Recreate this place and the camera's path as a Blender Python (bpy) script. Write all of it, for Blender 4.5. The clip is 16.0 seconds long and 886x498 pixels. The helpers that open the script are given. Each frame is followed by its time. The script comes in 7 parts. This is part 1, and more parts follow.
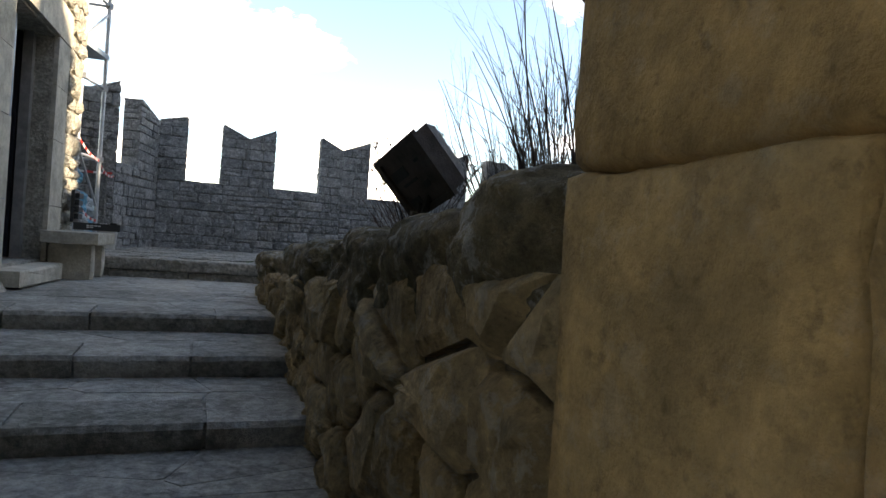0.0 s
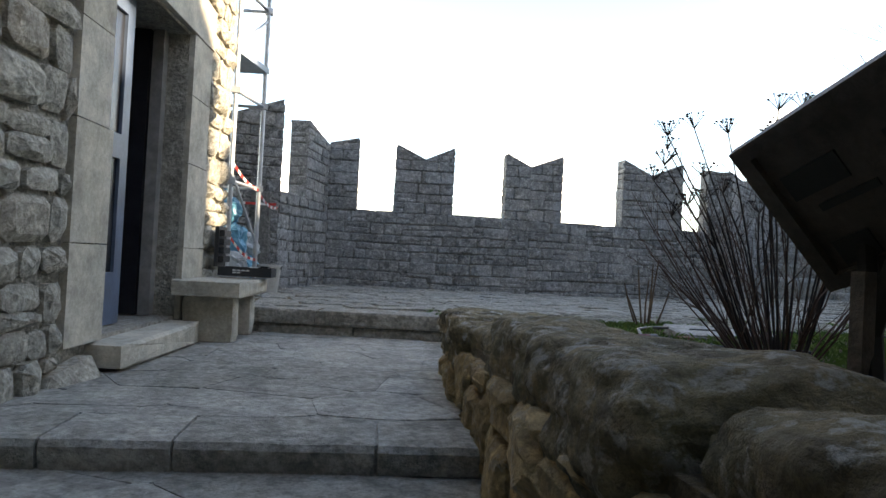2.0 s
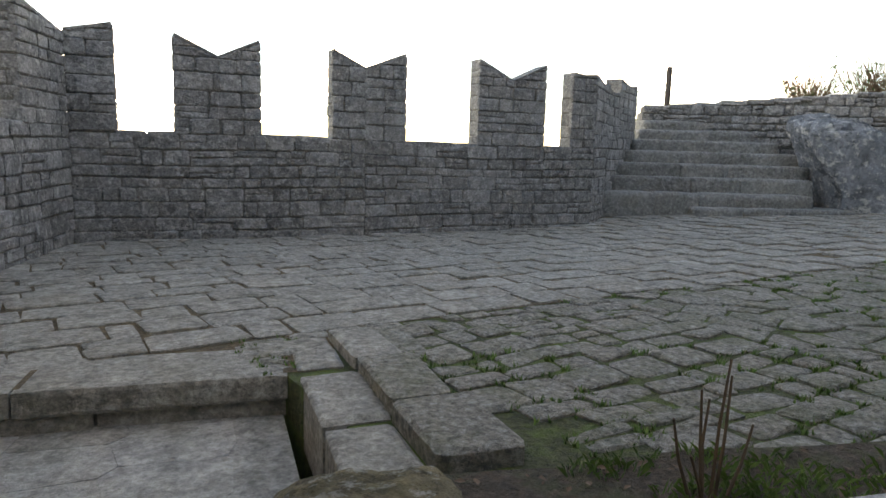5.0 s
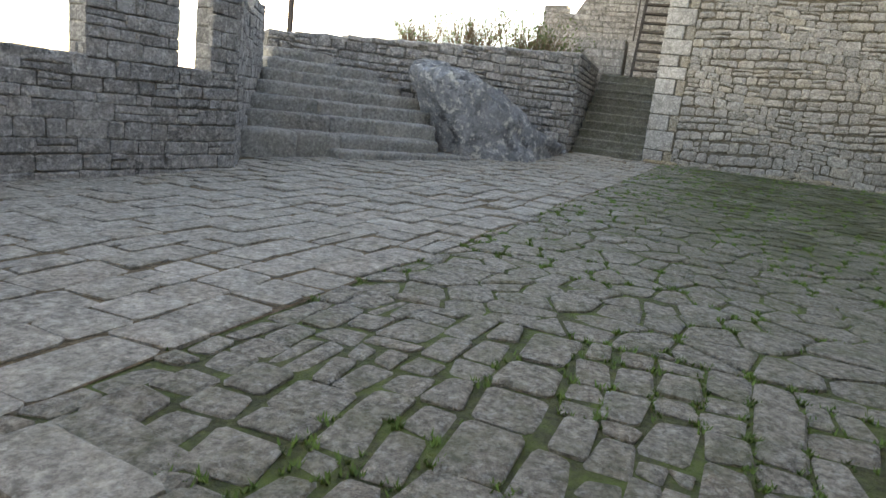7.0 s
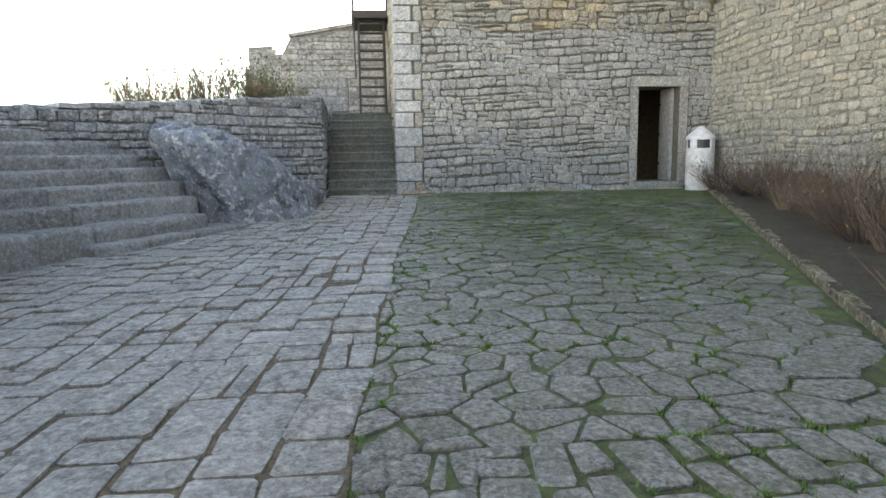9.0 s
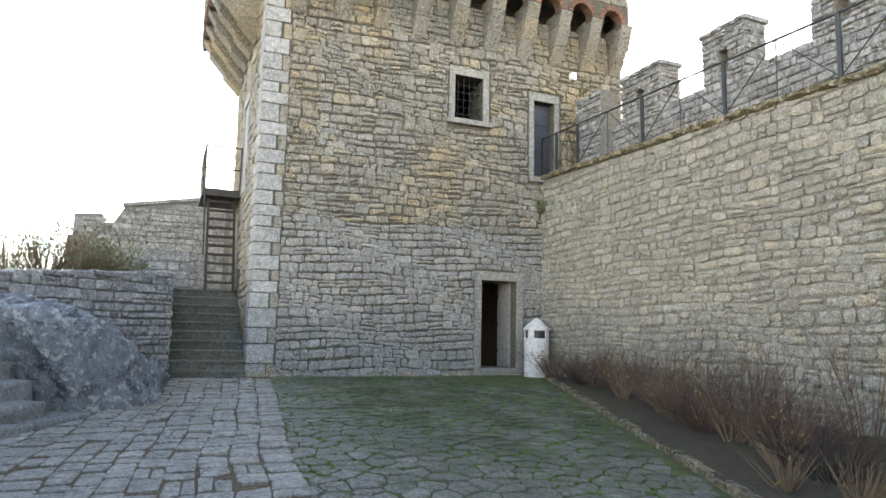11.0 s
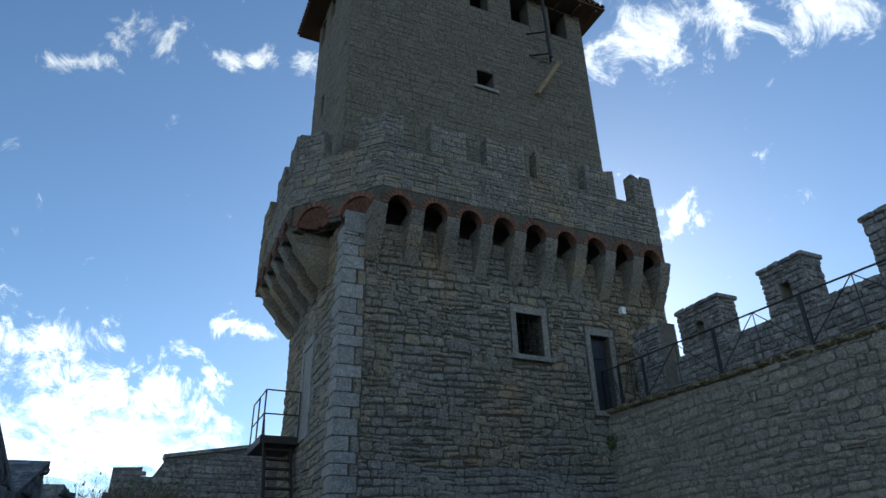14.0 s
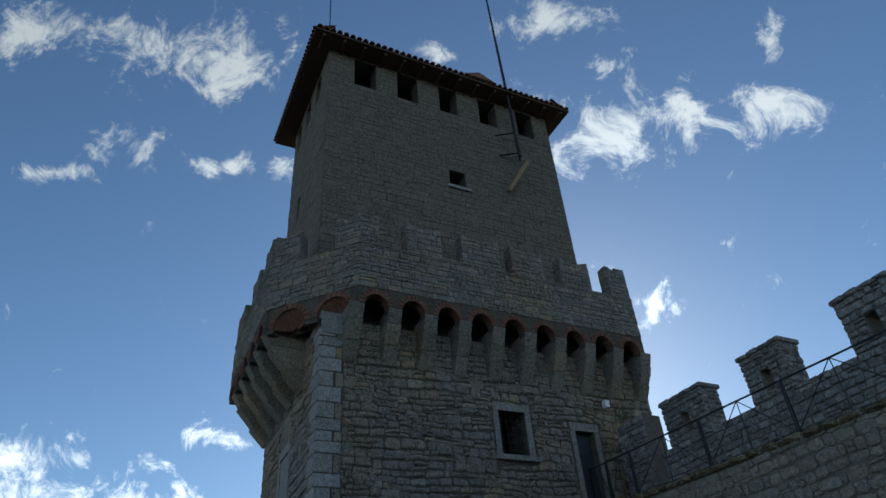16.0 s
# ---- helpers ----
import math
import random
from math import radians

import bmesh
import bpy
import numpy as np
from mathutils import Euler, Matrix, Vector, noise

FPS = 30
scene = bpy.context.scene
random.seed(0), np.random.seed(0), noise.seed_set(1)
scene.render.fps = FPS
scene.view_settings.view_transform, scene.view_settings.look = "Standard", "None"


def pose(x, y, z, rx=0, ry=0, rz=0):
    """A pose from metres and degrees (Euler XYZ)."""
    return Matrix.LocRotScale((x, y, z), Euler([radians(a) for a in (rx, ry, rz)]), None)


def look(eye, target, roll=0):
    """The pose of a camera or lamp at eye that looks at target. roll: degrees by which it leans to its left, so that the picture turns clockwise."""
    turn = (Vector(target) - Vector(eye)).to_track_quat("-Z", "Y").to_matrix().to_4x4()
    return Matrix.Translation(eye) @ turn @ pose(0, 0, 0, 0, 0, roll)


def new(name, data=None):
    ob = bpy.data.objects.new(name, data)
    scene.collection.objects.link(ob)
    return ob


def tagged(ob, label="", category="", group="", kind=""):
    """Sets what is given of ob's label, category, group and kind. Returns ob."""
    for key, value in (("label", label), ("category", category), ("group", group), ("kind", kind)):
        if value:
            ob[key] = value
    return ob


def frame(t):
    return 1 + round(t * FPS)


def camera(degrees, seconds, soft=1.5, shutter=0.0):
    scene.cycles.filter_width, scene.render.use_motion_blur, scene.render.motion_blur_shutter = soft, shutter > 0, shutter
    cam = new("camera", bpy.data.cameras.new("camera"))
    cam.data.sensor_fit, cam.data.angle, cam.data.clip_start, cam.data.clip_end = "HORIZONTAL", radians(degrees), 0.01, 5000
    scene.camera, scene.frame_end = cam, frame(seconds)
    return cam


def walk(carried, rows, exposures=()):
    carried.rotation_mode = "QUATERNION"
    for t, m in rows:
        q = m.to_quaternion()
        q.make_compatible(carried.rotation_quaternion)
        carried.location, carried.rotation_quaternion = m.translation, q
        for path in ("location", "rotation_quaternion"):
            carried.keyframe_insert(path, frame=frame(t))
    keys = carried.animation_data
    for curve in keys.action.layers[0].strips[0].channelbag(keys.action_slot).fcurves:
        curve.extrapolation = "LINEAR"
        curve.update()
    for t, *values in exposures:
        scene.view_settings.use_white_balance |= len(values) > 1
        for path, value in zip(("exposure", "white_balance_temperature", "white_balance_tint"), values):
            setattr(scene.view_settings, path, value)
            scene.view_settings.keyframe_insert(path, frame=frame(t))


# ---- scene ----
cam = camera(68.2, 16.0)
PATH = [
    (0, look((1.273, 1.043, 0.32), (2.326, 2.744, 0.319), 3.9)),
    (0.5, look((1.431, 1.427, 0.343), (2.37, 3.192, 0.279), 4.1)),
    (1, look((1.583, 1.954, 0.343), (2.552, 3.703, 0.298), 2.0)),
    (1.5, look((1.723, 2.452, 0.411), (2.361, 4.348, 0.402), 1.4)),
    (2, look((1.773, 3.021, 0.48), (2.351, 4.936, 0.514), 3.0)),
    (2.5, look((1.899, 3.465, 0.557), (2.577, 5.345, 0.488), 2.1)),
    (3, look((2.043, 3.912, 0.695), (2.594, 5.829, 0.556), 1.5)),
    (3.5, look((2.11, 4.409, 0.786), (2.868, 6.245, 0.56), 1.3)),
    (3.7, look((2.168, 4.554, 0.854), (3.022, 6.339, 0.565), 0.9)),
    (6, look((2.516, 5.967, 1.137), (3.87, 7.407, 0.833), 3.7)),
    (6.5, look((2.597, 6.432, 1.094), (4.245, 7.454, 0.606), 5.8)),
    (7, look((2.853, 7.057, 1.099), (4.7, 7.697, 0.677), 6.9)),
    (7.5, look((2.972, 7.566, 1.048), (4.873, 8.042, 0.65), 3.2)),
    (8, look((3.179, 8.02, 1.029), (5.133, 8.109, 0.611), 4.4)),
    (8.5, look((3.376, 8.421, 1.097), (5.333, 8.361, 0.689), 1.5)),
    (9, look((3.384, 8.691, 1.339), (5.351, 8.472, 1.052), -0.8)),
    (9.5, look((3.486, 8.969, 1.39), (5.402, 8.398, 1.448), -0.8)),
    (9.7, look((3.576, 9.117, 1.408), (5.464, 8.468, 1.528), -0.4)),
    (11.8, look((3.512, 10.408, 1.559), (5.319, 9.599, 1.843), 0.8)),
    (12, look((3.551, 10.575, 1.567), (5.351, 9.759, 1.874), 0.2)),
    (12.5, look((3.794, 11.022, 1.53), (5.583, 10.242, 1.958), -0.4)),
    (13, look((3.992, 11.194, 1.589), (5.788, 10.533, 2.137), 0.5)),
    (13.5, look((4.13, 11.629, 1.643), (5.855, 10.92, 2.338), 0.1)),
    (14, look((4.412, 11.988, 1.627), (6.014, 11.243, 2.543), -1.2)),
    (14.5, look((4.428, 11.974, 1.653), (5.967, 11.256, 2.691), -2.1)),
    (15, look((4.413, 11.98, 1.632), (5.888, 11.265, 2.761), -3.3)),
    (15.5, look((4.428, 11.971, 1.651), (5.872, 11.253, 2.816), -4.2)),
    (16, look((4.423, 11.972, 1.652), (5.852, 11.22, 2.815), -4.6)),
]
EXPOSURES = [(0.0, 1.85, 8600, 13), (0.5, 2.0, 8800, 13), (1.0, 2.25, 8500, 12), (2.0, 2.35, 8800, 13), (2.5, 2.15, 9000, 13), (3.0, 2.1, 9200, 13), (3.5, 2.2, 9500, 14), (6.0, 2.55, 11000, 16), (8.0, 3.05, 10500, 15), (9.5, 3.05, 9000, 14), (12.0, 2.2, 8600, 15), (13.0, 1.1, 7200, 9), (13.5, 0.5, 6400, 5), (14.0, 0.0, 5900, 3), (14.5, -0.3, 5800, 2), (16.0, -0.55, 5800, 2)]
walk(cam, PATH, EXPOSURES)

# ---- sky, clouds and sun ----
SUN_AZ, SUN_EL = -37.0, 21.5
sun_dir = Vector((math.cos(radians(SUN_EL)) * math.cos(radians(SUN_AZ)), math.cos(radians(SUN_EL)) * math.sin(radians(SUN_AZ)), math.sin(radians(SUN_EL))))
world = bpy.data.worlds.new("sky")
scene.world = world
world.use_nodes = True
wn, wl = world.node_tree.nodes, world.node_tree.links
wn.clear()
w_out = wn.new("ShaderNodeOutputWorld")
w_bg = wn.new("ShaderNodeBackground")
w_sky = wn.new("ShaderNodeTexSky")
w_sky.sky_type = "NISHITA"
w_sky.sun_disc = False
w_sky.sun_elevation = radians(SUN_EL)
w_sky.sun_rotation = radians(90.0 - SUN_AZ)
w_sky.altitude = 700.0
w_sky.dust_density = 0.4
w_sky.ozone_density = 2.6
w_co = wn.new("ShaderNodeTexCoord")
w_map = wn.new("ShaderNodeMapping")
w_map.inputs["Scale"].default_value = (1.0, 1.0, 2.2)
w_map.inputs["Location"].default_value = (0.35, 0.1, 0.0)
w_noise = wn.new("ShaderNodeTexNoise")
w_noise.inputs["Scale"].default_value = 3.1
w_noise.inputs["Detail"].default_value = 7.0
w_noise.inputs["Roughness"].default_value = 0.62
w_noise.inputs["Distortion"].default_value = 0.3
w_ramp = wn.new("ShaderNodeValToRGB")
w_ramp.color_ramp.elements[0].position = 0.595
w_ramp.color_ramp.elements[1].position = 0.69
# more cloud towards the horizon
w_sep = wn.new("ShaderNodeSeparateXYZ")
w_hz = wn.new("ShaderNodeMapRange")
w_hz.inputs["From Min"].default_value = 0.0
w_hz.inputs["From Max"].default_value = 0.6
w_hz.inputs["To Min"].default_value = 0.10
w_hz.inputs["To Max"].default_value = 0.0
w_add = wn.new("ShaderNodeMath")
w_add.operation = "ADD"
w_mix = wn.new("ShaderNodeMix")
w_mix.data_type = "RGBA"
w_bw = wn.new("ShaderNodeRGBToBW")
w_gain = wn.new("ShaderNodeMath")
w_gain.operation = "MULTIPLY_ADD"
w_gain.inputs[1].default_value = 3.2
w_gain.inputs[2].default_value = 1.0
wl.new(w_sky.outputs["Color"], w_bw.inputs["Color"])
wl.new(w_bw.outputs["Val"], w_gain.inputs[0])
wl.new(w_gain.outputs["Value"], w_mix.inputs["B"])
wl.new(w_co.outputs["Generated"], w_map.inputs["Vector"])
wl.new(w_map.outputs["Vector"], w_noise.inputs["Vector"])
wl.new(w_co.outputs["Generated"], w_sep.inputs["Vector"])
wl.new(w_sep.outputs["Z"], w_hz.inputs["Value"])
wl.new(w_noise.outputs["Fac"], w_add.inputs[0])
wl.new(w_hz.outputs["Result"], w_add.inputs[1])
wl.new(w_add.outputs["Value"], w_ramp.inputs["Fac"])


def w_node(kind, op, *ins):
    """A math node of the sky with its inputs, numbers or sockets."""
    nd = wn.new(kind)
    nd.operation = op
    for i, v in enumerate(ins):
        if isinstance(v, (int, float, tuple)):
            nd.inputs[i].default_value = v
        else:
            wl.new(v, nd.inputs[i])
    return nd


# the clouds over the tower, laid out on a plane square to this part of the sky
C_AHEAD, C_RIGHT, C_UP = (0.7145, -0.389, 0.5815), (-0.4357, -0.8977, -0.0652), (-0.5474, 0.2068, 0.8109)
w_dir = w_co.outputs["Generated"]
c_w = w_node("ShaderNodeVectorMath", "DOT_PRODUCT", w_dir, C_AHEAD).outputs["Value"]
c_ws = w_node("ShaderNodeMath", "MAXIMUM", c_w, 0.2).outputs["Value"]
c_u = w_node("ShaderNodeMath", "DIVIDE", w_node("ShaderNodeVectorMath", "DOT_PRODUCT", w_dir, C_RIGHT).outputs["Value"], c_ws).outputs["Value"]
c_v = w_node("ShaderNodeMath", "DIVIDE", w_node("ShaderNodeVectorMath", "DOT_PRODUCT", w_dir, C_UP).outputs["Value"], c_ws).outputs["Value"]
c_p = wn.new("ShaderNodeCombineXYZ")
wl.new(c_u, c_p.inputs["X"])
wl.new(c_v, c_p.inputs["Y"])
# edges torn by noise at two scales
c_n1 = wn.new("ShaderNodeTexNoise")
c_n1.inputs["Scale"].default_value, c_n1.inputs["Detail"].default_value, c_n1.inputs["Roughness"].default_value = 13.0, 10.0, 0.7
c_n1.inputs["Distortion"].default_value = 0.5
wl.new(c_p.outputs["Vector"], c_n1.inputs["Vector"])
CLOUDS = ((-0.36, 0.3, 0.16, 0.065), (-0.6, 0.345, 0.11, 0.05), (-0.487, 0.169, 0.085, 0.034), (-0.345, 0.132, 0.055, 0.02), (-0.612, 0.126, 0.07, 0.016), (-0.263, 0.135, 0.04, 0.02), (0.316, 0.199, 0.17, 0.056), (0.23, 0.152, 0.1, 0.042), (0.48, 0.217, 0.1, 0.034), (0.143, 0.351, 0.085, 0.036), (-0.56, -0.41, 0.25, 0.08), (-0.72, -0.32, 0.13, 0.06), (-0.8, -0.5, 0.4, 0.17), (-0.356, -0.288, 0.06, 0.024), (0.307, -0.081, 0.042, 0.034), (0.489, 0.312, 0.022, 0.05), (-0.016, 0.303, 0.03, 0.022), (0.234, 0.28, 0.05, 0.026))
c_max = None
for cu, cv, ca, cb in CLOUDS:
    q = w_node("ShaderNodeVectorMath", "MULTIPLY_ADD", c_p.outputs["Vector"], (1 / ca, 1 / cb, 0.0), (-cu / ca, -cv / cb, 0.0))
    ln_c = w_node("ShaderNodeVectorMath", "LENGTH", q.outputs["Vector"]).outputs["Value"]
    near_c = w_node("ShaderNodeMath", "MULTIPLY_ADD", ln_c, -0.62, 1.0).outputs["Value"]
    c_max = near_c if c_max is None else w_node("ShaderNodeMath", "MAXIMUM", c_max, near_c).outputs["Value"]
c_max = w_node("ShaderNodeMath", "MAXIMUM", c_max, 0.0).outputs["Value"]
c_sum = w_node("ShaderNodeMath", "MULTIPLY_ADD", c_n1.outputs["Fac"], 3.4, -1.75).outputs["Value"]
c_sum = w_node("ShaderNodeMath", "ADD", c_sum, c_max).outputs["Value"]
c_ramp = wn.new("ShaderNodeMapRange")
c_ramp.interpolation_type = "SMOOTHSTEP"
c_ramp.inputs["From Min"].default_value, c_ramp.inputs["From Max"].default_value = 0.36, 1.05
wl.new(c_sum, c_ramp.inputs["Value"])
# in that part of the sky these clouds take the place of the general ones, down to the haze at the horizon
c_in = wn.new("ShaderNodeMapRange")
c_in.interpolation_type = "SMOOTHSTEP"
c_in.inputs["From Min"].default_value, c_in.inputs["From Max"].default_value = 0.66, 0.8
wl.new(c_w, c_in.inputs["Value"])
c_lowsky = wn.new("ShaderNodeMapRange")
c_lowsky.interpolation_type = "SMOOTHSTEP"
c_lowsky.inputs["From Min"].default_value, c_lowsky.inputs["From Max"].default_value = 0.1, 0.28
wl.new(w_sep.outputs["Z"], c_lowsky.inputs["Value"])
c_keep = w_node("ShaderNodeMath", "MULTIPLY", c_in.outputs["Result"], c_lowsky.outputs["Result"]).outputs["Value"]
c_fac = wn.new("ShaderNodeMix")
wl.new(c_keep, c_fac.inputs["Factor"])
wl.new(w_ramp.outputs["Color"], c_fac.inputs["A"])
wl.new(c_ramp.outputs["Result"], c_fac.inputs["B"])
wl.new(c_fac.outputs["Result"], w_mix.inputs["Factor"])
wl.new(w_sky.outputs["Color"], w_mix.inputs["A"])
wl.new(w_mix.outputs["Result"], w_bg.inputs["Color"])
w_bg.inputs["Strength"].default_value = 0.15
wl.new(w_bg.outputs["Background"], w_out.inputs["Surface"])
sun = new("sun", bpy.data.lights.new("sun", "SUN"))
sun.data.energy = 4.0
sun.data.angle = radians(0.53)
sun.data.color = (1.0, 0.93, 0.82)
sun.matrix_world = look(sun_dir * 60, (0, 0, 0))


# ---- materials ----
def tex_coords(nt, scale):
    co = nt.nodes.new("ShaderNodeTexCoord")
    mp = nt.nodes.new("ShaderNodeMapping")
    mp.inputs["Scale"].default_value = scale
    nt.links.new(co.outputs["Object"], mp.inputs["Vector"])
    return mp.outputs["Vector"]


def noise_fac(nt, vec, scale, detail=6.0, rough=0.6, lo=0.35, hi=0.65):
    n = nt.nodes.new("ShaderNodeTexNoise")
    n.inputs["Scale"].default_value = scale
    n.inputs["Detail"].default_value = detail
    n.inputs["Roughness"].default_value = rough
    nt.links.new(vec, n.inputs["Vector"])
    r = nt.nodes.new("ShaderNodeMapRange")
    r.inputs["From Min"].default_value = lo
    r.inputs["From Max"].default_value = hi
    nt.links.new(n.outputs["Fac"], r.inputs["Value"])
    return r.outputs["Result"]


def mix_col(nt, fac, a, b, how="MIX"):
    m = nt.nodes.new("ShaderNodeMix")
    m.data_type = "RGBA"
    m.blend_type = how
    for key, val in (("Factor", fac), ("A", a), ("B", b)):
        if isinstance(val, (tuple, list)):
            m.inputs[key].default_value = (*val, 1.0) if len(val) == 3 else val
        elif isinstance(val, (int, float)):
            m.inputs[key].default_value = val
        else:
            nt.links.new(val, m.inputs[key])
    return m.outputs["Result"]


def times(nt, a, k):
    m = nt.nodes.new("ShaderNodeMath")
    m.operation = "MULTIPLY"
    nt.links.new(a, m.inputs[0])
    if isinstance(k, (int, float)):
        m.inputs[1].default_value = k
    else:
        nt.links.new(k, m.inputs[1])
    return m.outputs["Value"]


def base_material(name, rough=0.9, metal=0.0):
    m = bpy.data.materials.new(name)
    m.use_nodes = True
    b = m.node_tree.nodes["Principled BSDF"]
    b.inputs["Roughness"].default_value = rough
    b.inputs["Metallic"].default_value = metal
    return m, m.node_tree, b


def stone(name, dark, mid, light, moss=0.0, lichen=0.25, black=0.3, bump=0.35, grain=38.0, moss_col=(0.06, 0.085, 0.025), warm=None, speck=0.5, patch=1.0, warm_zone=None, moss_east=0.0):
    """Weathered stone: one tone a block, stains, grain, lichen spots and moss."""
    m, nt, b = base_material(name, 0.92)
    vec = tex_coords(nt, (1, 1, 1))
    geo = nt.nodes.new("ShaderNodeNewGeometry")
    info = nt.nodes.new("ShaderNodeObjectInfo")
    add = nt.nodes.new("ShaderNodeMath")
    add.operation = "ADD"
    nt.links.new(geo.outputs["Random Per Island"], add.inputs[0])
    nt.links.new(info.outputs["Random"], add.inputs[1])
    fr = nt.nodes.new("ShaderNodeMath")
    fr.operation = "FRACT"
    nt.links.new(add.outputs["Value"], fr.inputs[0])
    ramp = nt.nodes.new("ShaderNodeValToRGB")
    ramp.color_ramp.elements[0].color = (*dark, 1)
    ramp.color_ramp.elements[1].color = (*light, 1)
    e = ramp.color_ramp.elements.new(0.5)
    e.color = (*mid, 1)
    if warm:
        e = ramp.color_ramp.elements.new(0.82)
        e.color = (*warm, 1)
        e = ramp.color_ramp.elements.new(0.74)
        e.color = (*mid, 1)
    nt.links.new(fr.outputs["Value"], ramp.inputs["Fac"])
    col = ramp.outputs["Color"]
    big = noise_fac(nt, vec, 0.9, 5, 0.6, 0.3, 0.7)
    col = mix_col(nt, times(nt, big, 0.3), col, mid)
    stain = noise_fac(nt, vec, 2.3, 7, 0.65, 0.42, 0.7)
    col = mix_col(nt, times(nt, stain, 0.38), col, tuple(c * 0.5 for c in dark))
    fine = noise_fac(nt, vec, grain, 8, 0.7, 0.36, 0.64)
    col = mix_col(nt, speck, col, mix_col(nt, fine, tuple(c * 0.3 for c in mid), tuple(min(0.85, c * 1.75) for c in mid)), "MIX")
    pit = noise_fac(nt, vec, grain * 2.6, 4, 0.6, 0.58, 0.7)
    col = mix_col(nt, times(nt, pit, 0.5), col, tuple(c * 0.35 for c in dark))
    mott = noise_fac(nt, vec, 10.0 * patch, 9, 0.75, 0.36, 0.64)
    col = mix_col(nt, 0.55, col, mix_col(nt, mott, (0.42, 0.42, 0.42), (1.4, 1.4, 1.4)), "MULTIPLY")
    if black:
        spots = noise_fac(nt, vec, 11.0 * patch, 9, 0.74, 0.5, 0.57)
        zone = noise_fac(nt, vec, 1.1, 5, 0.55, 0.38, 0.6)
        col = mix_col(nt, times(nt, times(nt, spots, zone), black), col, tuple(c * 0.28 for c in dark))
    if lichen:
        sp = noise_fac(nt, vec, 19.0 * patch, 7, 0.72, 0.535, 0.6)
        col = mix_col(nt, times(nt, sp, lichen), col, (0.55, 0.55, 0.51))
    if warm_zone:
        # broad warm weathering that runs over many stones
        zn = noise_fac(nt, tex_coords(nt, (1, 1, 0.45)), 0.42, 6, 0.62, 0.46, 0.66)
        col = mix_col(nt, times(nt, zn, 0.5), col, mix_col(nt, 1.0, col, tuple(c * 2.1 for c in warm_zone), "MULTIPLY"))
    if moss_east:
        # thicker moss on the damp far side of the yard
        sp_ = nt.nodes.new("ShaderNodeSeparateXYZ")
        nt.links.new(vec, sp_.inputs["Vector"])
        ge = nt.nodes.new("ShaderNodeMapRange")
        ge.inputs["From Min"].default_value, ge.inputs["From Max"].default_value = 5.0, 12.0
        nt.links.new(sp_.outputs["X"], ge.inputs["Value"])
        gy = nt.nodes.new("ShaderNodeMapRange")
        gy.inputs["From Min"].default_value, gy.inputs["From Max"].default_value = 8.8, 6.4
        nt.links.new(sp_.outputs["Y"], gy.inputs["Value"])
        me_ = noise_fac(nt, vec, 1.3, 8, 0.7, 0.2, 0.55)
        col = mix_col(nt, times(nt, times(nt, times(nt, ge.outputs["Result"], gy.outputs["Result"]), me_), moss_east), col, (0.048, 0.062, 0.024))
    if moss:
        mo = noise_fac(nt, vec, 3.2, 8, 0.72, 0.47, 0.62)
        col = mix_col(nt, times(nt, mo, moss), col, moss_col)
    nt.links.new(col, b.inputs["Base Color"])
    bp = nt.nodes.new("ShaderNodeBump")
    bp.inputs["Strength"].default_value = bump
    bp.inputs["Distance"].default_value = 0.06
    h = noise_fac(nt, vec, grain * 0.6, 9, 0.68, 0.2, 0.8)
    nt.links.new(h, bp.inputs["Height"])
    nt.links.new(bp.outputs["Normal"], b.inputs["Normal"])
    return m


def plain(name, col, rough=0.6, metal=0.0, vary=0.25, scale=6.0, bump=0.1):
    """A painted, plastic, wooden or metal surface with slight wear."""
    m, nt, b = base_material(name, rough, metal)
    vec = tex_coords(nt, (1, 1, 1))
    f = noise_fac(nt, vec, scale, 7, 0.65, 0.3, 0.7)
    g = noise_fac(nt, vec, scale * 9, 5, 0.6, 0.3, 0.7)
    c = mix_col(nt, f, tuple(v * (1 - vary) for v in col), tuple(min(1, v * (1 + vary)) for v in col))
    c = mix_col(nt, times(nt, g, vary * 0.6), c, tuple(v * 0.55 for v in col))
    nt.links.new(c, b.inputs["Base Color"])
    bp = nt.nodes.new("ShaderNodeBump")
    bp.inputs["Strength"].default_value = bump
    bp.inputs["Distance"].default_value = 0.01
    nt.links.new(g, bp.inputs["Height"])
    nt.links.new(bp.outputs["Normal"], b.inputs["Normal"])
    return m


M_GREY = stone("grey_wall_stone", (0.117, 0.117, 0.114), (0.234, 0.231, 0.225), (0.38, 0.376, 0.366), lichen=0.4, black=0.65, bump=0.5, patch=0.8)
M_GREY_JOINT = stone("dark_joint", (0.1, 0.098, 0.092), (0.15, 0.146, 0.136), (0.2, 0.195, 0.18), lichen=0.0, bump=0.6)
M_TOWER = stone("tower_stone", (0.132, 0.12, 0.097), (0.246, 0.231, 0.198), (0.396, 0.378, 0.334), lichen=0.35, black=0.7, bump=0.7, warm=(0.42, 0.31, 0.15), warm_zone=(0.62, 0.47, 0.24), patch=1.2)
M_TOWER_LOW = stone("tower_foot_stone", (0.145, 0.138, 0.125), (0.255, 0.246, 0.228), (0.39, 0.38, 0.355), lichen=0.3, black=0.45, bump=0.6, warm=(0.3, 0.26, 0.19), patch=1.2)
M_TOWER_JOINT = stone("tower_mortar", (0.07, 0.063, 0.048), (0.101, 0.091, 0.07), (0.133, 0.12, 0.095), lichen=0.1, bump=0.6)
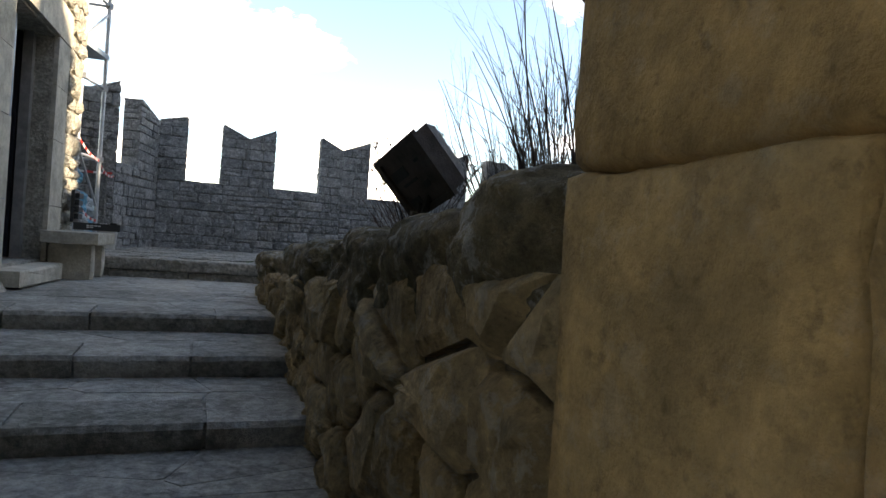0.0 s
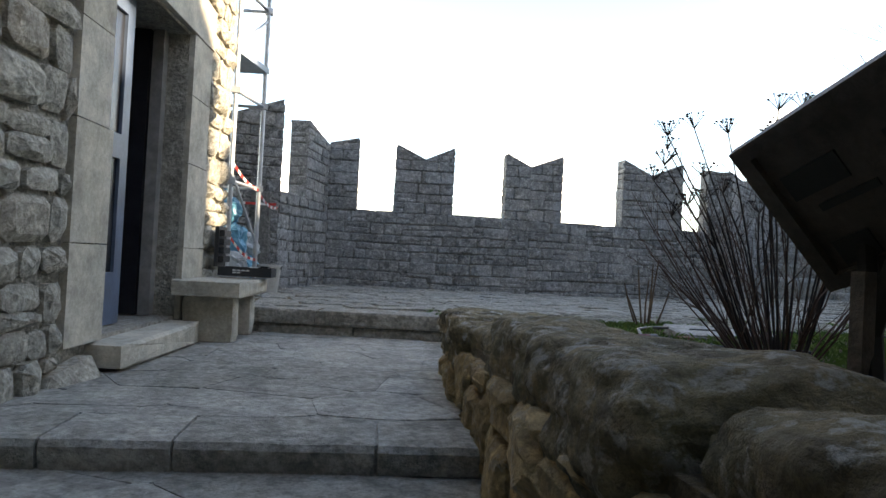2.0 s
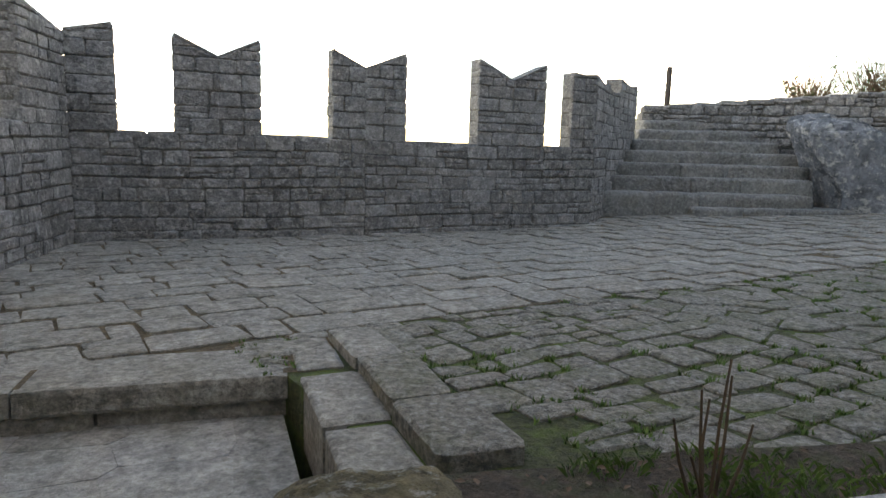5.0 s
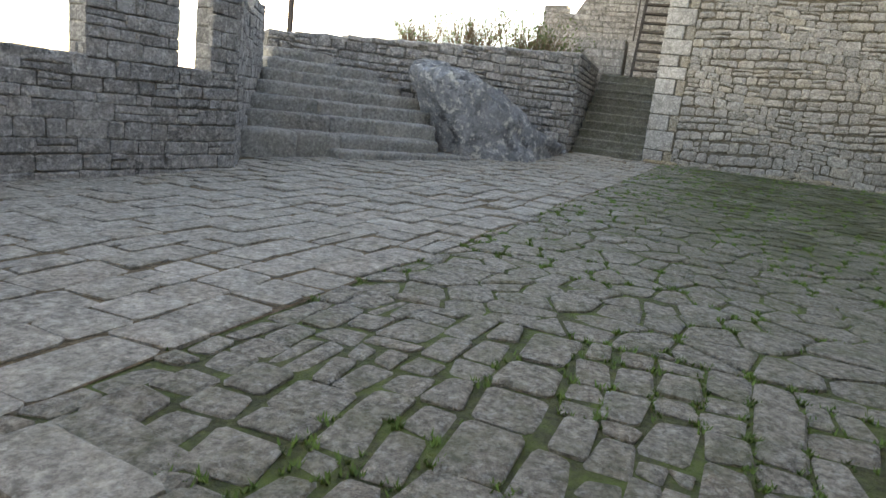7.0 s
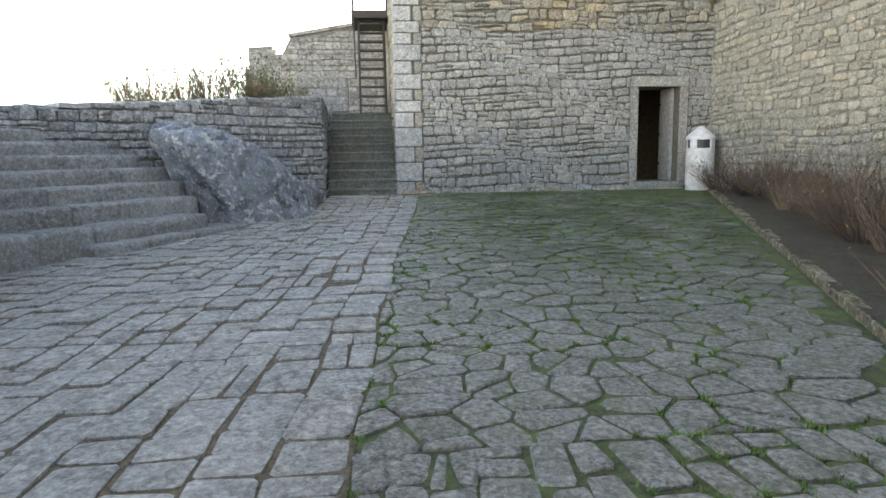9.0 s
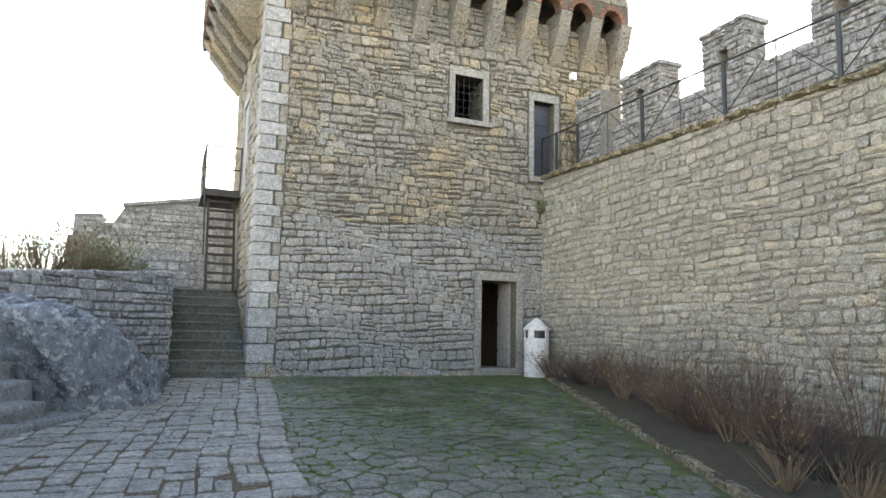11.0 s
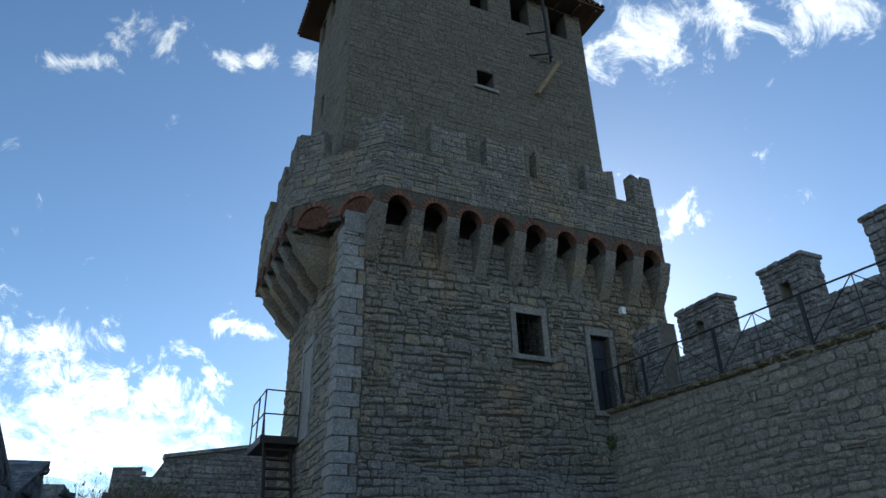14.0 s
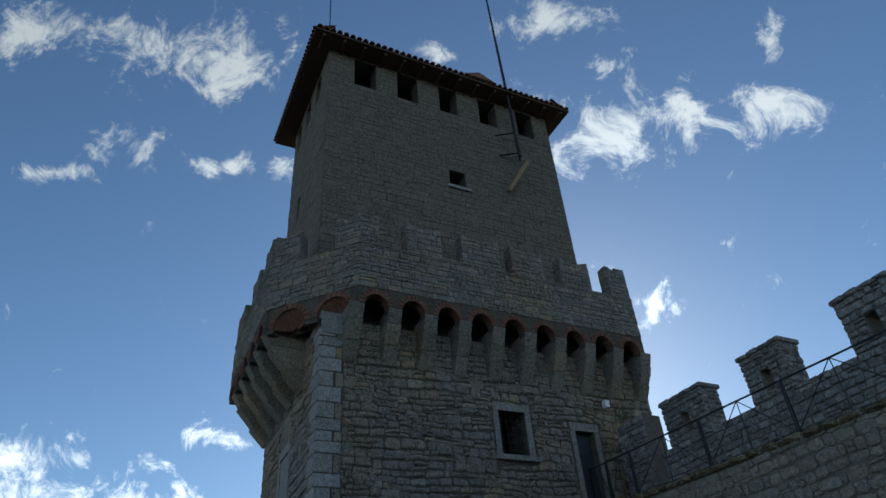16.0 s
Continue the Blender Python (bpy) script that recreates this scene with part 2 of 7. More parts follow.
M_QUOIN = stone("quoin_stone", (0.175, 0.172, 0.164), (0.285, 0.282, 0.269), (0.414, 0.412, 0.4), lichen=0.35, black=0.35, bump=0.4)
M_CURTAIN = stone("curtain_stone", (0.176, 0.161, 0.13), (0.281, 0.267, 0.226), (0.399, 0.385, 0.342), lichen=0.2, black=0.45, bump=0.6, warm=(0.44, 0.36, 0.24))
M_CURTAIN_JOINT = stone("curtain_mortar", (0.165, 0.153, 0.127), (0.213, 0.2, 0.17), (0.262, 0.248, 0.213), lichen=0.1, bump=0.7)
M_PLASTER = stone("worn_plaster", (0.128, 0.111, 0.083), (0.166, 0.145, 0.109), (0.204, 0.18, 0.138), lichen=0.1, black=0.3, bump=0.35, grain=20)
M_PAVE = stone("paving_stone", (0.22, 0.203, 0.172), (0.34, 0.32, 0.28), (0.48, 0.457, 0.41), lichen=0.2, black=0.5, bump=0.7, grain=30, moss=0.16, warm=(0.30, 0.25, 0.20), moss_col=(0.11, 0.115, 0.06), speck=0.5, patch=0.8)
M_COBBLE = stone("cobble_stone", (0.2, 0.182, 0.15), (0.32, 0.3, 0.255), (0.46, 0.435, 0.38), moss=0.42, lichen=0.4, black=0.55, bump=1.0, grain=26, warm=(0.27, 0.205, 0.15), moss_col=(0.095, 0.115, 0.04), moss_east=0.95, patch=1.5, speck=0.6)
M_SOIL = stone("mossy_soil", (0.055, 0.06, 0.025), (0.085, 0.1, 0.035), (0.12, 0.115, 0.06), moss=0.7, lichen=0.0, bump=1.0, moss_col=(0.12, 0.19, 0.03))
M_EARTH = stone("garden_earth", (0.05, 0.035, 0.023), (0.078, 0.055, 0.036), (0.105, 0.078, 0.053), moss=0.5, lichen=0.03, bump=1.0, moss_col=(0.06, 0.095, 0.02))
M_RUBBLE = stone("retaining_stone", (0.29, 0.195, 0.09), (0.47, 0.335, 0.165), (0.62, 0.47, 0.27), moss=0.25, lichen=0.3, black=0.6, bump=0.9, grain=22, moss_col=(0.05, 0.055, 0.02), speck=0.4, patch=0.7)
M_RUBBLE_TOP = stone("retaining_cap_stone", (0.12, 0.09, 0.046), (0.21, 0.165, 0.09), (0.35, 0.29, 0.185), moss=0.45, lichen=0.5, black=0.85, bump=1.0, grain=18, moss_col=(0.06, 0.065, 0.02), patch=0.6)
M_GAP = stone("deep_gap", (0.09, 0.066, 0.036), (0.14, 0.1, 0.055), (0.18, 0.135, 0.08), lichen=0.0, bump=0.8)
M_SAND = stone("sandstone_block", (0.32, 0.195, 0.072), (0.41, 0.262, 0.105), (0.5, 0.335, 0.15), lichen=0.1, black=0.35, bump=0.7, grain=12, moss=0.2, moss_col=(0.12, 0.09, 0.04), speck=0.3, patch=0.5)
M_HOUSE = stone("house_stone", (0.302, 0.28, 0.23), (0.414, 0.392, 0.33), (0.538, 0.51, 0.437), lichen=0.15, black=0.3, bump=0.6, warm=(0.42, 0.33, 0.24))
M_HOUSE_JOINT = stone("house_mortar", (0.275, 0.253, 0.209), (0.352, 0.33, 0.281), (0.418, 0.396, 0.341), lichen=0.05, bump=0.7)
M_JAMB = stone("tower_jamb_stone", (0.18, 0.171, 0.149), (0.243, 0.231, 0.203), (0.315, 0.302, 0.266), lichen=0.25, black=0.35, bump=0.5)
M_DRESSED = stone("dressed_stone", (0.42, 0.385, 0.31), (0.49, 0.45, 0.37), (0.55, 0.51, 0.43), lichen=0.08, black=0.14, bump=0.25, speck=0.12, patch=0.6)
M_OLDSTEP = stone("lichened_step_stone", (0.17, 0.165, 0.152), (0.25, 0.245, 0.228), (0.33, 0.325, 0.305), lichen=0.3, black=0.5, bump=0.6, grain=22, moss=0.12, patch=1.2, speck=0.3)
# mossy stone, its base darkened to put the stair's shade into the colour
M_STAIR = stone("mossy_shade_dark_stair", (0.07, 0.072, 0.06), (0.11, 0.112, 0.095), (0.16, 0.16, 0.14), lichen=0.1, black=0.4, bump=0.5, moss=0.5, moss_col=(0.05, 0.06, 0.03))
M_STEP = stone("step_stone", (0.225, 0.215, 0.19), (0.335, 0.32, 0.288), (0.45, 0.435, 0.4), lichen=0.22, black=0.55, bump=0.5, grain=24, moss=0.12, speck=0.3, patch=0.6)
M_ROCK = stone("boulder_rock", (0.12, 0.138, 0.155), (0.2, 0.22, 0.238), (0.3, 0.32, 0.335), lichen=0.6, black=0.8, bump=0.8, grain=20, speck=0.3, patch=0.42)
M_BRICK = stone("old_brick", (0.12, 0.055, 0.034), (0.18, 0.083, 0.052), (0.25, 0.13, 0.085), lichen=0.12, black=0.3, bump=0.4)
M_TILE = stone("roof_tile", (0.17, 0.075, 0.045), (0.25, 0.12, 0.07), (0.33, 0.19, 0.12), lichen=0.25, black=0.4, bump=0.4)


# ---- mesh helpers ----
def frame_of(origin, along, up=(0, 0, 1)):
    """Axes of a wall: u along it, v up, w out of its face (to the right of u when v is up)."""
    u = Vector(along).normalized()
    v = Vector(up).normalized()
    w = u.cross(v).normalized()
    m = Matrix.Identity(4)
    for i, ax in enumerate((u, v, w)):
        m[0][i], m[1][i], m[2][i] = ax
    m.translation = Vector(origin)
    return m


class Build:
    """Gathers vertices and faces of one mesh."""

    def __init__(self):
        self.v, self.f = [], []

    def add(self, verts, faces):
        n = len(self.v)
        self.v.extend(tuple(p) for p in verts)
        self.f.extend(tuple(i + n for i in f) for f in faces)

    def box(self, x0, x1, y0, y1, z0, z1, m=None):
        c = [Vector((x, y, z)) for z in (z0, z1) for y in (y0, y1) for x in (x0, x1)]
        if m is not None:
            c = [m @ p for p in c]
        self.add(c, [(0, 2, 3, 1), (4, 5, 7, 6), (0, 1, 5, 4), (2, 6, 7, 3), (0, 4, 6, 2), (1, 3, 7, 5)])

    def prism(self, poly, m, w0, w1):
        """A polygon in the frame's u, v pushed from w0 to w1."""
        n = len(poly)
        a = [m @ Vector((p[0], p[1], w0)) for p in poly]
        b = [m @ Vector((p[0], p[1], w1)) for p in poly]
        self.add(a + b, [tuple(range(n))[::-1], tuple(range(n, 2 * n))] + [(i, (i + 1) % n, n + (i + 1) % n, n + i) for i in range(n)])

    def tube(self, pts, radii, sides=8, cap=True):
        pts = [Vector(p) for p in pts]
        if isinstance(radii, (int, float)):
            radii = [radii] * len(pts)
        rings = []
        for i, p in enumerate(pts):
            d = (pts[min(i + 1, len(pts) - 1)] - pts[max(i - 1, 0)]).normalized()
            side = d.cross(Vector((0.31, 0.17, 0.93) if abs(d.z) < 0.9 else (1, 0, 0))).normalized()
            other = d.cross(side)
            rings.append([p + (side * math.cos(t) + other * math.sin(t)) * radii[i] for t in [2 * math.pi * k / sides for k in range(sides)]])
        n = len(self.v)
        verts = [q for r in rings for q in r]
        faces = [(i * sides + k, i * sides + (k + 1) % sides, (i + 1) * sides + (k + 1) % sides, (i + 1) * sides + k) for i in range(len(pts) - 1) for k in range(sides)]
        if cap:
            faces += [tuple(range(sides))[::-1], tuple((len(pts) - 1) * sides + k for k in range(sides))]
        self.add(verts, faces)

    def lathe(self, profile, centre, sides=24):
        cx, cy, cz = centre
        verts = [(cx + r * math.cos(2 * math.pi * k / sides), cy + r * math.sin(2 * math.pi * k / sides), cz + z) for r, z in profile for k in range(sides)]
        faces = [(i * sides + k, i * sides + (k + 1) % sides, (i + 1) * sides + (k + 1) % sides, (i + 1) * sides + k) for i in range(len(profile) - 1) for k in range(sides)]
        faces += [tuple(range(sides))[::-1], tuple((len(profile) - 1) * sides + k for k in range(sides))]
        self.add(verts, faces)

    def pillow(self, poly, m, depth, bulge, bevel, rng, rough=0.0):
        """One stone: sides, a rounded edge and a slightly uneven face."""
        n = len(poly)
        cx, cy = sum(p[0] for p in poly) / n, sum(p[1] for p in poly) / n
        size = max(1e-3, min(max(p[0] for p in poly) - min(p[0] for p in poly), max(p[1] for p in poly) - min(p[1] for p in poly)))
        k = max(0.3, 1 - 2 * bevel / size)
        tilt_u, tilt_v = rng.uniform(-rough, rough), rng.uniform(-rough, rough)

        def at(p, s, w):
            x, y = cx + (p[0] - cx) * s, cy + (p[1] - cy) * s
            return m @ Vector((x, y, w + (x - cx) * tilt_u + (y - cy) * tilt_v))
        r0 = [at(p, 1.0, -depth) for p in poly]
        r1 = [at(p, 1.0, bulge * 0.35) for p in poly]
        r2 = [at(p, k, bulge + rng.uniform(-1, 1) * bulge * 0.3) for p in poly]
        c = [at((cx, cy), 1.0, bulge * 1.15)]
        f = [(i, (i + 1) % n, n + (i + 1) % n, n + i) for i in range(n)]
        f += [(n + i, n + (i + 1) % n, 2 * n + (i + 1) % n, 2 * n + i) for i in range(n)]
        f += [(2 * n + i, 2 * n + (i + 1) % n, 3 * n) for i in range(n)]
        self.add(r0 + r1 + r2 + c, f)

    def mesh(self, name, mat, smooth=False):
        me = bpy.data.meshes.new(name)
        me.from_pydata(self.v, [], self.f)
        if mat:
            me.materials.append(mat)
        if smooth:
            me.polygons.foreach_set("use_smooth", [True] * len(me.polygons))
        me.update()
        return me


def part(name, b, mat, parent=None, label="", smooth=False):
    ob = new(name, b.mesh(name, mat, smooth))
    if parent is not None:
        ob.parent = parent
    if label:
        ob["label"] = label
    return ob


def thing(name, at, label, category, group="", kind=""):
    ob = new(name)
    ob.location = at
    ob.empty_display_size = 0.2
    return tagged(ob, label, category, group, kind)


def under(parent, name, b, mat, label="", smooth=False):
    """A part whose mesh is written in world coordinates, under a thing that stands elsewhere."""
    ob = part(name, b, mat, parent, label, smooth)
    ob.matrix_parent_inverse = Matrix.Translation(parent.location).inverted()
    return ob


# ---- stone patterns ----
def chaikin(poly, cut=0.22):
    out = []
    n = len(poly)
    for i in range(n):
        a, b = poly[i], poly[(i + 1) % n]
        out.append((a[0] + (b[0] - a[0]) * cut, a[1] + (b[1] - a[1]) * cut))
        out.append((b[0] + (a[0] - b[0]) * cut, b[1] + (a[1] - b[1]) * cut))
    return out


def clip_half(poly, px, py, nx, ny):
    """The part of a convex polygon on the side of a line to which (nx, ny) does not point."""
    out = []
    n = len(poly)
    for i in range(n):
        a, b = poly[i], poly[(i + 1) % n]
        da, db = (a[0] - px) * nx + (a[1] - py) * ny, (b[0] - px) * nx + (b[1] - py) * ny
        if da <= 0:
            out.append(a)
        if da * db < 0:
            t = da / (da - db)
            out.append((a[0] + (b[0] - a[0]) * t, a[1] + (b[1] - a[1]) * t))
    return out


def area(poly):
    return abs(sum(poly[i][0] * poly[(i + 1) % len(poly)][1] - poly[(i + 1) % len(poly)][0] * poly[i][1] for i in range(len(poly)))) / 2


def courses(u0, u1, v0, v1, height, width, rng, gap=0.012, jit=0.012, split=0.15, holes=(), round_cut=0.0, wave=0.0):
    """Stones laid in courses over a rectangle, with openings left free."""
    out = []
    v = v0
    ph = rng.uniform(0, 9)
    while v < v1 - 0.03:
        h = height * rng.uniform(0.7, 1.35)
        if v1 - (v + h) < height * 0.45:
            h = v1 - v
        u = u0
        while u < u1 - 0.02:
            w = width * rng.uniform(0.5, 1.6)
            if u1 - (u + w) < width * 0.4:
                w = u1 - u
            cells = [(u, u + w, v, v + h)]
            if rng.random() < split and h > height * 0.9:
                k = rng.uniform(0.4, 0.6)
                cells = [(u, u + w, v, v + h * k), (u, u + w, v + h * k, v + h)]
            for a0, a1, b0, b1 in cells:
                pieces = [(a0, a1, b0, b1)]
                for h0, h1, g0, g1 in holes:
                    nxt = []
                    for p in pieces:
                        if p[1] <= h0 or p[0] >= h1 or p[3] <= g0 or p[2] >= g1:
                            nxt.append(p)
                            continue
                        if p[0] < h0:
                            nxt.append((p[0], h0, p[2], p[3]))
                        if p[1] > h1:
                            nxt.append((h1, p[1], p[2], p[3]))
                        if p[2] < g0:
                            nxt.append((max(p[0], h0), min(p[1], h1), p[2], g0))
                        if p[3] > g1:
                            nxt.append((max(p[0], h0), min(p[1], h1), g1, p[3]))
                    pieces = nxt
                for c0, c1, d0, d1 in pieces:
                    if c1 - c0 < 0.05 or d1 - d0 < 0.03:
                        continue
                    g = gap / 2
                    wv = lambda x: wave * math.sin(x * 1.7 + ph + v * 3.0)
                    q = [(c0 + g, d0 + g), (c1 - g, d0 + g), (c1 - g, d1 - g), (c0 + g, d1 - g)]
                    q = [(x + rng.uniform(-jit, jit) * 0.7, y + rng.uniform(-jit, jit) * 0.7 + wv(x)) for x, y in q]
                    if round_cut:
                        q = chaikin(q, round_cut)
                    out.append(q)
            u += w
        v += h
    return out


def cells(region, size_u, size_v, rng, gap=0.02, jit=0.38, cut=0.2, drop=0.0):
    """Irregular fitted stones: cells round jittered seeds, inside a convex region."""
    us, vs = [p[0] for p in region], [p[1] for p in region]
    seeds, rows = [], []
    v, k = min(vs) - size_v, 0
    while v < max(vs) + size_v:
        u = min(us) - size_u + rng.random() * size_u
        while u < max(us) + size_u:
            if not (drop and rng.random() < drop):
                seeds.append((u + rng.uniform(-jit, jit) * size_u, v + rng.uniform(-jit, jit) * size_v))
            u += size_u * rng.uniform(0.8, 1.25)
        v += size_v
        k += 1
    grid = {}
    for i, s in enumerate(seeds):
        grid.setdefault((int(s[0] // size_u), int(s[1] // size_v)), []).append(i)
    out = []
    for i, s in enumerate(seeds):
        poly = list(region)
        gu, gv = int(s[0] // size_u), int(s[1] // size_v)
        near = [j for a in range(-2, 3) for b in range(-2, 3) for j in grid.get((gu + a, gv + b), ()) if j != i]
        sq = size_u / size_v
        for j in near:
            o = seeds[j]
            dx, dy = o[0] - s[0], (o[1] - s[1]) * sq * sq
            ln = math.hypot(dx, dy)
            if ln < 1e-6:
                continue
            dx, dy = dx / ln, dy / ln
            mx, my = (s[0] + o[0]) / 2, (s[1] + o[1]) / 2
            poly = clip_half(poly, mx - dx * gap / 2, my - dy * gap / 2, dx, dy)
            if len(poly) < 3:
                break
        if len(poly) >= 3 and area(poly) > 0.12 * size_u * size_v:
            out.append(chaikin(poly, cut))
    return out


def masonry(parent, polys, m, mat, rng, singles=0, near=(0.0, 0.0), depth=0.05, bulge=0.022, bevel=0.02, rough=0.06, name="stone", rest="stonework", lift=None, smooth=False):
    """Stones on a face: those round a spot of the plan as parts of their own, the others joined."""
    if singles:
        polys = sorted(polys, key=lambda p: (p[0][0] - near[0]) ** 2 + (p[0][1] - near[1]) ** 2)
    joined = Build()
    for i, p in enumerate(polys):
        mm = m if lift is None else m @ Matrix.Translation((0, 0, lift(p)))
        bl = bulge * rng.uniform(0.5, 1.6)
        if i < singles:
            b = Build()
            b.pillow(p, mm, depth, bl, bevel, rng, rough)
            part(name, b, mat, parent, smooth=smooth)
        else:
            joined.pillow(p, mm, depth, bl, bevel, rng, rough)
    if joined.v:
        ob = part(rest, joined, mat, parent, smooth=smooth)
        ob["kind"] = "stuff"


def wall_blocks(b, m, u0, u1, v0, v1, w0, w1, holes=()):
    """A wall's body with openings that go right through it."""
    us = sorted({u0, u1, *[h[0] for h in holes], *[h[1] for h in holes]})
    for a, c in zip(us, us[1:]):
        spans = [(v0, v1)]
        for h in holes:
            if h[0] < c - 1e-6 and h[1] > a + 1e-6:
                nxt = []
                for s in spans:
                    if h[3] <= s[0] or h[2] >= s[1]:
                        nxt.append(s)
                        continue
                    if h[2] > s[0]:
                        nxt.append((s[0], h[2]))
                    if h[3] < s[1]:
                        nxt.append((h[3], s[1]))
                spans = nxt
        for s in spans:
            b.box(a, c, s[0], s[1], w0, w1, m)


# ---- ground ----
b = Build()
R = 3500.0
b.add([(-R, -R, -14), (R, -R, -14), (R, R, -14), (-R, R, -14)], [(0, 1, 2, 3)])
ground = tagged(part("ground", b, M_EARTH), "dark distant ground far below the castle", "ground", kind="structure")


def court_z(x):
    s = min(1.0, max(0.0, (x - 8.0) / 11.0))
    return 0.42 * s ** 1.3


# the castle rock under the yard
b = Build()
b.box(-12, 34, -12, 22, -14.004, -1.3)
part("rock_base", b, M_EARTH, ground)

rng = random.Random(5)
# bed of the courtyard, between the paving stones
xs = [0.2 + 0.5 * i for i in range(39)]
b = Build()


def south_edge(x):
    """The line where the paving stops at the planting beds."""
    pts = ((3.15, 7.1), (4.5, 6.5), (6.38, 5.62), (10.5, 3.8), (18.6, 0.5), (19.3, 0.2))
    if x <= pts[0][0]:
        return 8.3
    for (x0, y0), (x1, y1) in zip(pts, pts[1:]):
        if x <= x1:
            return y0 + (y1 - y0) * (x - x0) / (x1 - x0)
    return 0.2


court = Build()
cx = [1.2, 3.5] + [3.51 + (19.3 - 3.51) * i / 34 for i in range(35)]
top = [(x, 14.4, court_z(x) - 0.008) for x in cx] + [(x, 8.94 - 0.314 * (x - 1.62) if x <= 3.5 else south_edge(x), court_z(x) - 0.008) for x in cx]
n = len(cx)
court.add(top + [(p[0], p[1], -1.4) for p in top], [(n + i, n + i + 1, i + 1, i) for i in range(n - 1)] + [(2 * n + n + i, 2 * n + n + i + 1, n + i + 1, n + i) for i in range(n - 1)])
floor = tagged(part("floor", court, M_SOIL), "grey stone courtyard paving with moss in its joints", "paving", kind="structure")

# ---- battlement wall on the north side ----
def swallowtail(u0, u1, base, tip, notch, shape="V"):
    """The halves of a merlon's face; L or R: one half alone, falling to the right or to the left."""
    if shape == "L":
        return [[(u0, base), (u1, base), (u1, notch), (u0, tip)]]
    if shape == "R":
        return [[(u0, base), (u1, base), (u1, tip), (u0, notch)]]
    mid = (u0 + u1) / 2
    return [[(u0, base), (mid, base), (mid, notch), (u0, tip)], [(mid, base), (u1, base), (u1, tip), (mid, notch)]]


def convex_clip(poly, region):
    n = len(region)
    for i in range(n):
        a, c = region[i], region[(i + 1) % n]
        poly = clip_half(poly, a[0], a[1], (c[1] - a[1]), -(c[0] - a[0]))
        if len(poly) < 3:
            return []
    return poly


def battlement_run(name, p0, p1, crest, merlons, label, thick=0.26, z0=-0.3, singles=40, base_lift=0.0):
    """A stretch of parapet wall; merlons: (start, end, tip, notch) along it."""
    p0, p1 = Vector((*p0, 0)), Vector((*p1, 0))
    m = frame_of(p0, p1 - p0)
    ln = (p1 - p0).length
    b = Build()
    b.box(0, ln, z0, crest - 0.01, -thick, -0.012, m)
    wall = tagged(part(name, b, M_GREY_JOINT), label, "wall", kind="structure")
    masonry(wall, courses(0.0, ln, -0.05, crest, 0.15, 0.3, rng, gap=0.008, jit=0.013, split=0.22, round_cut=0.09, wave=0.012), m, M_GREY, rng, singles, (ln / 2, 0.6), bulge=0.015, bevel=0.016, rough=0.07)
    if name != "wall_north_1":
        core = Build()
        core.tube([m @ Vector((0, z0, -0.24)), m @ Vector((0, crest - 0.02, -0.24))], 0.19, 10)
        part("corner_core", core, M_GREY_JOINT, wall)
    for u0, u1, tip, notch, *rest in merlons:
        shape = rest[0] if rest else "V"
        b = Build()
        for half in swallowtail(u0, u1, crest - 0.012, tip, notch, shape):
            b.prism([(x, y) for x, y in half], m, -thick, -0.012)
        mer = part("merlon", b, M_GREY_JOINT, wall)
        st = []
        for q in courses(u0 - 0.02, u1 + 0.02, crest, tip + 0.05, 0.15, 0.28, rng, gap=0.008, jit=0.011, split=0.15, round_cut=0.09):
            for half in swallowtail(u0 - 0.015, u1 + 0.015, crest, tip, notch, shape):
                c = convex_clip(q, half)
                if len(c) >= 3 and area(c) > 0.002:
                    st.append(c)
        masonry(mer, st, m, M_GREY, rng, 14, ((u0 + u1) / 2, 1.5), bulge=0.014, bevel=0.012, rough=0.05)
        # stones on the two cheeks of the merlon
        for side, us in ((-1, u0), (1, u1)):
            if (shape, side) in (("L", 1), ("R", -1)):
                continue
            o = m @ Vector((us, 0, 0))
            along = (m.to_3x3() @ Vector((0, 0, -1))) if side > 0 else (m.to_3x3() @ Vector((0, 0, 1)))
            o2 = o if side > 0 else m @ Vector((us, 0, -thick))
            mm = frame_of(o2, along)
            masonry(mer, courses(0.0, thick, crest, tip, 0.155, 0.25, rng, gap=0.012, jit=0.006, round_cut=0.07), mm, M_GREY, rng, 0, bulge=0.012, bevel=0.012, rest="cheek")
        # slanting top slabs
        for half in swallowtail(u0, u1, crest, tip, notch, shape):
            a, c = half[3], half[2]
            b = Build()
            b.prism([a, c, (c[0], c[1] + 0.03), (a[0], a[1] + 0.03)], m, -thick - 0.01, 0.012)
            part("top_slab", b, M_GREY, mer)
    # crest slabs between the merlons
    edges = [0.0] + [x for q in merlons for x in q[:2]] + [ln]
    for a, c in zip(edges[::2], edges[1::2]):
        if c - a > 0.06:
            k = max(1, round((c - a) / 0.4))
            for i in range(k):
                b = Build()
                b.pillow([(a + (c - a) * i / k + 0.004, -0.015), (a + (c - a) * (i + 1) / k - 0.004, -0.015), (a + (c - a) * (i + 1) / k - 0.004, 0.27), (a + (c - a) * i / k + 0.004, 0.27)], Matrix.Translation((0, 0, 0)) @ frame_of(m @ Vector((0, crest, 0)), p1 - p0) @ Matrix.Rotation(radians(-90), 4, "X"), 0.05, 0.02, 0.02, rng, 0.04)
                part("coping_stone", b, M_GREY, wall)
    return wall


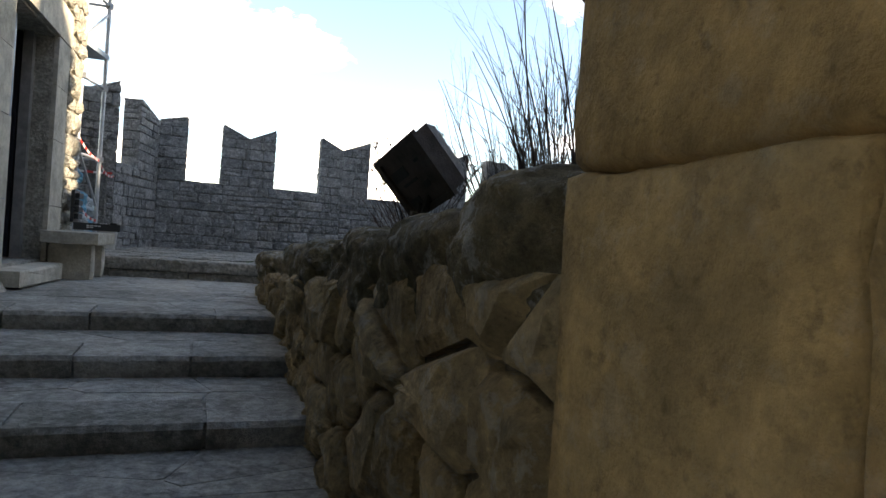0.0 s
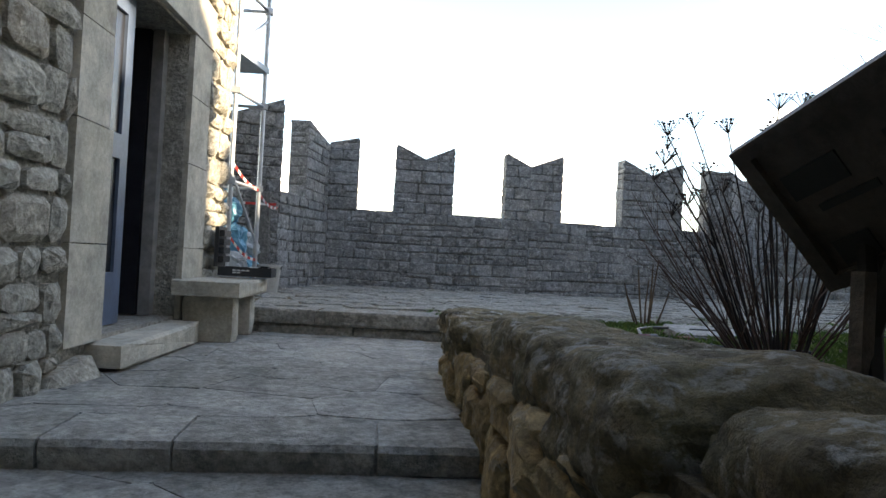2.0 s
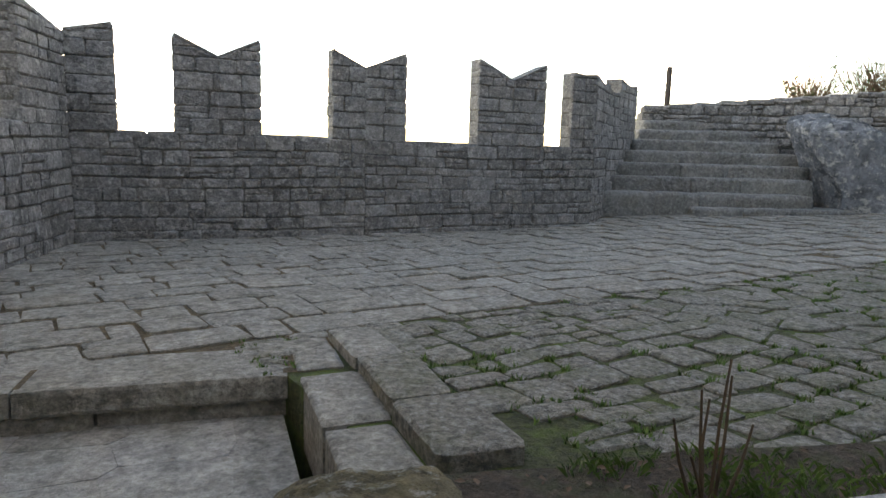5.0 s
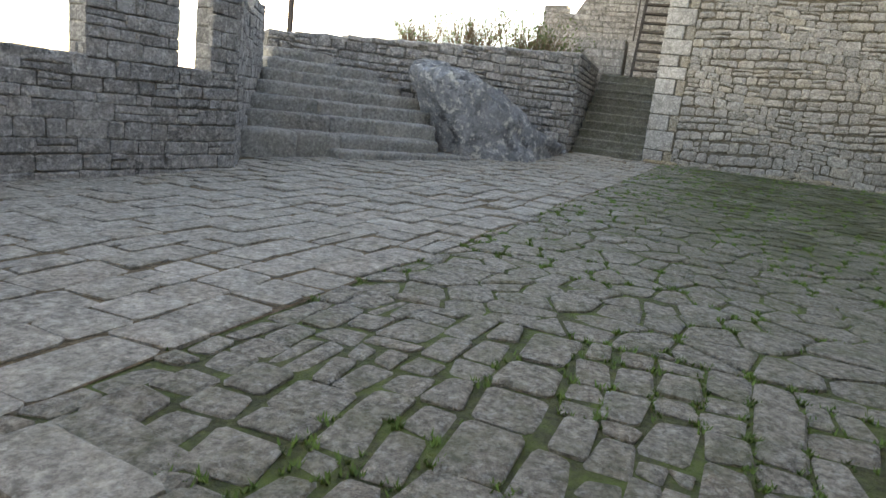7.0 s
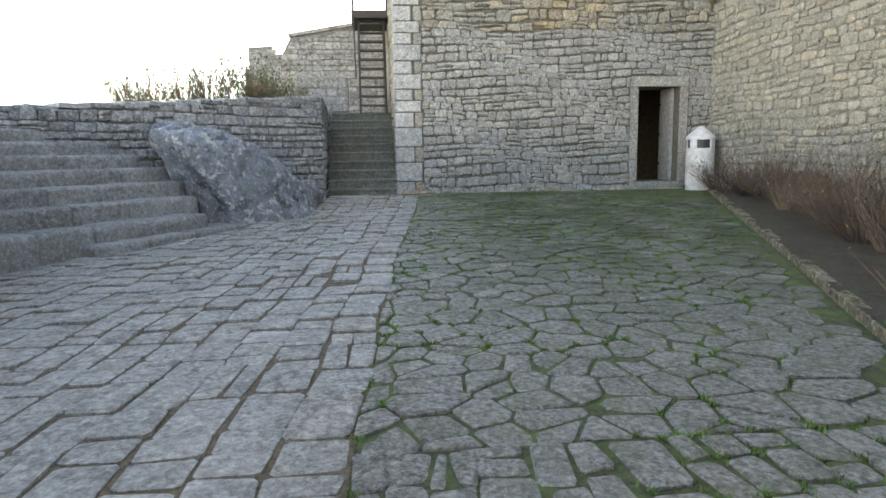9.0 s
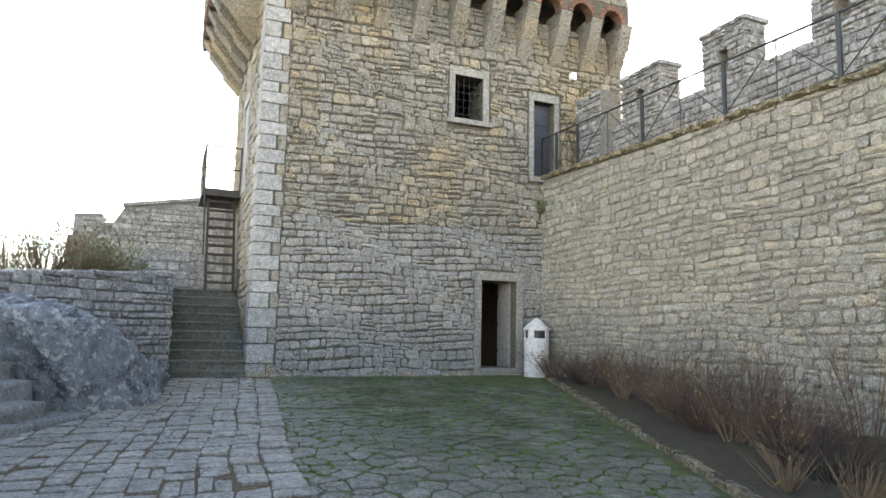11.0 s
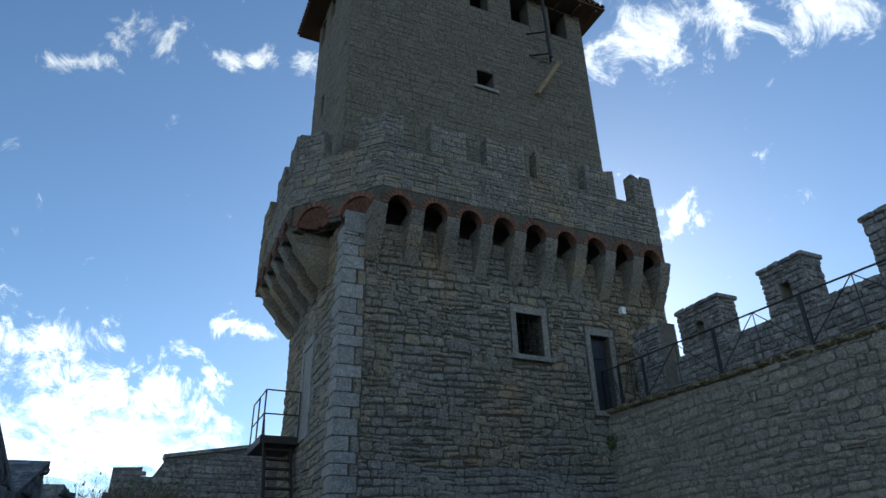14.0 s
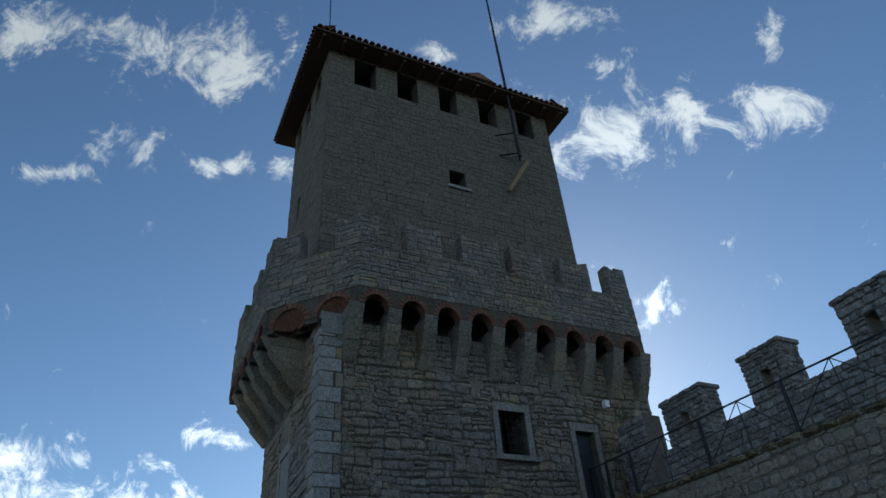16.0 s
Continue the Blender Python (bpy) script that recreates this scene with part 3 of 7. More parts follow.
W0, W1, V1, V2, V3 = (-1.2, 10.9), (2.14, 11.36), (2.95, 13.27), (6.13, 12.74), (9.67, 12.31)
D1, D2 = (10.66, 12.98), (12.55, 14.05)
NL = "grey coursed stone parapet wall with swallowtail merlons"
battlement_run("wall_north_1", W0, W1, 1.2, [(2.2, 3.37, 2.34, 2.1)], NL, singles=30)
battlement_run("wall_north_2", W1, V1, 1.23, [(1.02, 2.07, 2.3, 2.14, "L")], NL, singles=20)
battlement_run("wall_north_3", V1, V2, 1.19, [(0.0, 0.447, 2.29, 2.19, "R"), (1.05, 1.957, 2.24, 2.03), (2.82, 3.222, 2.22, 2.03, "L")], NL, singles=110)
battlement_run("wall_north_4", V2, V3, 1.17, [(0.0, 0.53, 2.24, 2.03, "R"), (1.6, 2.66, 2.27, 2.03), (3.14, 3.56, 2.21, 2.19)], NL, singles=110)
battlement_run("wall_north_5", V3, D1, 1.19, [(0.0, 1.19, 2.2, 2.14)], NL, singles=20)
battlement_run("wall_north_6", D1, D2, 1.19, [(0.0, 0.75, 2.12, 2.08), (0.78, 2.16, 2.36, 2.3)], NL, singles=20)

# ---- tower ----
TX, TY0, TY1 = 19.1, -2.6, 8.0
tower = thing("tower", (23.5, 2.7, 0.3), "tall square medieval stone tower with corbelled parapet and tiled roof", "tower")
FRONT = frame_of((TX, TY1, 0), (0, -1, 0))
NX = 25.0
NORTH = frame_of((NX, TY1, 0), (-1, 0, 0))
uy = lambda y: TY1 - y
front_holes = [(uy(2.09), uy(1.02), 0.6, 2.9), (uy(2.97), uy(2.12), 7.22, 8.46), (uy(0.5), uy(-0.18), 5.9, 8.12)]
b = Build()
wall_blocks(b, FRONT, 0, uy(TY0), -0.5, 10.5, -0.9, -0.02, front_holes)
# above, the wall steps back behind the openings between the corbels
b.box(0, uy(TY0), 10.5, 11.4, -0.9, -0.55, FRONT)
tw = under(tower, "wall", b, M_TOWER_JOINT)
b = Build()
b.box(TX + 0.9, NX, TY1 - 0.9, TY1 - 0.02, -0.5, 10.5)
b.box(TX + 0.9, NX, TY1 - 0.9, TY1 - 0.55, 10.5, 11.4)
under(tower, "wall", b, M_TOWER_JOINT)
b = Build()
b.box(NX - 0.9, NX - 0.02, TY0, TY1 - 0.9, -0.5, 11.4)
b.box(TX + 0.9, NX - 0.9, TY0, TY0 + 0.9, -0.5, 11.4)
b.box(TX + 0.9, NX - 0.9, TY0 + 0.9, TY1 - 0.9, 10.9, 11.2)
b.box(TX + 0.9, NX - 0.9, TY0 + 0.9, TY1 - 0.9, 4.6, 4.8)
under(tower, "wall", b, M_TOWER_JOINT)
frames = [(h[0] - 0.2, h[1] + 0.22, h[2] - 0.2, h[3] + 0.24) for h in front_holes]
face_holes = [(0, 0.62, -1, 12)] + frames
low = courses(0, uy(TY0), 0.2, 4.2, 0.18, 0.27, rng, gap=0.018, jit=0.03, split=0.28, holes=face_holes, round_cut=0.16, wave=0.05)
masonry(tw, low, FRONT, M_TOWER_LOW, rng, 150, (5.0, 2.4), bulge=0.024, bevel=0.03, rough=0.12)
high = courses(0, uy(TY0), 4.2, 9.5, 0.21, 0.3, rng, gap=0.026, jit=0.042, split=0.42, holes=face_holes, round_cut=0.14, wave=0.045)
masonry(tw, high, FRONT, M_TOWER, rng, 140, (5.0, 6.0), bulge=0.034, bevel=0.03, rough=0.16, rest="upper_stonework")
masonry(tw, courses(0.62, uy(TY0), 9.5, 10.48, 0.2, 0.3, rng, gap=0.018, jit=0.015, round_cut=0.1), FRONT, M_TOWER, rng, 0, bulge=0.02, rough=0.1)
north_hole = [(2.4, 3.35, 5.3, 7.75)]
masonry(tw, courses(0, 5.4, 0.2, 10.5, 0.22, 0.36, rng, gap=0.02, jit=0.025, split=0.25, round_cut=0.12, wave=0.03, holes=[(2.25, 3.5, 5.2, 7.95)]), NORTH, M_TOWER, rng, 0, bulge=0.02, rough=0.1, rest="north_stonework")
# corner blocks, alternately long and short
z = 0.25
k = 0
while z < 10.1:
    h = rng.uniform(0.25, 0.46)
    ln = rng.uniform(0.55, 0.62) if k % 2 else rng.uniform(0.36, 0.42)
    b = Build()
    b.pillow(chaikin([(0.0, z), (ln, z), (ln, z + h - 0.015), (0.0, z + h - 0.015)], 0.04), FRONT, 0.05, 0.03, 0.015, rng, 0.02)
    under(tower, "quoin", b, M_QUOIN)
    if ln < 0.5:
        b = Build()
        b.pillow(chaikin([(0.435, z), (0.62, z), (0.62, z + h - 0.015), (0.435, z + h - 0.015)], 0.1), FRONT, 0.05, 0.02, 0.02, rng, 0.05)
        under(tower, "stone", b, M_TOWER)
    b = Build()
    ln = 1.04 - ln
    b.pillow(chaikin([(5.9 - ln, z), (5.92, z), (5.92, z + h - 0.015), (5.9 - ln, z + h - 0.015)], 0.04), NORTH, 0.05, 0.03, 0.015, rng, 0.02)
    under(tower, "quoin", b, M_QUOIN)
    z += h
    k += 1
# projecting foot course
for i in range(13):
    b = Build()
    b.pillow(chaikin([(i * 0.8 + 0.01, 0.2), (i * 0.8 + 0.78, 0.2), (i * 0.8 + 0.78, 0.48 + 0.05 * math.sin(i * 2.1)), (i * 0.8 + 0.01, 0.47)], 0.1), FRONT, 0.1, 0.07, 0.05, rng, 0.02)
    under(tower, "plinth_stone", b, M_TOWER)


def surround(holder, m, h, mat, wide=0.2, head=0.24, sill=0.14, out=0.03, sill_over=0.08, sill_out=0.1):
    """Dressed stones round an opening: two jambs in blocks, a lintel and a sill."""
    u0, u1, v0, v1 = h
    for side, (a, c) in enumerate(((u0 - wide, u0), (u1, u1 + wide))):
        z = v0
        i = 0
        while z < v1 - 0.05:
            hh = min(0.55 + 0.15 * ((i + side) % 2), v1 - z)
            b = Build()
            b.box(a + 0.004, c - 0.0, z + 0.004, z + hh - 0.004, -0.35, out, m)
            under(holder, "jamb_stone", b, mat)
            z += hh
            i += 1
    b = Build()
    b.box(u0 - wide, u1 + wide, v1 + 0.004, v1 + head, -0.35, out + 0.004, m)
    under(holder, "lintel", b, mat)
    b = Build()
    b.box(u0 - wide - sill_over, u1 + wide + sill_over, v0 - sill, v0 - 0.004, -0.35, out + sill_out, m)
    under(holder, "sill", b, mat)


M_IRON = plain("dark_iron", (0.025, 0.024, 0.023), 0.6, 0.7)
M_WOODGREY = plain("grey_weathered_wood", (0.22, 0.215, 0.205), 0.8, 0.0, 0.35, 9)
M_DARKDOOR = plain("blue_black_paint", (0.028, 0.034, 0.045), 0.45, 0.0, 0.3)
M_FLAG = plain("dark_pole_paint", (0.035, 0.033, 0.032), 0.5, 0.3)
M_BEAM = plain("pale_timber", (0.33, 0.25, 0.14), 0.8)
# near-black colour that stands in for the shade inside the house
M_SHADE_LINING = plain("painted_room_shade", (0.03, 0.028, 0.025), 0.9)
for h, wd, so in ((front_holes[0], 0.2, 0.02), (front_holes[1], 0.17, 0.1), (front_holes[2], 0.16, 0.04)):
    surround(tower, FRONT, h, M_JAMB, wide=wd, sill_out=so, sill_over=0.1 if so == 0.1 else 0.0)
# barred window
win = under(tower, "window", Build(), None)
h = front_holes[1]
for i in range(4):
    b = Build()
    u = h[0] + (h[1] - h[0]) * (i + 1) / 5
    b.tube([FRONT @ Vector((u, h[2], -0.16)), FRONT @ Vector((u, h[3], -0.16))], 0.011, 6)
    under(tower, "bar", b, M_IRON)
for i in range(5):
    b = Build()
    v = h[2] + (h[3] - h[2]) * (i + 1) / 6
    b.tube([FRONT @ Vector((h[0], v, -0.16)), FRONT @ Vector((h[1], v, -0.16))], 0.011, 6)
    under(tower, "bar", b, M_IRON)
# ground door, opened inwards
h = front_holes[0]
b = Build()
b.box(h[1] - 0.07, h[1] - 0.012, h[2], h[3], -0.95, -0.3, FRONT)
d = under(tower, "door", b, M_WOODGREY, "grey weathered plank door standing open")
for i in range(4):
    b = Build()
    b.box(h[1] - 0.086, h[1] - 0.066, h[2] + 0.02, h[3] - 0.02, -0.93 + i * 0.16, -0.79 + i * 0.16, FRONT)
    under(tower, "door_plank", b, M_WOODGREY)
for v in (1.0, 1.75, 2.5):
    b = Build()
    b.box(h[1] - 0.13, h[1] - 0.08, v, v + 0.05, -0.9, -0.86, FRONT)
    under(tower, "hinge", b, M_IRON)
# upper door to the wall walk
h = front_holes[2]
b = Build()
b.box(h[0], h[1], h[2], h[3], -0.3, -0.25, FRONT)
d = under(tower, "door", b, M_DARKDOOR, "dark blue panelled metal door")
for v0, v1 in ((0.1, 0.75), (0.85, 1.5), (1.6, 2.1)):
    b = Build()
    b.box(h[0] + 0.08, h[1] - 0.08, h[2] + v0, h[2] + v1, -0.252, -0.232, FRONT)
    under(tower, "door_panel", b, M_DARKDOOR)
# narrow door in the north face
b = Build()
b.box(2.4, 3.35, 5.3, 7.75, -0.15, -0.005, NORTH)
under(tower, "door", b, M_WOODGREY, "narrow grey plank door above the steel stair")
surround(tower, NORTH, north_hole[0], M_QUOIN, wide=0.15, sill_out=0.02, sill_over=0)

# corbels, brick arches and parapet
PX = 18.4
PFRONT = frame_of((PX, 7.2, 0), (0, -1, 0))
bay = 1.06
corbel_y = [7.25 - bay * i for i in range(10)]


def corbel(m, width=0.4, reach=1.0):
    """Three stone brackets, each reaching further out, with rounded noses; foot at the origin, w outwards."""
    made = []
    side = m @ Matrix(((0, 0, -1, width / 2), (0, 1, 0, 0), (1, 0, 0, 0), (0, 0, 0, 1)))
    for z0, z1, w0, w1 in ((0.0, 0.46, 0.04, 0.3), (0.47, 0.98, 0.3, 0.57), (0.99, 1.38, 0.57, 0.7)):
        b = Build()
        back = -0.5 if z0 > 1.1 else -0.1
        nose = 0.03 if z0 < 0.5 else 0.015
        b.prism([(back, z0), (w0 * reach, z0), (w0 * reach + nose, z0 + 0.03), (w1 * reach + nose, z1 - 0.05), (w1 * reach, z1 - 0.008), (back, z1 - 0.008)], side, rng.uniform(0.0, 0.02), width - rng.uniform(0.0, 0.02))
        made.append(b)
    return made


for y in corbel_y:
    for b in corbel(FRONT @ Matrix.Translation((uy(y), 9.3, 0))):
        under(tower, "corbel", b, M_TOWER)
for i in range(5):
    for b in corbel(NORTH @ Matrix.Translation((NX - 20.75 - 1.06 * i, 9.02, 0)) @ Matrix.Diagonal((1.0, 1.2, 1.0, 1.0)), 0.46, 1.68):
        under(tower, "corbel", b, M_TOWER)
CH0, CH1 = (PX, 7.2), (20.5, 9.2)
CHAM = frame_of((CH1[0], CH1[1], 0), (CH0[0] - CH1[0], CH0[1] - CH1[1], 0))
# head of the corner pier
b = Build()
b.box(0.0, 0.6, 10.0, 10.62, -0.2, 0.06, FRONT)
under(tower, "pier_head", b, M_QUOIN)


def arch_bay(m, u0, u1, z_spring, z_top, r, thick):
    """A bay of the parapet's foot with a round-arched opening, and its ring of bricks."""
    mid = (u0 + u1) / 2
    n = 10
    b = Build()
    arc = [(mid + r * math.cos(math.pi * k / n), z_spring + r * math.sin(math.pi * k / n)) for k in range(n + 1)]
    for k in range(n):
        p, q = arc[k], arc[k + 1]
        tp = (u1 if k == 0 else mid + (u1 - mid) * math.cos(math.pi * k / n), z_top)
        tq = (u0 if k == n - 1 else mid + (u1 - mid) * math.cos(math.pi * (k + 1) / n), z_top)
        b.prism([p, tp, tq, q], m, -thick, -0.02)
    b.box(mid + r, u1, z_spring - 0.12, z_spring, -thick, -0.02, m)
    b.box(u0, mid - r, z_spring - 0.12, z_spring, -thick, -0.02, m)
    b.prism([(mid + r, z_spring), (u1, z_spring), (u1, z_top)], m, -thick, -0.02)
    b.prism([(u0, z_spring), (mid - r, z_spring), (u0, z_top)], m, -thick, -0.02)
    under(tower, "arch", b, M_TOWER_JOINT)
    for k in range(11):
        t0, t1 = math.pi * (k + 0.08) / 11, math.pi * (k + 0.92) / 11
        bb = Build()
        q = [(mid + rr * math.cos(t), z_spring + rr * math.sin(t)) for rr, t in ((r - 0.005, t0), (r + 0.15, t0), (r + 0.15, t1), (r - 0.005, t1))]
        bb.prism(q, m, -thick * 0.9, 0.012 + 0.008 * rng.random())
        under(tower, "brick", bb, M_BRICK)


for i in range(9):
    y0, y1 = corbel_y[i], corbel_y[i + 1]
    arch_bay(PFRONT, 7.2 - y0, 7.2 - y1, 10.68, 11.35, 0.33, 0.3)
# unseen wall-walk floor behind the parapet, added to keep sky light from the arches
b = Build()
b.box(PX + 0.32, TX + 0.58, TY0, 7.1, 11.38, 11.6)
under(tower, "wall_walk", b, M_TOWER_JOINT)
b = Build()
b.prism([(PX + 0.34, 7.11), (TX + 0.57, 7.11), (TX + 0.57, 7.43), (25.6, 7.43), (25.6, 9.1), (20.6, 9.1)], Matrix.Identity(4), 11.385, 11.6)
under(tower, "wall_walk", b, M_TOWER_JOINT)
# end piece added to stop light entering the openings from the side
b = Build()
b.box(PX + 0.31, TX + 0.57, TY0 + 0.01, TY0 + 0.2, 10.06, 11.375)
under(tower, "end_wall", b, M_TOWER_JOINT)
PN = frame_of((25.7, 9.2, 0), (-1, 0, 0))
for i in range(5):
    arch_bay(PN, 1.04 * i, 1.04 * (i + 1), 10.68, 11.35, 0.33, 0.34)
for i in range(2):
    arch_bay(CHAM, 0.1 + 1.36 * i, 0.1 + 1.36 * (i + 1), 10.55, 11.35, 0.5, 0.3)
    # bricks laid as a fan in the hollow of the arch
    mid = 0.78 + 1.36 * i
    for k in range(19):
        t0, t1 = math.pi * (k + 0.1) / 19, math.pi * (k + 0.9) / 19
        bb = Build()
        ring = []
        for rr, w in ((0.08, -0.34), (0.505, -0.05)):
            for t in (t0, t1):
                ring += [CHAM @ Vector((mid + rr * math.cos(t), 10.53 + rr * math.sin(t), w)), CHAM @ Vector((mid + rr * math.cos(t), 10.53 + rr * math.sin(t), w - 0.12))]
        bb.add(ring, [(0, 4, 6, 2), (1, 3, 7, 5), (0, 1, 5, 4), (2, 6, 7, 3), (0, 2, 3, 1), (4, 5, 7, 6)])
        under(tower, "brick", bb, M_BRICK)
    bb = Build()
    bb.prism([(mid + 0.52 * math.cos(math.pi * k / 12), 10.5 + 0.52 * math.sin(math.pi * k / 12)) for k in range(13)], CHAM, -0.49, -0.47)
    under(tower, "arch_back", bb, M_TOWER_JOINT)


def parapet(m, ln, merlons, zc=12.62):
    b = Build()
    b.box(0, ln, 11.35, zc, -0.4, -0.02, m)
    p = under(tower, "parapet", b, M_TOWER_JOINT)
    masonry(p, courses(0, ln, 11.2, zc, 0.17, 0.3, rng, gap=0.014, jit=0.012, round_cut=0.1), m, M_TOWER, rng, 0, bulge=0.018, rough=0.08, depth=0.04)
    for u0, u1, tip in merlons:
        b = Build()
        for half in swallowtail(u0, u1, zc, tip, tip - 0.16):
            b.prism(half, m, -0.4, -0.02)
        mer = under(tower, "merlon", b, M_TOWER_JOINT)
        st = []
        for q in courses(u0, u1, zc, tip, 0.17, 0.28, rng, gap=0.014, jit=0.01, round_cut=0.1):
            for half in swallowtail(u0, u1, zc, tip, tip - 0.16):
                c = convex_clip(q, half)
                if len(c) >= 3 and area(c) > 0.003:
                    st.append(c)
        masonry(mer, st, m, M_TOWER, rng, 0, bulge=0.016, rough=0.06, depth=0.03)
        for us, al in ((u0, 1), (u1, -1)):
            o = m @ Vector((us, 0, -0.4 if al > 0 else 0.0))
            mm = frame_of(o, m.to_3x3() @ Vector((0, 0, al)))
            masonry(mer, courses(0, 0.4, zc, tip, 0.17, 0.25, rng, gap=0.014, jit=0.01, round_cut=0.1), mm, M_TOWER, rng, 0, bulge=0.014, depth=0.03, rest="cheek")
    for i in range(int(ln / 0.42)):
        b = Build()
        b.box(i * ln / int(ln / 0.42) + 0.004, (i + 1) * ln / int(ln / 0.42) - 0.004, zc - 0.002, zc + 0.035, -0.42, 0.03, m)
        under(tower, "coping_stone", b, M_TOWER)


yu = lambda y: 7.2 - y
parapet(PFRONT, 9.5, [(0.0, 0.55, 13.74), (yu(5.79), yu(4.67), 13.72), (yu(3.97), yu(2.66), 13.74), (yu(2.23), yu(1.07), 13.74), (yu(0.39), yu(-0.74), 13.74), (yu(-1.5), yu(-2.28), 13.84)])
parapet(CHAM, 2.9, [(0.1, 0.95, 13.72), (2.1, 2.88, 13.74)])
parapet(PN, 5.2, [(4.3, 5.18, 13.72), (2.5, 3.5, 13.7), (0.1, 1.2, 13.7)])
PS = frame_of((PX, -2.3, 0), (1, 0, 0))
parapet(PS, 7.3, [(0.02, 0.8, 13.84), (1.6, 2.7, 13.7), (3.6, 4.7, 13.7), (6.0, 7.0, 13.7)])
b = Build()
b.box(TX + 0.6, 25.3, -2.3, 7.09, 11.36, 11.5)
under(tower, "walkway", b, M_TOWER_JOINT)
# iron ties and a little lamp on the wall
b = Build()
b.box(-0.08, 0.08, 0, 0.22, 0.05, 0.2, FRONT @ Matrix.Translation((uy(-0.75), 8.9, 0)))
under(tower, "floodlight", b, plain("white_lamp_case", (0.75, 0.75, 0.73), 0.4))

# upper tower with eaves openings and hipped roof
UX, UY0, UY1, UZ = 20.0, -1.75, 7.95, 22.75
UF = frame_of((UX, UY1, 0), (0, -1, 0))
UN = frame_of((24.9, UY1, 0), (-1, 0, 0))
uu = lambda y: UY1 - y
eave = [(uu(6.95), uu(6.1)), (uu(5.2), uu(4.35)), (uu(3.4), uu(2.62)), (uu(1.6), uu(0.8)), (uu(-0.2), uu(-0.98))]
uh = [(a, c, 21.2, 22.6) for a, c in eave] + [(uu(3.26), uu(2.62), 17.3, 18.05), (uu(0.95), uu(0.55), 13.0, 13.6)]
b = Build()
wall_blocks(b, UF, 0, uu(UY0), 11.4, UZ, -0.6, 0.0, uh)
upper = under(tower, "upper_wall", b, M_TOWER_JOINT)
b = Build()
unh = [(1.4, 1.8, 16.9, 17.9), (1.5, 1.9, 14.3, 15.2)] + [(0.35 + 1.4 * i, 1.05 + 1.4 * i, 21.25, 22.55) for i in range(3)]
wall_blocks(b, UN, 0, 4.9 - 0.6, 11.4, UZ, -0.6, 0.0, unh)
under(tower, "upper_wall", b, M_PLASTER)
b = Build()
b.box(24.3, 24.9, UY0, UY1 - 0.6, 11.4, UZ)
b.box(UX + 0.6, 24.3, UY0, UY0 + 0.6, 11.4, UZ)
b.box(UX + 0.6, 24.3, UY0 + 0.6, UY1 - 0.6, 20.9, 21.2)
under(tower, "upper_wall", b, M_PLASTER)
masonry(upper, courses(0.0, uu(UY0), 12.6, 22.7, 0.23, 0.46, rng, gap=0.014, jit=0.014, split=0.16, round_cut=0.08, wave=0.012, holes=[(h[0] - 0.02, h[1] + 0.02, h[2] - 0.02, h[3] + 0.02) for h in uh]), UF, M_PLASTER, rng, 0, bulge=0.013, bevel=0.014, rough=0.035, depth=0.02)
masonry(upper, courses(0.0, 4.9, 12.6, 22.7, 0.23, 0.46, rng, gap=0.014, jit=0.014, split=0.16, round_cut=0.08, holes=unh), UN, M_PLASTER, rng, 0, bulge=0.013, bevel=0.014, rough=0.035, depth=0.02, rest="north_stonework")
h = uh[5]
b = Build()
b.box(h[0] - 0.15, h[1] + 0.15, h[2] - 0.13, h[2] - 0.003, -0.3, 0.1, UF)
under(tower, "sill", b, M_QUOIN)
rc = ((UX + 24.9) / 2, (UY0 + UY1) / 2)
ov = 0.75
ez = 22.72
b = Build()
ex = [(UX - ov, UY0 - ov), (24.9 + ov, UY0 - ov), (24.9 + ov, UY1 + ov), (UX - ov, UY1 + ov)]
b.add([(x, y, ez) for x, y in ex] + [(x, y, ez + 0.1) for x, y in ex] + [(rc[0], UY0 + 3.4, ez + 2.0), (rc[0], UY1 - 3.4, ez + 2.0)],
      [(3, 2, 1, 0), (0, 1, 5, 4), (1, 2, 6, 5), (2, 3, 7, 6), (3, 0, 4, 7), (4, 5, 8), (5, 6, 9, 8), (6, 7, 9), (7, 4, 8, 9)])
roof = under(tower, "roof", b, plain("dark_roof_boards", (0.09, 0.06, 0.04), 0.9))


def tile_row(a, c, inward, count):
    """Half-round tiles whose ends hang over an eave."""
    a, c = Vector(a), Vector(c)
    inward = Vector(inward)
    for i in range(count):
        p = a.lerp(c, (i + 0.5) / count)
        b = Build()
        r = (c - a).length / count * 0.42
        side = (c - a).normalized()
        up = side.cross(inward).normalized()
        up = up if up.z > 0 else -up
        n = 6
        pts = []
        for e, q in ((0, p - inward * 0.08), (1, p + inward * 0.9)):
            for rr in (r, r * 0.75):
                pts += [q + side * rr * math.cos(math.pi * k / n) + up * rr * math.sin(math.pi * k / n) for k in range(n + 1)]
        f = []
        for k in range(n):
            f += [(k, k + 1, 14 + k + 1, 14 + k), (7 + k + 1, 7 + k, 21 + k, 21 + k + 1), (k + 1, k, 7 + k, 7 + k + 1), (14 + k, 14 + k + 1, 21 + k + 1, 21 + k)]
        f += [(0, 14, 21, 7), (6, 13, 27, 20)]
        b.add(pts, f)
        o = under(tower, "tile", b, M_TILE)


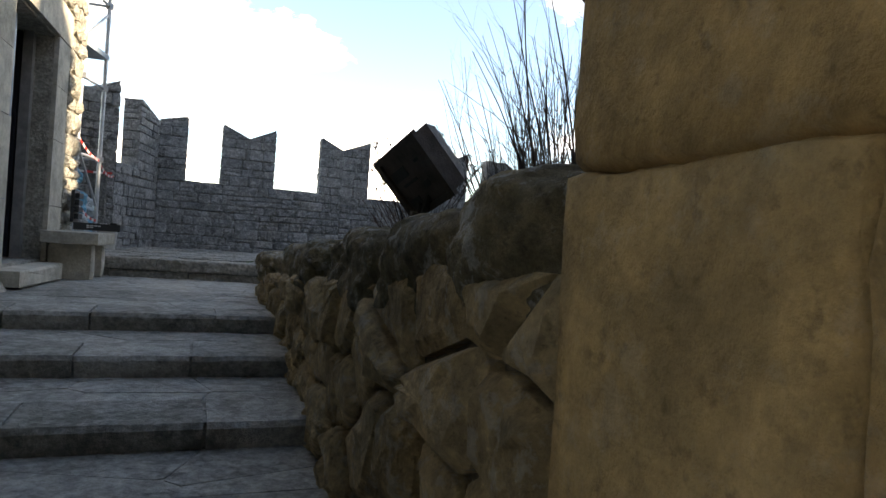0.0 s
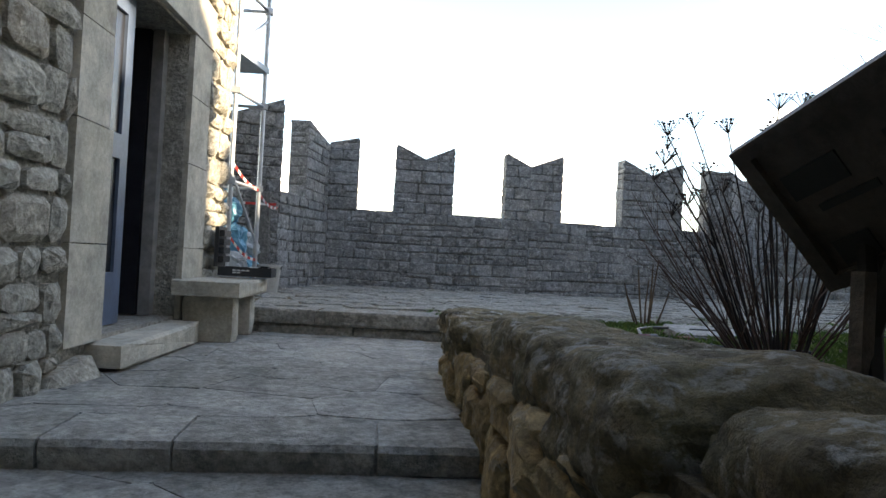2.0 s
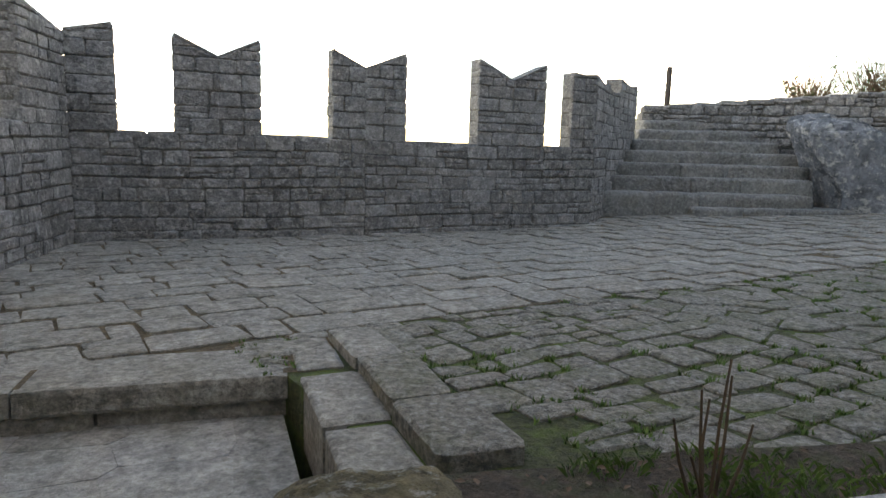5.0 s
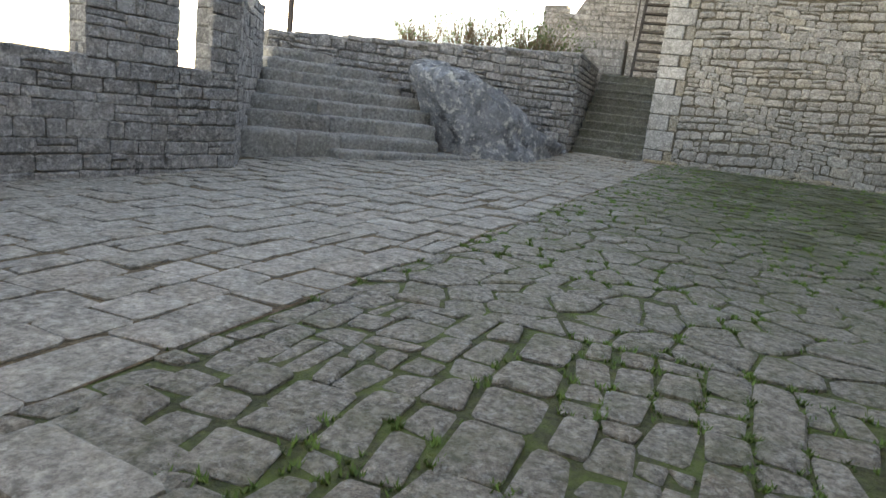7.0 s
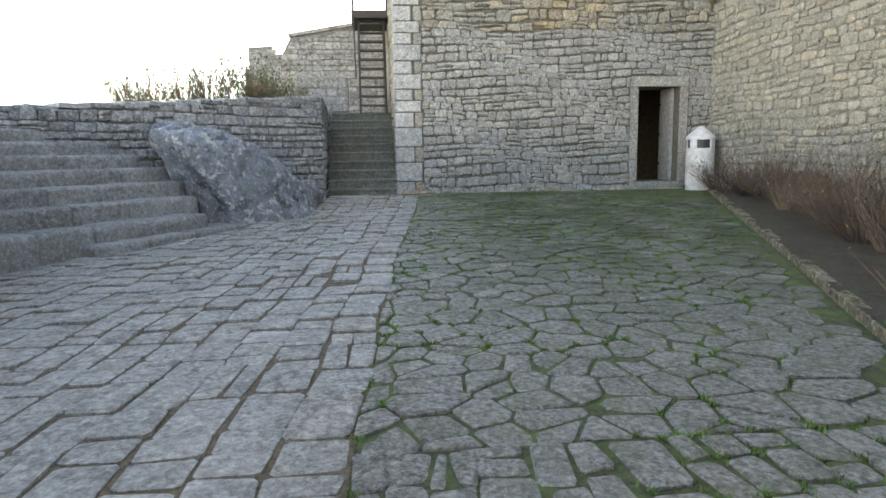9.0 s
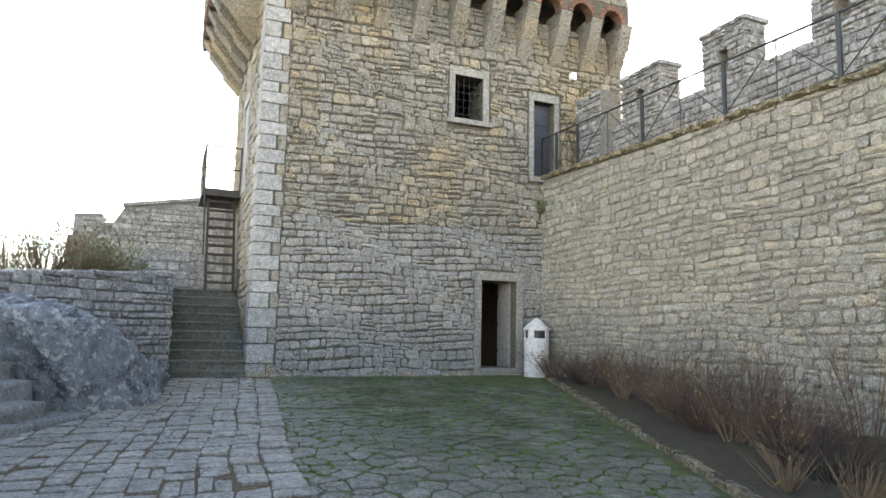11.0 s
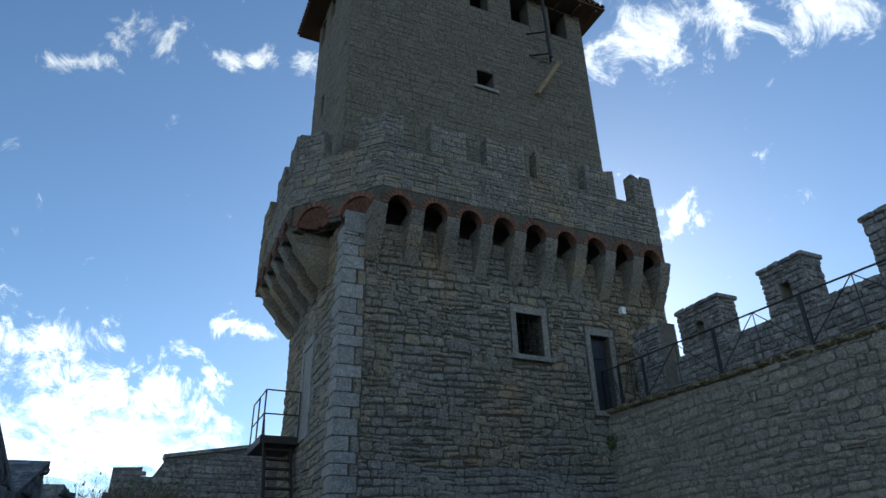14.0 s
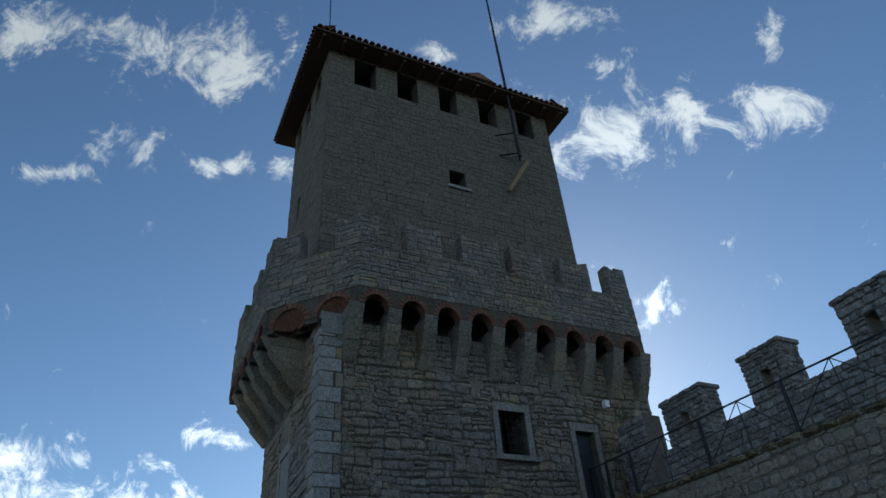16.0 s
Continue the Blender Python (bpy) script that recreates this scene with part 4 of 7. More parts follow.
slope = (2.0 - 0.1) / (rc[0] - UX + ov)
tile_row((UX - ov, UY0 - ov, ez + 0.11), (UX - ov, UY1 + ov, ez + 0.11), Vector((1, 0, slope)).normalized(), 44)
tile_row((UX - ov, UY1 + ov, ez + 0.11), (24.9 + ov, UY1 + ov, ez + 0.11), Vector((0, -1, slope)).normalized(), 34)
tile_row((UX - ov, UY0 - ov, ez + 0.11), (24.9 + ov, UY0 - ov, ez + 0.11), Vector((0, 1, slope)).normalized(), 34)
b = Build()
for i in range(14):
    y = UY0 - 0.4 + (UY1 - UY0 + 0.8) * i / 13
    b.box(UX - ov + 0.1, UX, y - 0.05, y + 0.05, ez - 0.13, ez - 0.003)
under(tower, "rafter_row", b, plain("old_rafter", (0.10, 0.065, 0.04), 0.9))
# little roof turret and poles
b = Build()
b.box(20.1, 20.9, 0.75, 1.9, 23.0, 24.05)
tur = under(tower, "chimney", b, M_BRICK)
b = Build()
b.add([(19.95, 0.6, 24.05), (21.05, 0.6, 24.05), (21.05, 2.05, 24.05), (19.95, 2.05, 24.05), (19.95, 1.32, 24.4), (21.05, 1.32, 24.4)], [(0, 1, 5, 4), (2, 3, 4, 5), (3, 0, 4), (1, 2, 5), (3, 2, 1, 0)])
under(tower, "chimney_roof", b, M_TILE)
b = Build()
b.tube([(19.5, 0.32, 19.3), (19.45, 0.5, 24.5), (19.4, 0.72, 31.0)], [0.07, 0.06, 0.035], 10)
pole = under(tower, "flagpole", b, M_FLAG)
for z, y in ((20.6, 0.37), (19.5, 0.33)):
    b = Build()
    b.tube([(20.0, y + 0.6, z + 0.1), (19.5, y, z)], 0.035, 6)
    b.tube([(20.0, y - 0.35, z + 0.1), (19.5, y, z)], 0.035, 6)
    under(tower, "bracket", b, M_IRON)
b = Build()
b.box(-0.12, 0.12, -0.9, 0.75, -0.05, 0.06, Matrix.Translation((19.62, 0.45, 18.4)) @ Euler((radians(28), radians(-18), 0)).to_matrix().to_4x4() @ Matrix.Rotation(radians(90), 4, "X"))
under(tower, "gutter_board", b, M_BEAM)
b = Build()
b.tube([(19.6, 8.1, 22.9), (19.6, 8.15, 26.0)], 0.02, 6)
under(tower, "lightning_rod", b, M_IRON)

# ---- curtain wall with wall walk ----
CF = frame_of((19.3, 0.2, 0), (-1, 0, 0))
CL = 23.3
walk_z = lambda u: 5.84 - 0.3 * min(1.0, u / 9.3)
b = Build()
n = 12
for i in range(n):
    a, c = CL * i / n, CL * (i + 1) / n
    b.prism([(a, -0.6), (c, -0.6), (c, walk_z(c)), (a, walk_z(a))], CF, -1.5, -0.02)
curtain = tagged(part("wall_south", b, M_CURTAIN_JOINT), "high rubble stone curtain wall carrying a wall walk", "wall", kind="structure")
masonry(curtain, [q for q in courses(-0.02, 10.6, 0.1, 5.66, 0.19, 0.3, rng, gap=0.024, jit=0.036, split=0.22, round_cut=0.2, wave=0.035)], CF, M_CURTAIN, rng, 280, (3.5, 2.2), bulge=0.022, bevel=0.04, rough=0.09)
masonry(curtain, courses(10.6, CL, -0.4, 5.5, 0.3, 0.6, rng, gap=0.02, jit=0.03, round_cut=0.15), CF, M_CURTAIN, rng, 0, bulge=0.03, rest="far_stonework")
u = -0.05
while u < CL:
    w = rng.uniform(0.3, 0.62)
    b = Build()
    zz = walk_z(u)
    b.pillow(chaikin([(u, zz - 0.02), (u + w - 0.02, zz - 0.03), (u + w - 0.02, zz + rng.uniform(0.08, 0.14)), (u, zz + 0.11)], 0.15), CF, 0.5, 0.12, 0.04, rng, 0.08)
    part("coping_stone", b, M_RUBBLE_TOP, curtain)
    u += w
PF = frame_of((19.3, -1.0, 0), (-1, 0, 0))
b = Build()
b.box(0.2, CL, 5.0, 7.08, -0.5, -0.02, PF)
pw = part("parapet", b, M_CURTAIN_JOINT, curtain)
masonry(pw, courses(0.2, 11.5, 5.5, 7.08, 0.15, 0.26, rng, gap=0.018, jit=0.02, round_cut=0.15, wave=0.02), PF, M_GREY, rng, 0, bulge=0.026, rough=0.14)
for u0, u1, tp in ((2.2, 3.66, 8.18), (5.05, 6.2, 8.2), (7.75, 8.95, 8.25), (10.4, 12.0, 8.4), (13.0, 14.6, 8.4), (15.6, 17.2, 8.4), (18.2, 19.8, 8.4)):
    b = Build()
    hole = [((u0 + u1) / 2 - 0.14, (u0 + u1) / 2 + 0.12, 7.25, 7.75)]
    wall_blocks(b, PF, u0, u1, 7.08, tp, -0.6, -0.02, hole)
    mer = part("merlon", b, M_CURTAIN_JOINT, curtain)
    masonry(mer, courses(u0 - 0.02, u1 + 0.02, 7.08, tp, 0.14, 0.25, rng, gap=0.018, jit=0.02, round_cut=0.15, holes=hole), PF, M_GREY, rng, 0, bulge=0.03, rough=0.16)
    for us, al in ((u0, 1), (u1, -1)):
        mm = frame_of(PF @ Vector((us, 0, -0.6 if al > 0 else 0.0)), PF.to_3x3() @ Vector((0, 0, al)))
        masonry(mer, courses(0, 0.6, 7.08, tp, 0.14, 0.25, rng, gap=0.018, jit=0.02, round_cut=0.15), mm, M_GREY, rng, 0, bulge=0.03, rough=0.14, rest="cheek")
    for i in range(4):
        b = Build()
        a = u0 - 0.08 + (u1 - u0 + 0.16) * i / 4
        b.pillow(chaikin([(a, tp), (a + (u1 - u0 + 0.16) / 4 - 0.015, tp), (a + (u1 - u0 + 0.16) / 4 - 0.015, tp + 0.1 + 0.04 * rng.random()), (a, tp + 0.11)], 0.12), PF, 0.66, 0.07, 0.03, rng, 0.06)
        part("cap_stone", b, M_GREY, mer)
# stone stair head beside the upper door
b = Build()
b.box(0.75, 1.85, 5.7, 8.1, -0.2, 0.4, PF)
head = part("stair_head", b, M_CURTAIN_JOINT, curtain)
masonry(head, courses(0.75, 1.85, 5.7, 8.1, 0.14, 0.26, rng, gap=0.018, jit=0.02, round_cut=0.15), PF @ Matrix.Translation((0, 0, 0.42)), M_GREY, rng, 0, bulge=0.026, rough=0.12)

# railing on the wall walk
M_RAIL = plain("dark_green_grey_rail", (0.035, 0.042, 0.045), 0.5, 0.4)
rail = thing("railing", (14.0, 0.1, 5.8), "dark steel railing with crossed braces on the wall walk", "railing")
rx = [19.25, 18.55, 17.55, 15.03, 12.66, 10.3, 7.9, 5.5]
for x in rx:
    zb = walk_z(19.3 - x) + 0.05
    b = Build()
    b.box(x - 0.035, x + 0.035, 0.06, 0.11, zb, zb + 1.22)
    under(rail, "post", b, M_RAIL)
for x0, x1 in zip(rx, rx[1:]):
    za, zc = walk_z(19.3 - x0) + 0.05, walk_z(19.3 - x1) + 0.05
    for dz, r in ((1.2, 0.022), (0.12, 0.014)):
        b = Build()
        b.tube([(x0, 0.085, za + dz), (x1, 0.085, zc + dz)], r, 6)
        under(rail, "rail", b, M_RAIL)
    mid, zm = (x0 + x1) / 2, (za + zc) / 2
    for p, q in (((x0, za + 0.12), (mid, zm + 1.2)), ((mid, zm + 1.2), (x1, zc + 0.12)), ((mid, zm + 0.12), (mid, zm + 1.2))):
        b = Build()
        b.tube([(p[0], 0.085, p[1]), (q[0], 0.085, q[1])], 0.011, 6)
        under(rail, "brace", b, M_RAIL)

# ---- paving of the courtyard ----
FLAT = Matrix.Identity(4)


def north_edge(x):
    pts = ((1.2, 11.2), W1, V1, V2, V3, D1, (15.0, 11.0), (18.0, 9.7), (19.0, 9.6))
    for (x0, y0), (x1, y1) in zip(pts, pts[1:]):
        if x <= x1:
            return y0 + (y1 - y0) * (x - x0) / (x1 - x0)
    return 9.6


def border(x):
    """The line between the slabs and the cobbles."""
    pts = ((1.0, 8.95), (4.9, 8.87), (7.0, 8.75), (11.0, 8.42), (16.5, 7.75), (19.2, 7.5))
    for (x0, y0), (x1, y1) in zip(pts, pts[1:]):
        if x <= x1:
            return y0 + (y1 - y0) * (x - x0) / (x1 - x0)
    return pts[-1][1]


def inside_court(p, margin=0.03):
    for x, y in p:
        if not (south_edge(x) + margin < y < north_edge(x) - 0.02 and 1.5 < x < 19.08):
            return False
        if y < 8.82 - 0.314 * (x - 1.62) and x < 3.6:
            return False
        if y < 8.72 and 3.6 <= x < 4.12 - 0.168 * (8.74 - y):
            return False
    return True


def lay(p):
    return court_z(sum(q[0] for q in p) / len(p)) - 0.012 + 0.006 * math.sin(p[0][0] * 7.1 + p[0][1] * 12.7)


def trim(q):
    """Stones at the step's edge are cut to its line."""
    if min(p[0] for p in q) < 3.97:
        q = clip_half(q, 1.62, 8.86, -0.2995, -0.954)
    if len(q) > 2 and max(p[0] for p in q) > 3.56 and min(p[0] for p in q) < 4.5 and sum(p[1] for p in q) / len(q) < 8.82:
        if sum(p[0] for p in q) / len(q) < 3.66:
            q = clip_half(q, 3.6, 8.0, 1.0, 0.0)
        else:
            q = clip_half(q, 4.195, 8.74, -0.986, 0.166)
    elif len(q) > 2 and 3.5 < sum(p[0] for p in q) / len(q) < 4.3 and min(p[1] for p in q) < 8.76:
        q = clip_half(q, 3.8, 8.76, 0.0, -1.0)
    if len(q) > 2:
        x0, x1 = min(p[0] for p in q), max(p[0] for p in q)
        e0, e1 = north_edge(x0) - 0.03, north_edge(x1) - 0.03
        ln_ = math.hypot(x1 - x0, e1 - e0)
        q = clip_half(q, x0, e0, -(e1 - e0) / ln_, (x1 - x0) / ln_)
    return q


bend = lambda q, off: [(x, y + (border(x) - off) + 0.02 * math.sin(x * 2.3)) for x, y in q]
band = [bend(q, 8.62) for q in courses(1.5, 19.1, 8.62, 14.9, 0.3, 0.38, rng, gap=0.02, jit=0.026, split=0.14, round_cut=0.08, wave=0.014)]
band = [q for q in map(trim, band) if len(q) > 2 and area(q) > 0.004 and inside_court(q)]
# near the steps the cobbles are squarer and lie in rows, further on they are laid at random
cob = [bend(q, 8.6) for q in courses(3.4, 6.2, 5.4, 8.6, 0.22, 0.27, rng, gap=0.024, jit=0.04, split=0.2, round_cut=0.1, wave=0.03)]
cob += [bend(q, 8.6) for q in cells([(6.2, -0.6), (19.1, -0.6), (19.1, 8.6), (6.2, 8.6)], 0.27, 0.25, rng, gap=0.024, jit=0.42, cut=0.09, drop=0.2)]
cob = [q for q in map(trim, cob) if len(q) > 2 and area(q) > 0.004 and inside_court(q) and not (sum(p[0] for p in q) / len(q) > 17.0 and sum(p[1] for p in q) / len(q) < 3.0)]
masonry(floor, band, FLAT, M_PAVE, rng, 280, (5.0, 9.6), depth=0.06, bulge=0.008, bevel=0.014, rough=0.018, name="slab", rest="paving", lift=lambda p: lay(p) + 0.015)
masonry(floor, cob, FLAT, M_COBBLE, rng, 290, (5.0, 7.4), depth=0.06, bulge=0.011, bevel=0.016, rough=0.04, name="cobble", rest="cobbles", lift=lambda p: lay(p) + 0.006)

# earth in the joints of the paved strip
b = Build()
vv = [(x, y, court_z(x) - 0.003) for x in [1.45 + 17.6 * i / 40 for i in range(41)] for y in (border(x) if x > 3.9 else 8.9 - 0.314 * (x - 1.62), 14.3)]
b.add(vv, [(2 * i, 2 * i + 2, 2 * i + 3, 2 * i + 1) for i in range(40)])
part("joint_earth", b, M_GAP, floor)
# moss and grass tufts in the joints
M_GRASS = plain("grass_blade", (0.10, 0.18, 0.036), 0.8, 0, 0.5, 3)
b = Build()
joints = [(q[k][0] + (q[k][0] - sum(p[0] for p in q) / len(q)) * 0.1, q[k][1] + (q[k][1] - sum(p[1] for p in q) / len(q)) * 0.1) for q in cob for k in range(len(q))]
for x, y in joints * 2:
    x, y = x + rng.uniform(-0.03, 0.03), y + rng.uniform(-0.02, 0.02)
    if noise.noise((x * 0.8, y * 0.8, 3.0)) + 0.25 * noise.noise((x * 3.1, y * 3.1, 1.0)) < (-0.04 if x > 11 else 0.0):
        continue
    z = court_z(x) - 0.009
    for k in range(3):
        a = rng.uniform(0, 6.28)
        l = rng.uniform(0.015, 0.036)
        dx, dy = math.cos(a), math.sin(a)
        b.add([(x - dy * 0.006, y + dx * 0.006, z), (x + dy * 0.006, y - dx * 0.006, z), (x + dx * l * 0.6, y + dy * l * 0.6, z + l)], [(0, 1, 2)])
tagged(part("joint_grass", b, M_GRASS), "short green grass growing in paving joints", "grass", kind="stuff")

# ---- landing and steps beside the house ----
HOUSE_V = Vector((0.24, 0.97, 0)).normalized()
HOUSE = frame_of((1.25, 7.84, 0), HOUSE_V)
right_x = lambda y: 2.42 + 0.211 * (y - 4.27)
left_x = lambda y: 1.25 + 0.2474 * (y - 7.84) + 0.02


def stair_step(y0l, y0r, y1l, y1r, z, rise, name, blocks, label):
    """A step reaching from its front edge (y0) back to the next riser (y1), with its own front blocks."""
    b = Build()
    pl, pr = (left_x(y0l) - 0.3, y0l + 0.02), (right_x(y0r) + 0.1, y0r + 0.02)
    ql, qr = (left_x(y1l) - 0.3, y1l), (right_x(y1r) + 0.22, y1r)
    b.prism([pl, pr, qr, ql], FLAT, z - rise - 0.12, z - 0.012)
    st = tagged(part(name, b, M_STEP), label, "step", kind="structure")
    # front blocks
    cuts = sorted([0.0, 1.0] + [(i + 1 + rng.uniform(-0.2, 0.2)) / blocks for i in range(blocks - 1)])
    for c0, c1 in zip(cuts, cuts[1:]):
        e = lambda c: Vector((pl[0] + (pr[0] - pl[0]) * c, pl[1] + (pr[1] - pl[1]) * c - 0.02, 0))
        a, d = e(c0 + 0.003), e(c1 - 0.003)
        m = frame_of((a.x, a.y, 0), d - a)
        ln = (d - a).length
        b = Build()
        prof = [(-0.34, z - rise), (-0.0, z - rise), (0.012, z - 0.07), (0.02, z - 0.03), (0.005, z - 0.006), (-0.03, z), (-0.34, z + 0.002)]
        k = 7
        n = len(prof)
        vv, ff = [], []
        for i in range(k):
            for w, y in prof:
                j = 0.008 * noise.noise((a.x * 3 + i * 1.7, w * 9, y * 7))
                vv.append(m @ Vector((ln * i / (k - 1), y + j, w + j)))
        for i in range(k - 1):
            ff += [(i * n + q, (i + 1) * n + q, (i + 1) * n + (q + 1) % n, i * n + (q + 1) % n) for q in range(n)]
        ff += [tuple(range(n)), tuple((k - 1) * n + q for q in range(n))[::-1]]
        b.add(vv, [f[::-1] for f in ff])
        part("step_block", b, M_STEP, st)
    # slabs behind the front blocks
    reg = [(pl[0], pl[1] + 0.36), (pr[0], pr[1] + 0.36), qr, ql]
    if qr[1] - reg[1][1] > 0.08:
        fr = frame_of((reg[0][0], reg[0][1], 0), (reg[1][0] - reg[0][0], reg[1][1] - reg[0][1], 0)) @ Matrix.Rotation(radians(-90), 4, "X")
        wd = math.hypot(reg[1][0] - reg[0][0], reg[1][1] - reg[0][1])
        dp = max(reg[3][1] - reg[0][1], reg[2][1] - reg[1][1])
        masonry(st, cells([(0, 0), (wd, 0), (wd, dp + 0.05), (0, dp + 0.05)], 0.5, 0.36, rng, gap=0.005, jit=0.26, cut=0.06, drop=0.1), fr, M_STEP, rng, 60, (1, 1), depth=0.02, bulge=0.002, bevel=0.02, rough=0.005, name="slab", lift=lambda p: z - 0.008)
    return st


SL = "worn grey stone step with rounded nosing"
stair_step(5.72, 5.28, 9.0, 8.36, -0.2, 0.115, "landing", 4, "grey flagstone landing between house and garden wall")
for k in range(4):
    y = 4.62 - 0.83 * k
    stair_step(y + 0.26, y - 0.18, y + 0.83 + 0.27, y + 0.83 - 0.17, -0.31 - 0.11 * k, 0.115, "step", 4, SL)
b = Build()
b.box(-3.0, 3.0, -4.0, 2.5, -1.4, -0.755)
fl = tagged(part("floor_lower", b, M_GREY_JOINT), "grey flagstone path at the foot of the steps", "paving", kind="structure")
masonry(fl, cells([(-1.5, -3.0), (1.9, -3.0), (2.3, 2.45), (-1.0, 2.45)], 0.6, 0.4, rng, gap=0.015, jit=0.2, cut=0.07), Matrix.Translation((0, 0, -0.755)), M_STEP, rng, 40, (1, 1), depth=0.03, bulge=0.008, bevel=0.012, rough=0.012, name="slab")
# broad step up from the landing to the court: two courses of long blocks
a, c = Vector((1.62, 8.86, 0)), Vector((3.5, 8.27, 0))
m = frame_of(a, c - a)
ln = (c - a).length
b = Build()
b.box(-0.7, ln, -0.4, -0.03, -0.6, -0.05, m)
edge = tagged(part("court_step", b, M_GREY_JOINT), "long pale stone step edging the courtyard", "step", kind="structure")
for u0, u1, v0, v1, o in ((-0.7, 0.12, -0.12, 0.0, 0.0), (0.13, 0.78, -0.12, 0.003, 0.015), (0.79, ln, -0.125, 0.0, 0.005), (-0.7, 0.3, -0.22, -0.13, -0.02), (0.31, 1.1, -0.22, -0.13, -0.01), (1.12, ln, -0.22, -0.135, -0.03)):
    b = Build()
    b.pillow(chaikin([(u0, v0), (u1, v0), (u1, v1), (u0, v1)], 0.04), m @ Matrix.Translation((0, 0, o)), 0.45, 0.012, 0.02, rng, 0.01)
    part("block", b, M_PAVE, edge)
# strip beside the landing and the kerb of big blocks
for p0, p1, wd, z, nm, mt in (((3.63, 8.58), (3.56, 8.29), 0.24, 0.0, "strip_slab", M_PAVE), ((3.4, 8.84), (3.36, 8.6), 0.5, -0.004, "strip_slab", M_PAVE), ((4.2, 8.76), (4.11, 8.27), 0.2, -0.004, "strip_slab", M_COBBLE), ((3.52, 8.2), (3.4, 7.62), 0.3, -0.004, "strip_slab", M_PAVE), ((3.39, 7.6), (3.24, 6.95), 0.3, -0.006, "strip_slab", M_PAVE), ((3.91, 8.74), (3.82, 8.2), 0.27, 0.045, "kerb_block", M_PAVE), ((3.815, 8.18), (3.7, 7.6), 0.3, 0.06, "kerb_block", M_COBBLE), ((3.695, 7.58), (3.6, 7.05), 0.34, 0.06, "kerb_block", M_COBBLE)):
    p, q = Vector((*p0, 0)), Vector((*p1, 0))
    d = (q - p).normalized()
    s_ = Vector((-d.y, d.x, 0)) * wd
    b = Build()
    ring = chaikin([(p.x, p.y), (q.x, q.y), (q.x + s_.x, q.y + s_.y), (p.x + s_.x, p.y + s_.y)], 0.07)
    b.pillow([(x + rng.uniform(-0.012, 0.012), y + rng.uniform(-0.012, 0.012)) for x, y in ring], Matrix.Translation((0, 0, z)), 0.3, 0.016, 0.025, rng, 0.02)
    part(nm, b, mt, edge)

# ---- house on the left of the steps ----
house = thing("house", (0.2, 5.0, 0.0), "old stone house with dressed doorway beside the steps", "house")
door_h = (-0.95, 0.30, -0.03, 2.03)
b = Build()
wall_blocks(b, HOUSE, -6.3, 1.36, -1.3, 5.0, -0.6, -0.02, [door_h])
hw = under(house, "wall", b, M_HOUSE_JOINT)
b = Build()
b.box(-6.3, 1.36, -1.3, 5.0, -5.0, -4.6, HOUSE)
b.box(0.96, 1.34, -1.3, 5.0, -4.6, -0.6, HOUSE)
b.box(-6.3, -5.9, -1.3, 5.0, -4.6, -0.6, HOUSE)
b.box(-5.9, 0.96, 2.9, 3.1, -4.6, -0.6, HOUSE)
b.box(-5.9, 0.96, -0.25, -0.05, -4.6, -0.6, HOUSE)
b.box(-6.4, 1.45, 5.0, 5.15, -5.1, 0.12, HOUSE)
under(house, "wall", b, M_HOUSE_JOINT)
# added lining behind the doorway, its dark colour imitating an unlit interior
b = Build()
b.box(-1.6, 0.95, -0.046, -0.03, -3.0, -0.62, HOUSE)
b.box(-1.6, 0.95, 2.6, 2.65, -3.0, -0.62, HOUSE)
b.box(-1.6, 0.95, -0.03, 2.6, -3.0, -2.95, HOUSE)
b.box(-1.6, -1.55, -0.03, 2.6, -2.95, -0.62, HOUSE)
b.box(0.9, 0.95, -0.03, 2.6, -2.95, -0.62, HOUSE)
under(house, "hall", b, M_SHADE_LINING)
hs = [q for q in courses(-6.0, 1.36, -0.95, 4.5, 0.17, 0.27, rng, gap=0.02, jit=0.022, split=0.2, round_cut=0.17, wave=0.02, holes=[(-1.32, 0.74, -0.2, 2.42)])]
masonry(hw, hs, HOUSE, M_HOUSE, rng, 260, (-1.6, 0.7), bulge=0.034, bevel=0.035, rough=0.16)
HEND = frame_of(HOUSE @ Vector((1.36, 0, 0)), -(HOUSE.to_3x3() @ Vector((0, 0, 1))))
masonry(hw, courses(0.0, 3.0, -0.3, 5.0, 0.2, 0.34, rng, gap=0.02, jit=0.02, round_cut=0.15), HEND, M_HOUSE, rng, 0, bulge=0.03, rough=0.12, rest="end_stonework")
for u0, u1 in ((-1.3, -0.95), (0.30, 0.72)):
    z = -0.05
    for hh in (0.52, 0.62, 0.5, 0.45):
        b = Build()
        b.box(u0 + 0.004, u1 - 0.003 + (0.05 if hh > 0.5 else 0), z + 0.003, z + hh - 0.003, -0.32, 0.02, HOUSE)
        under(house, "jamb_stone", b, M_DRESSED)
        z += hh
for u0, u1 in ((-1.32, -0.3), (-0.295, 0.76)):
    b = Build()
    b.prism([(u0, 2.05), (u1, 2.05), (u1, 2.36), (u0, 2.4)], HOUSE, -0.32, 0.025)
    under(house, "lintel", b, M_DRESSED)
b = Build()
b.pillow(chaikin([(-1.0, -0.19), (0.28, -0.21), (0.28, -0.05), (-1.0, -0.06)], 0.04), HOUSE @ Matrix.Translation((0, 0, 0.16)), 0.5, 0.03, 0.02, rng, 0.0)
under(house, "threshold", b, M_DRESSED, "worn stone threshold")
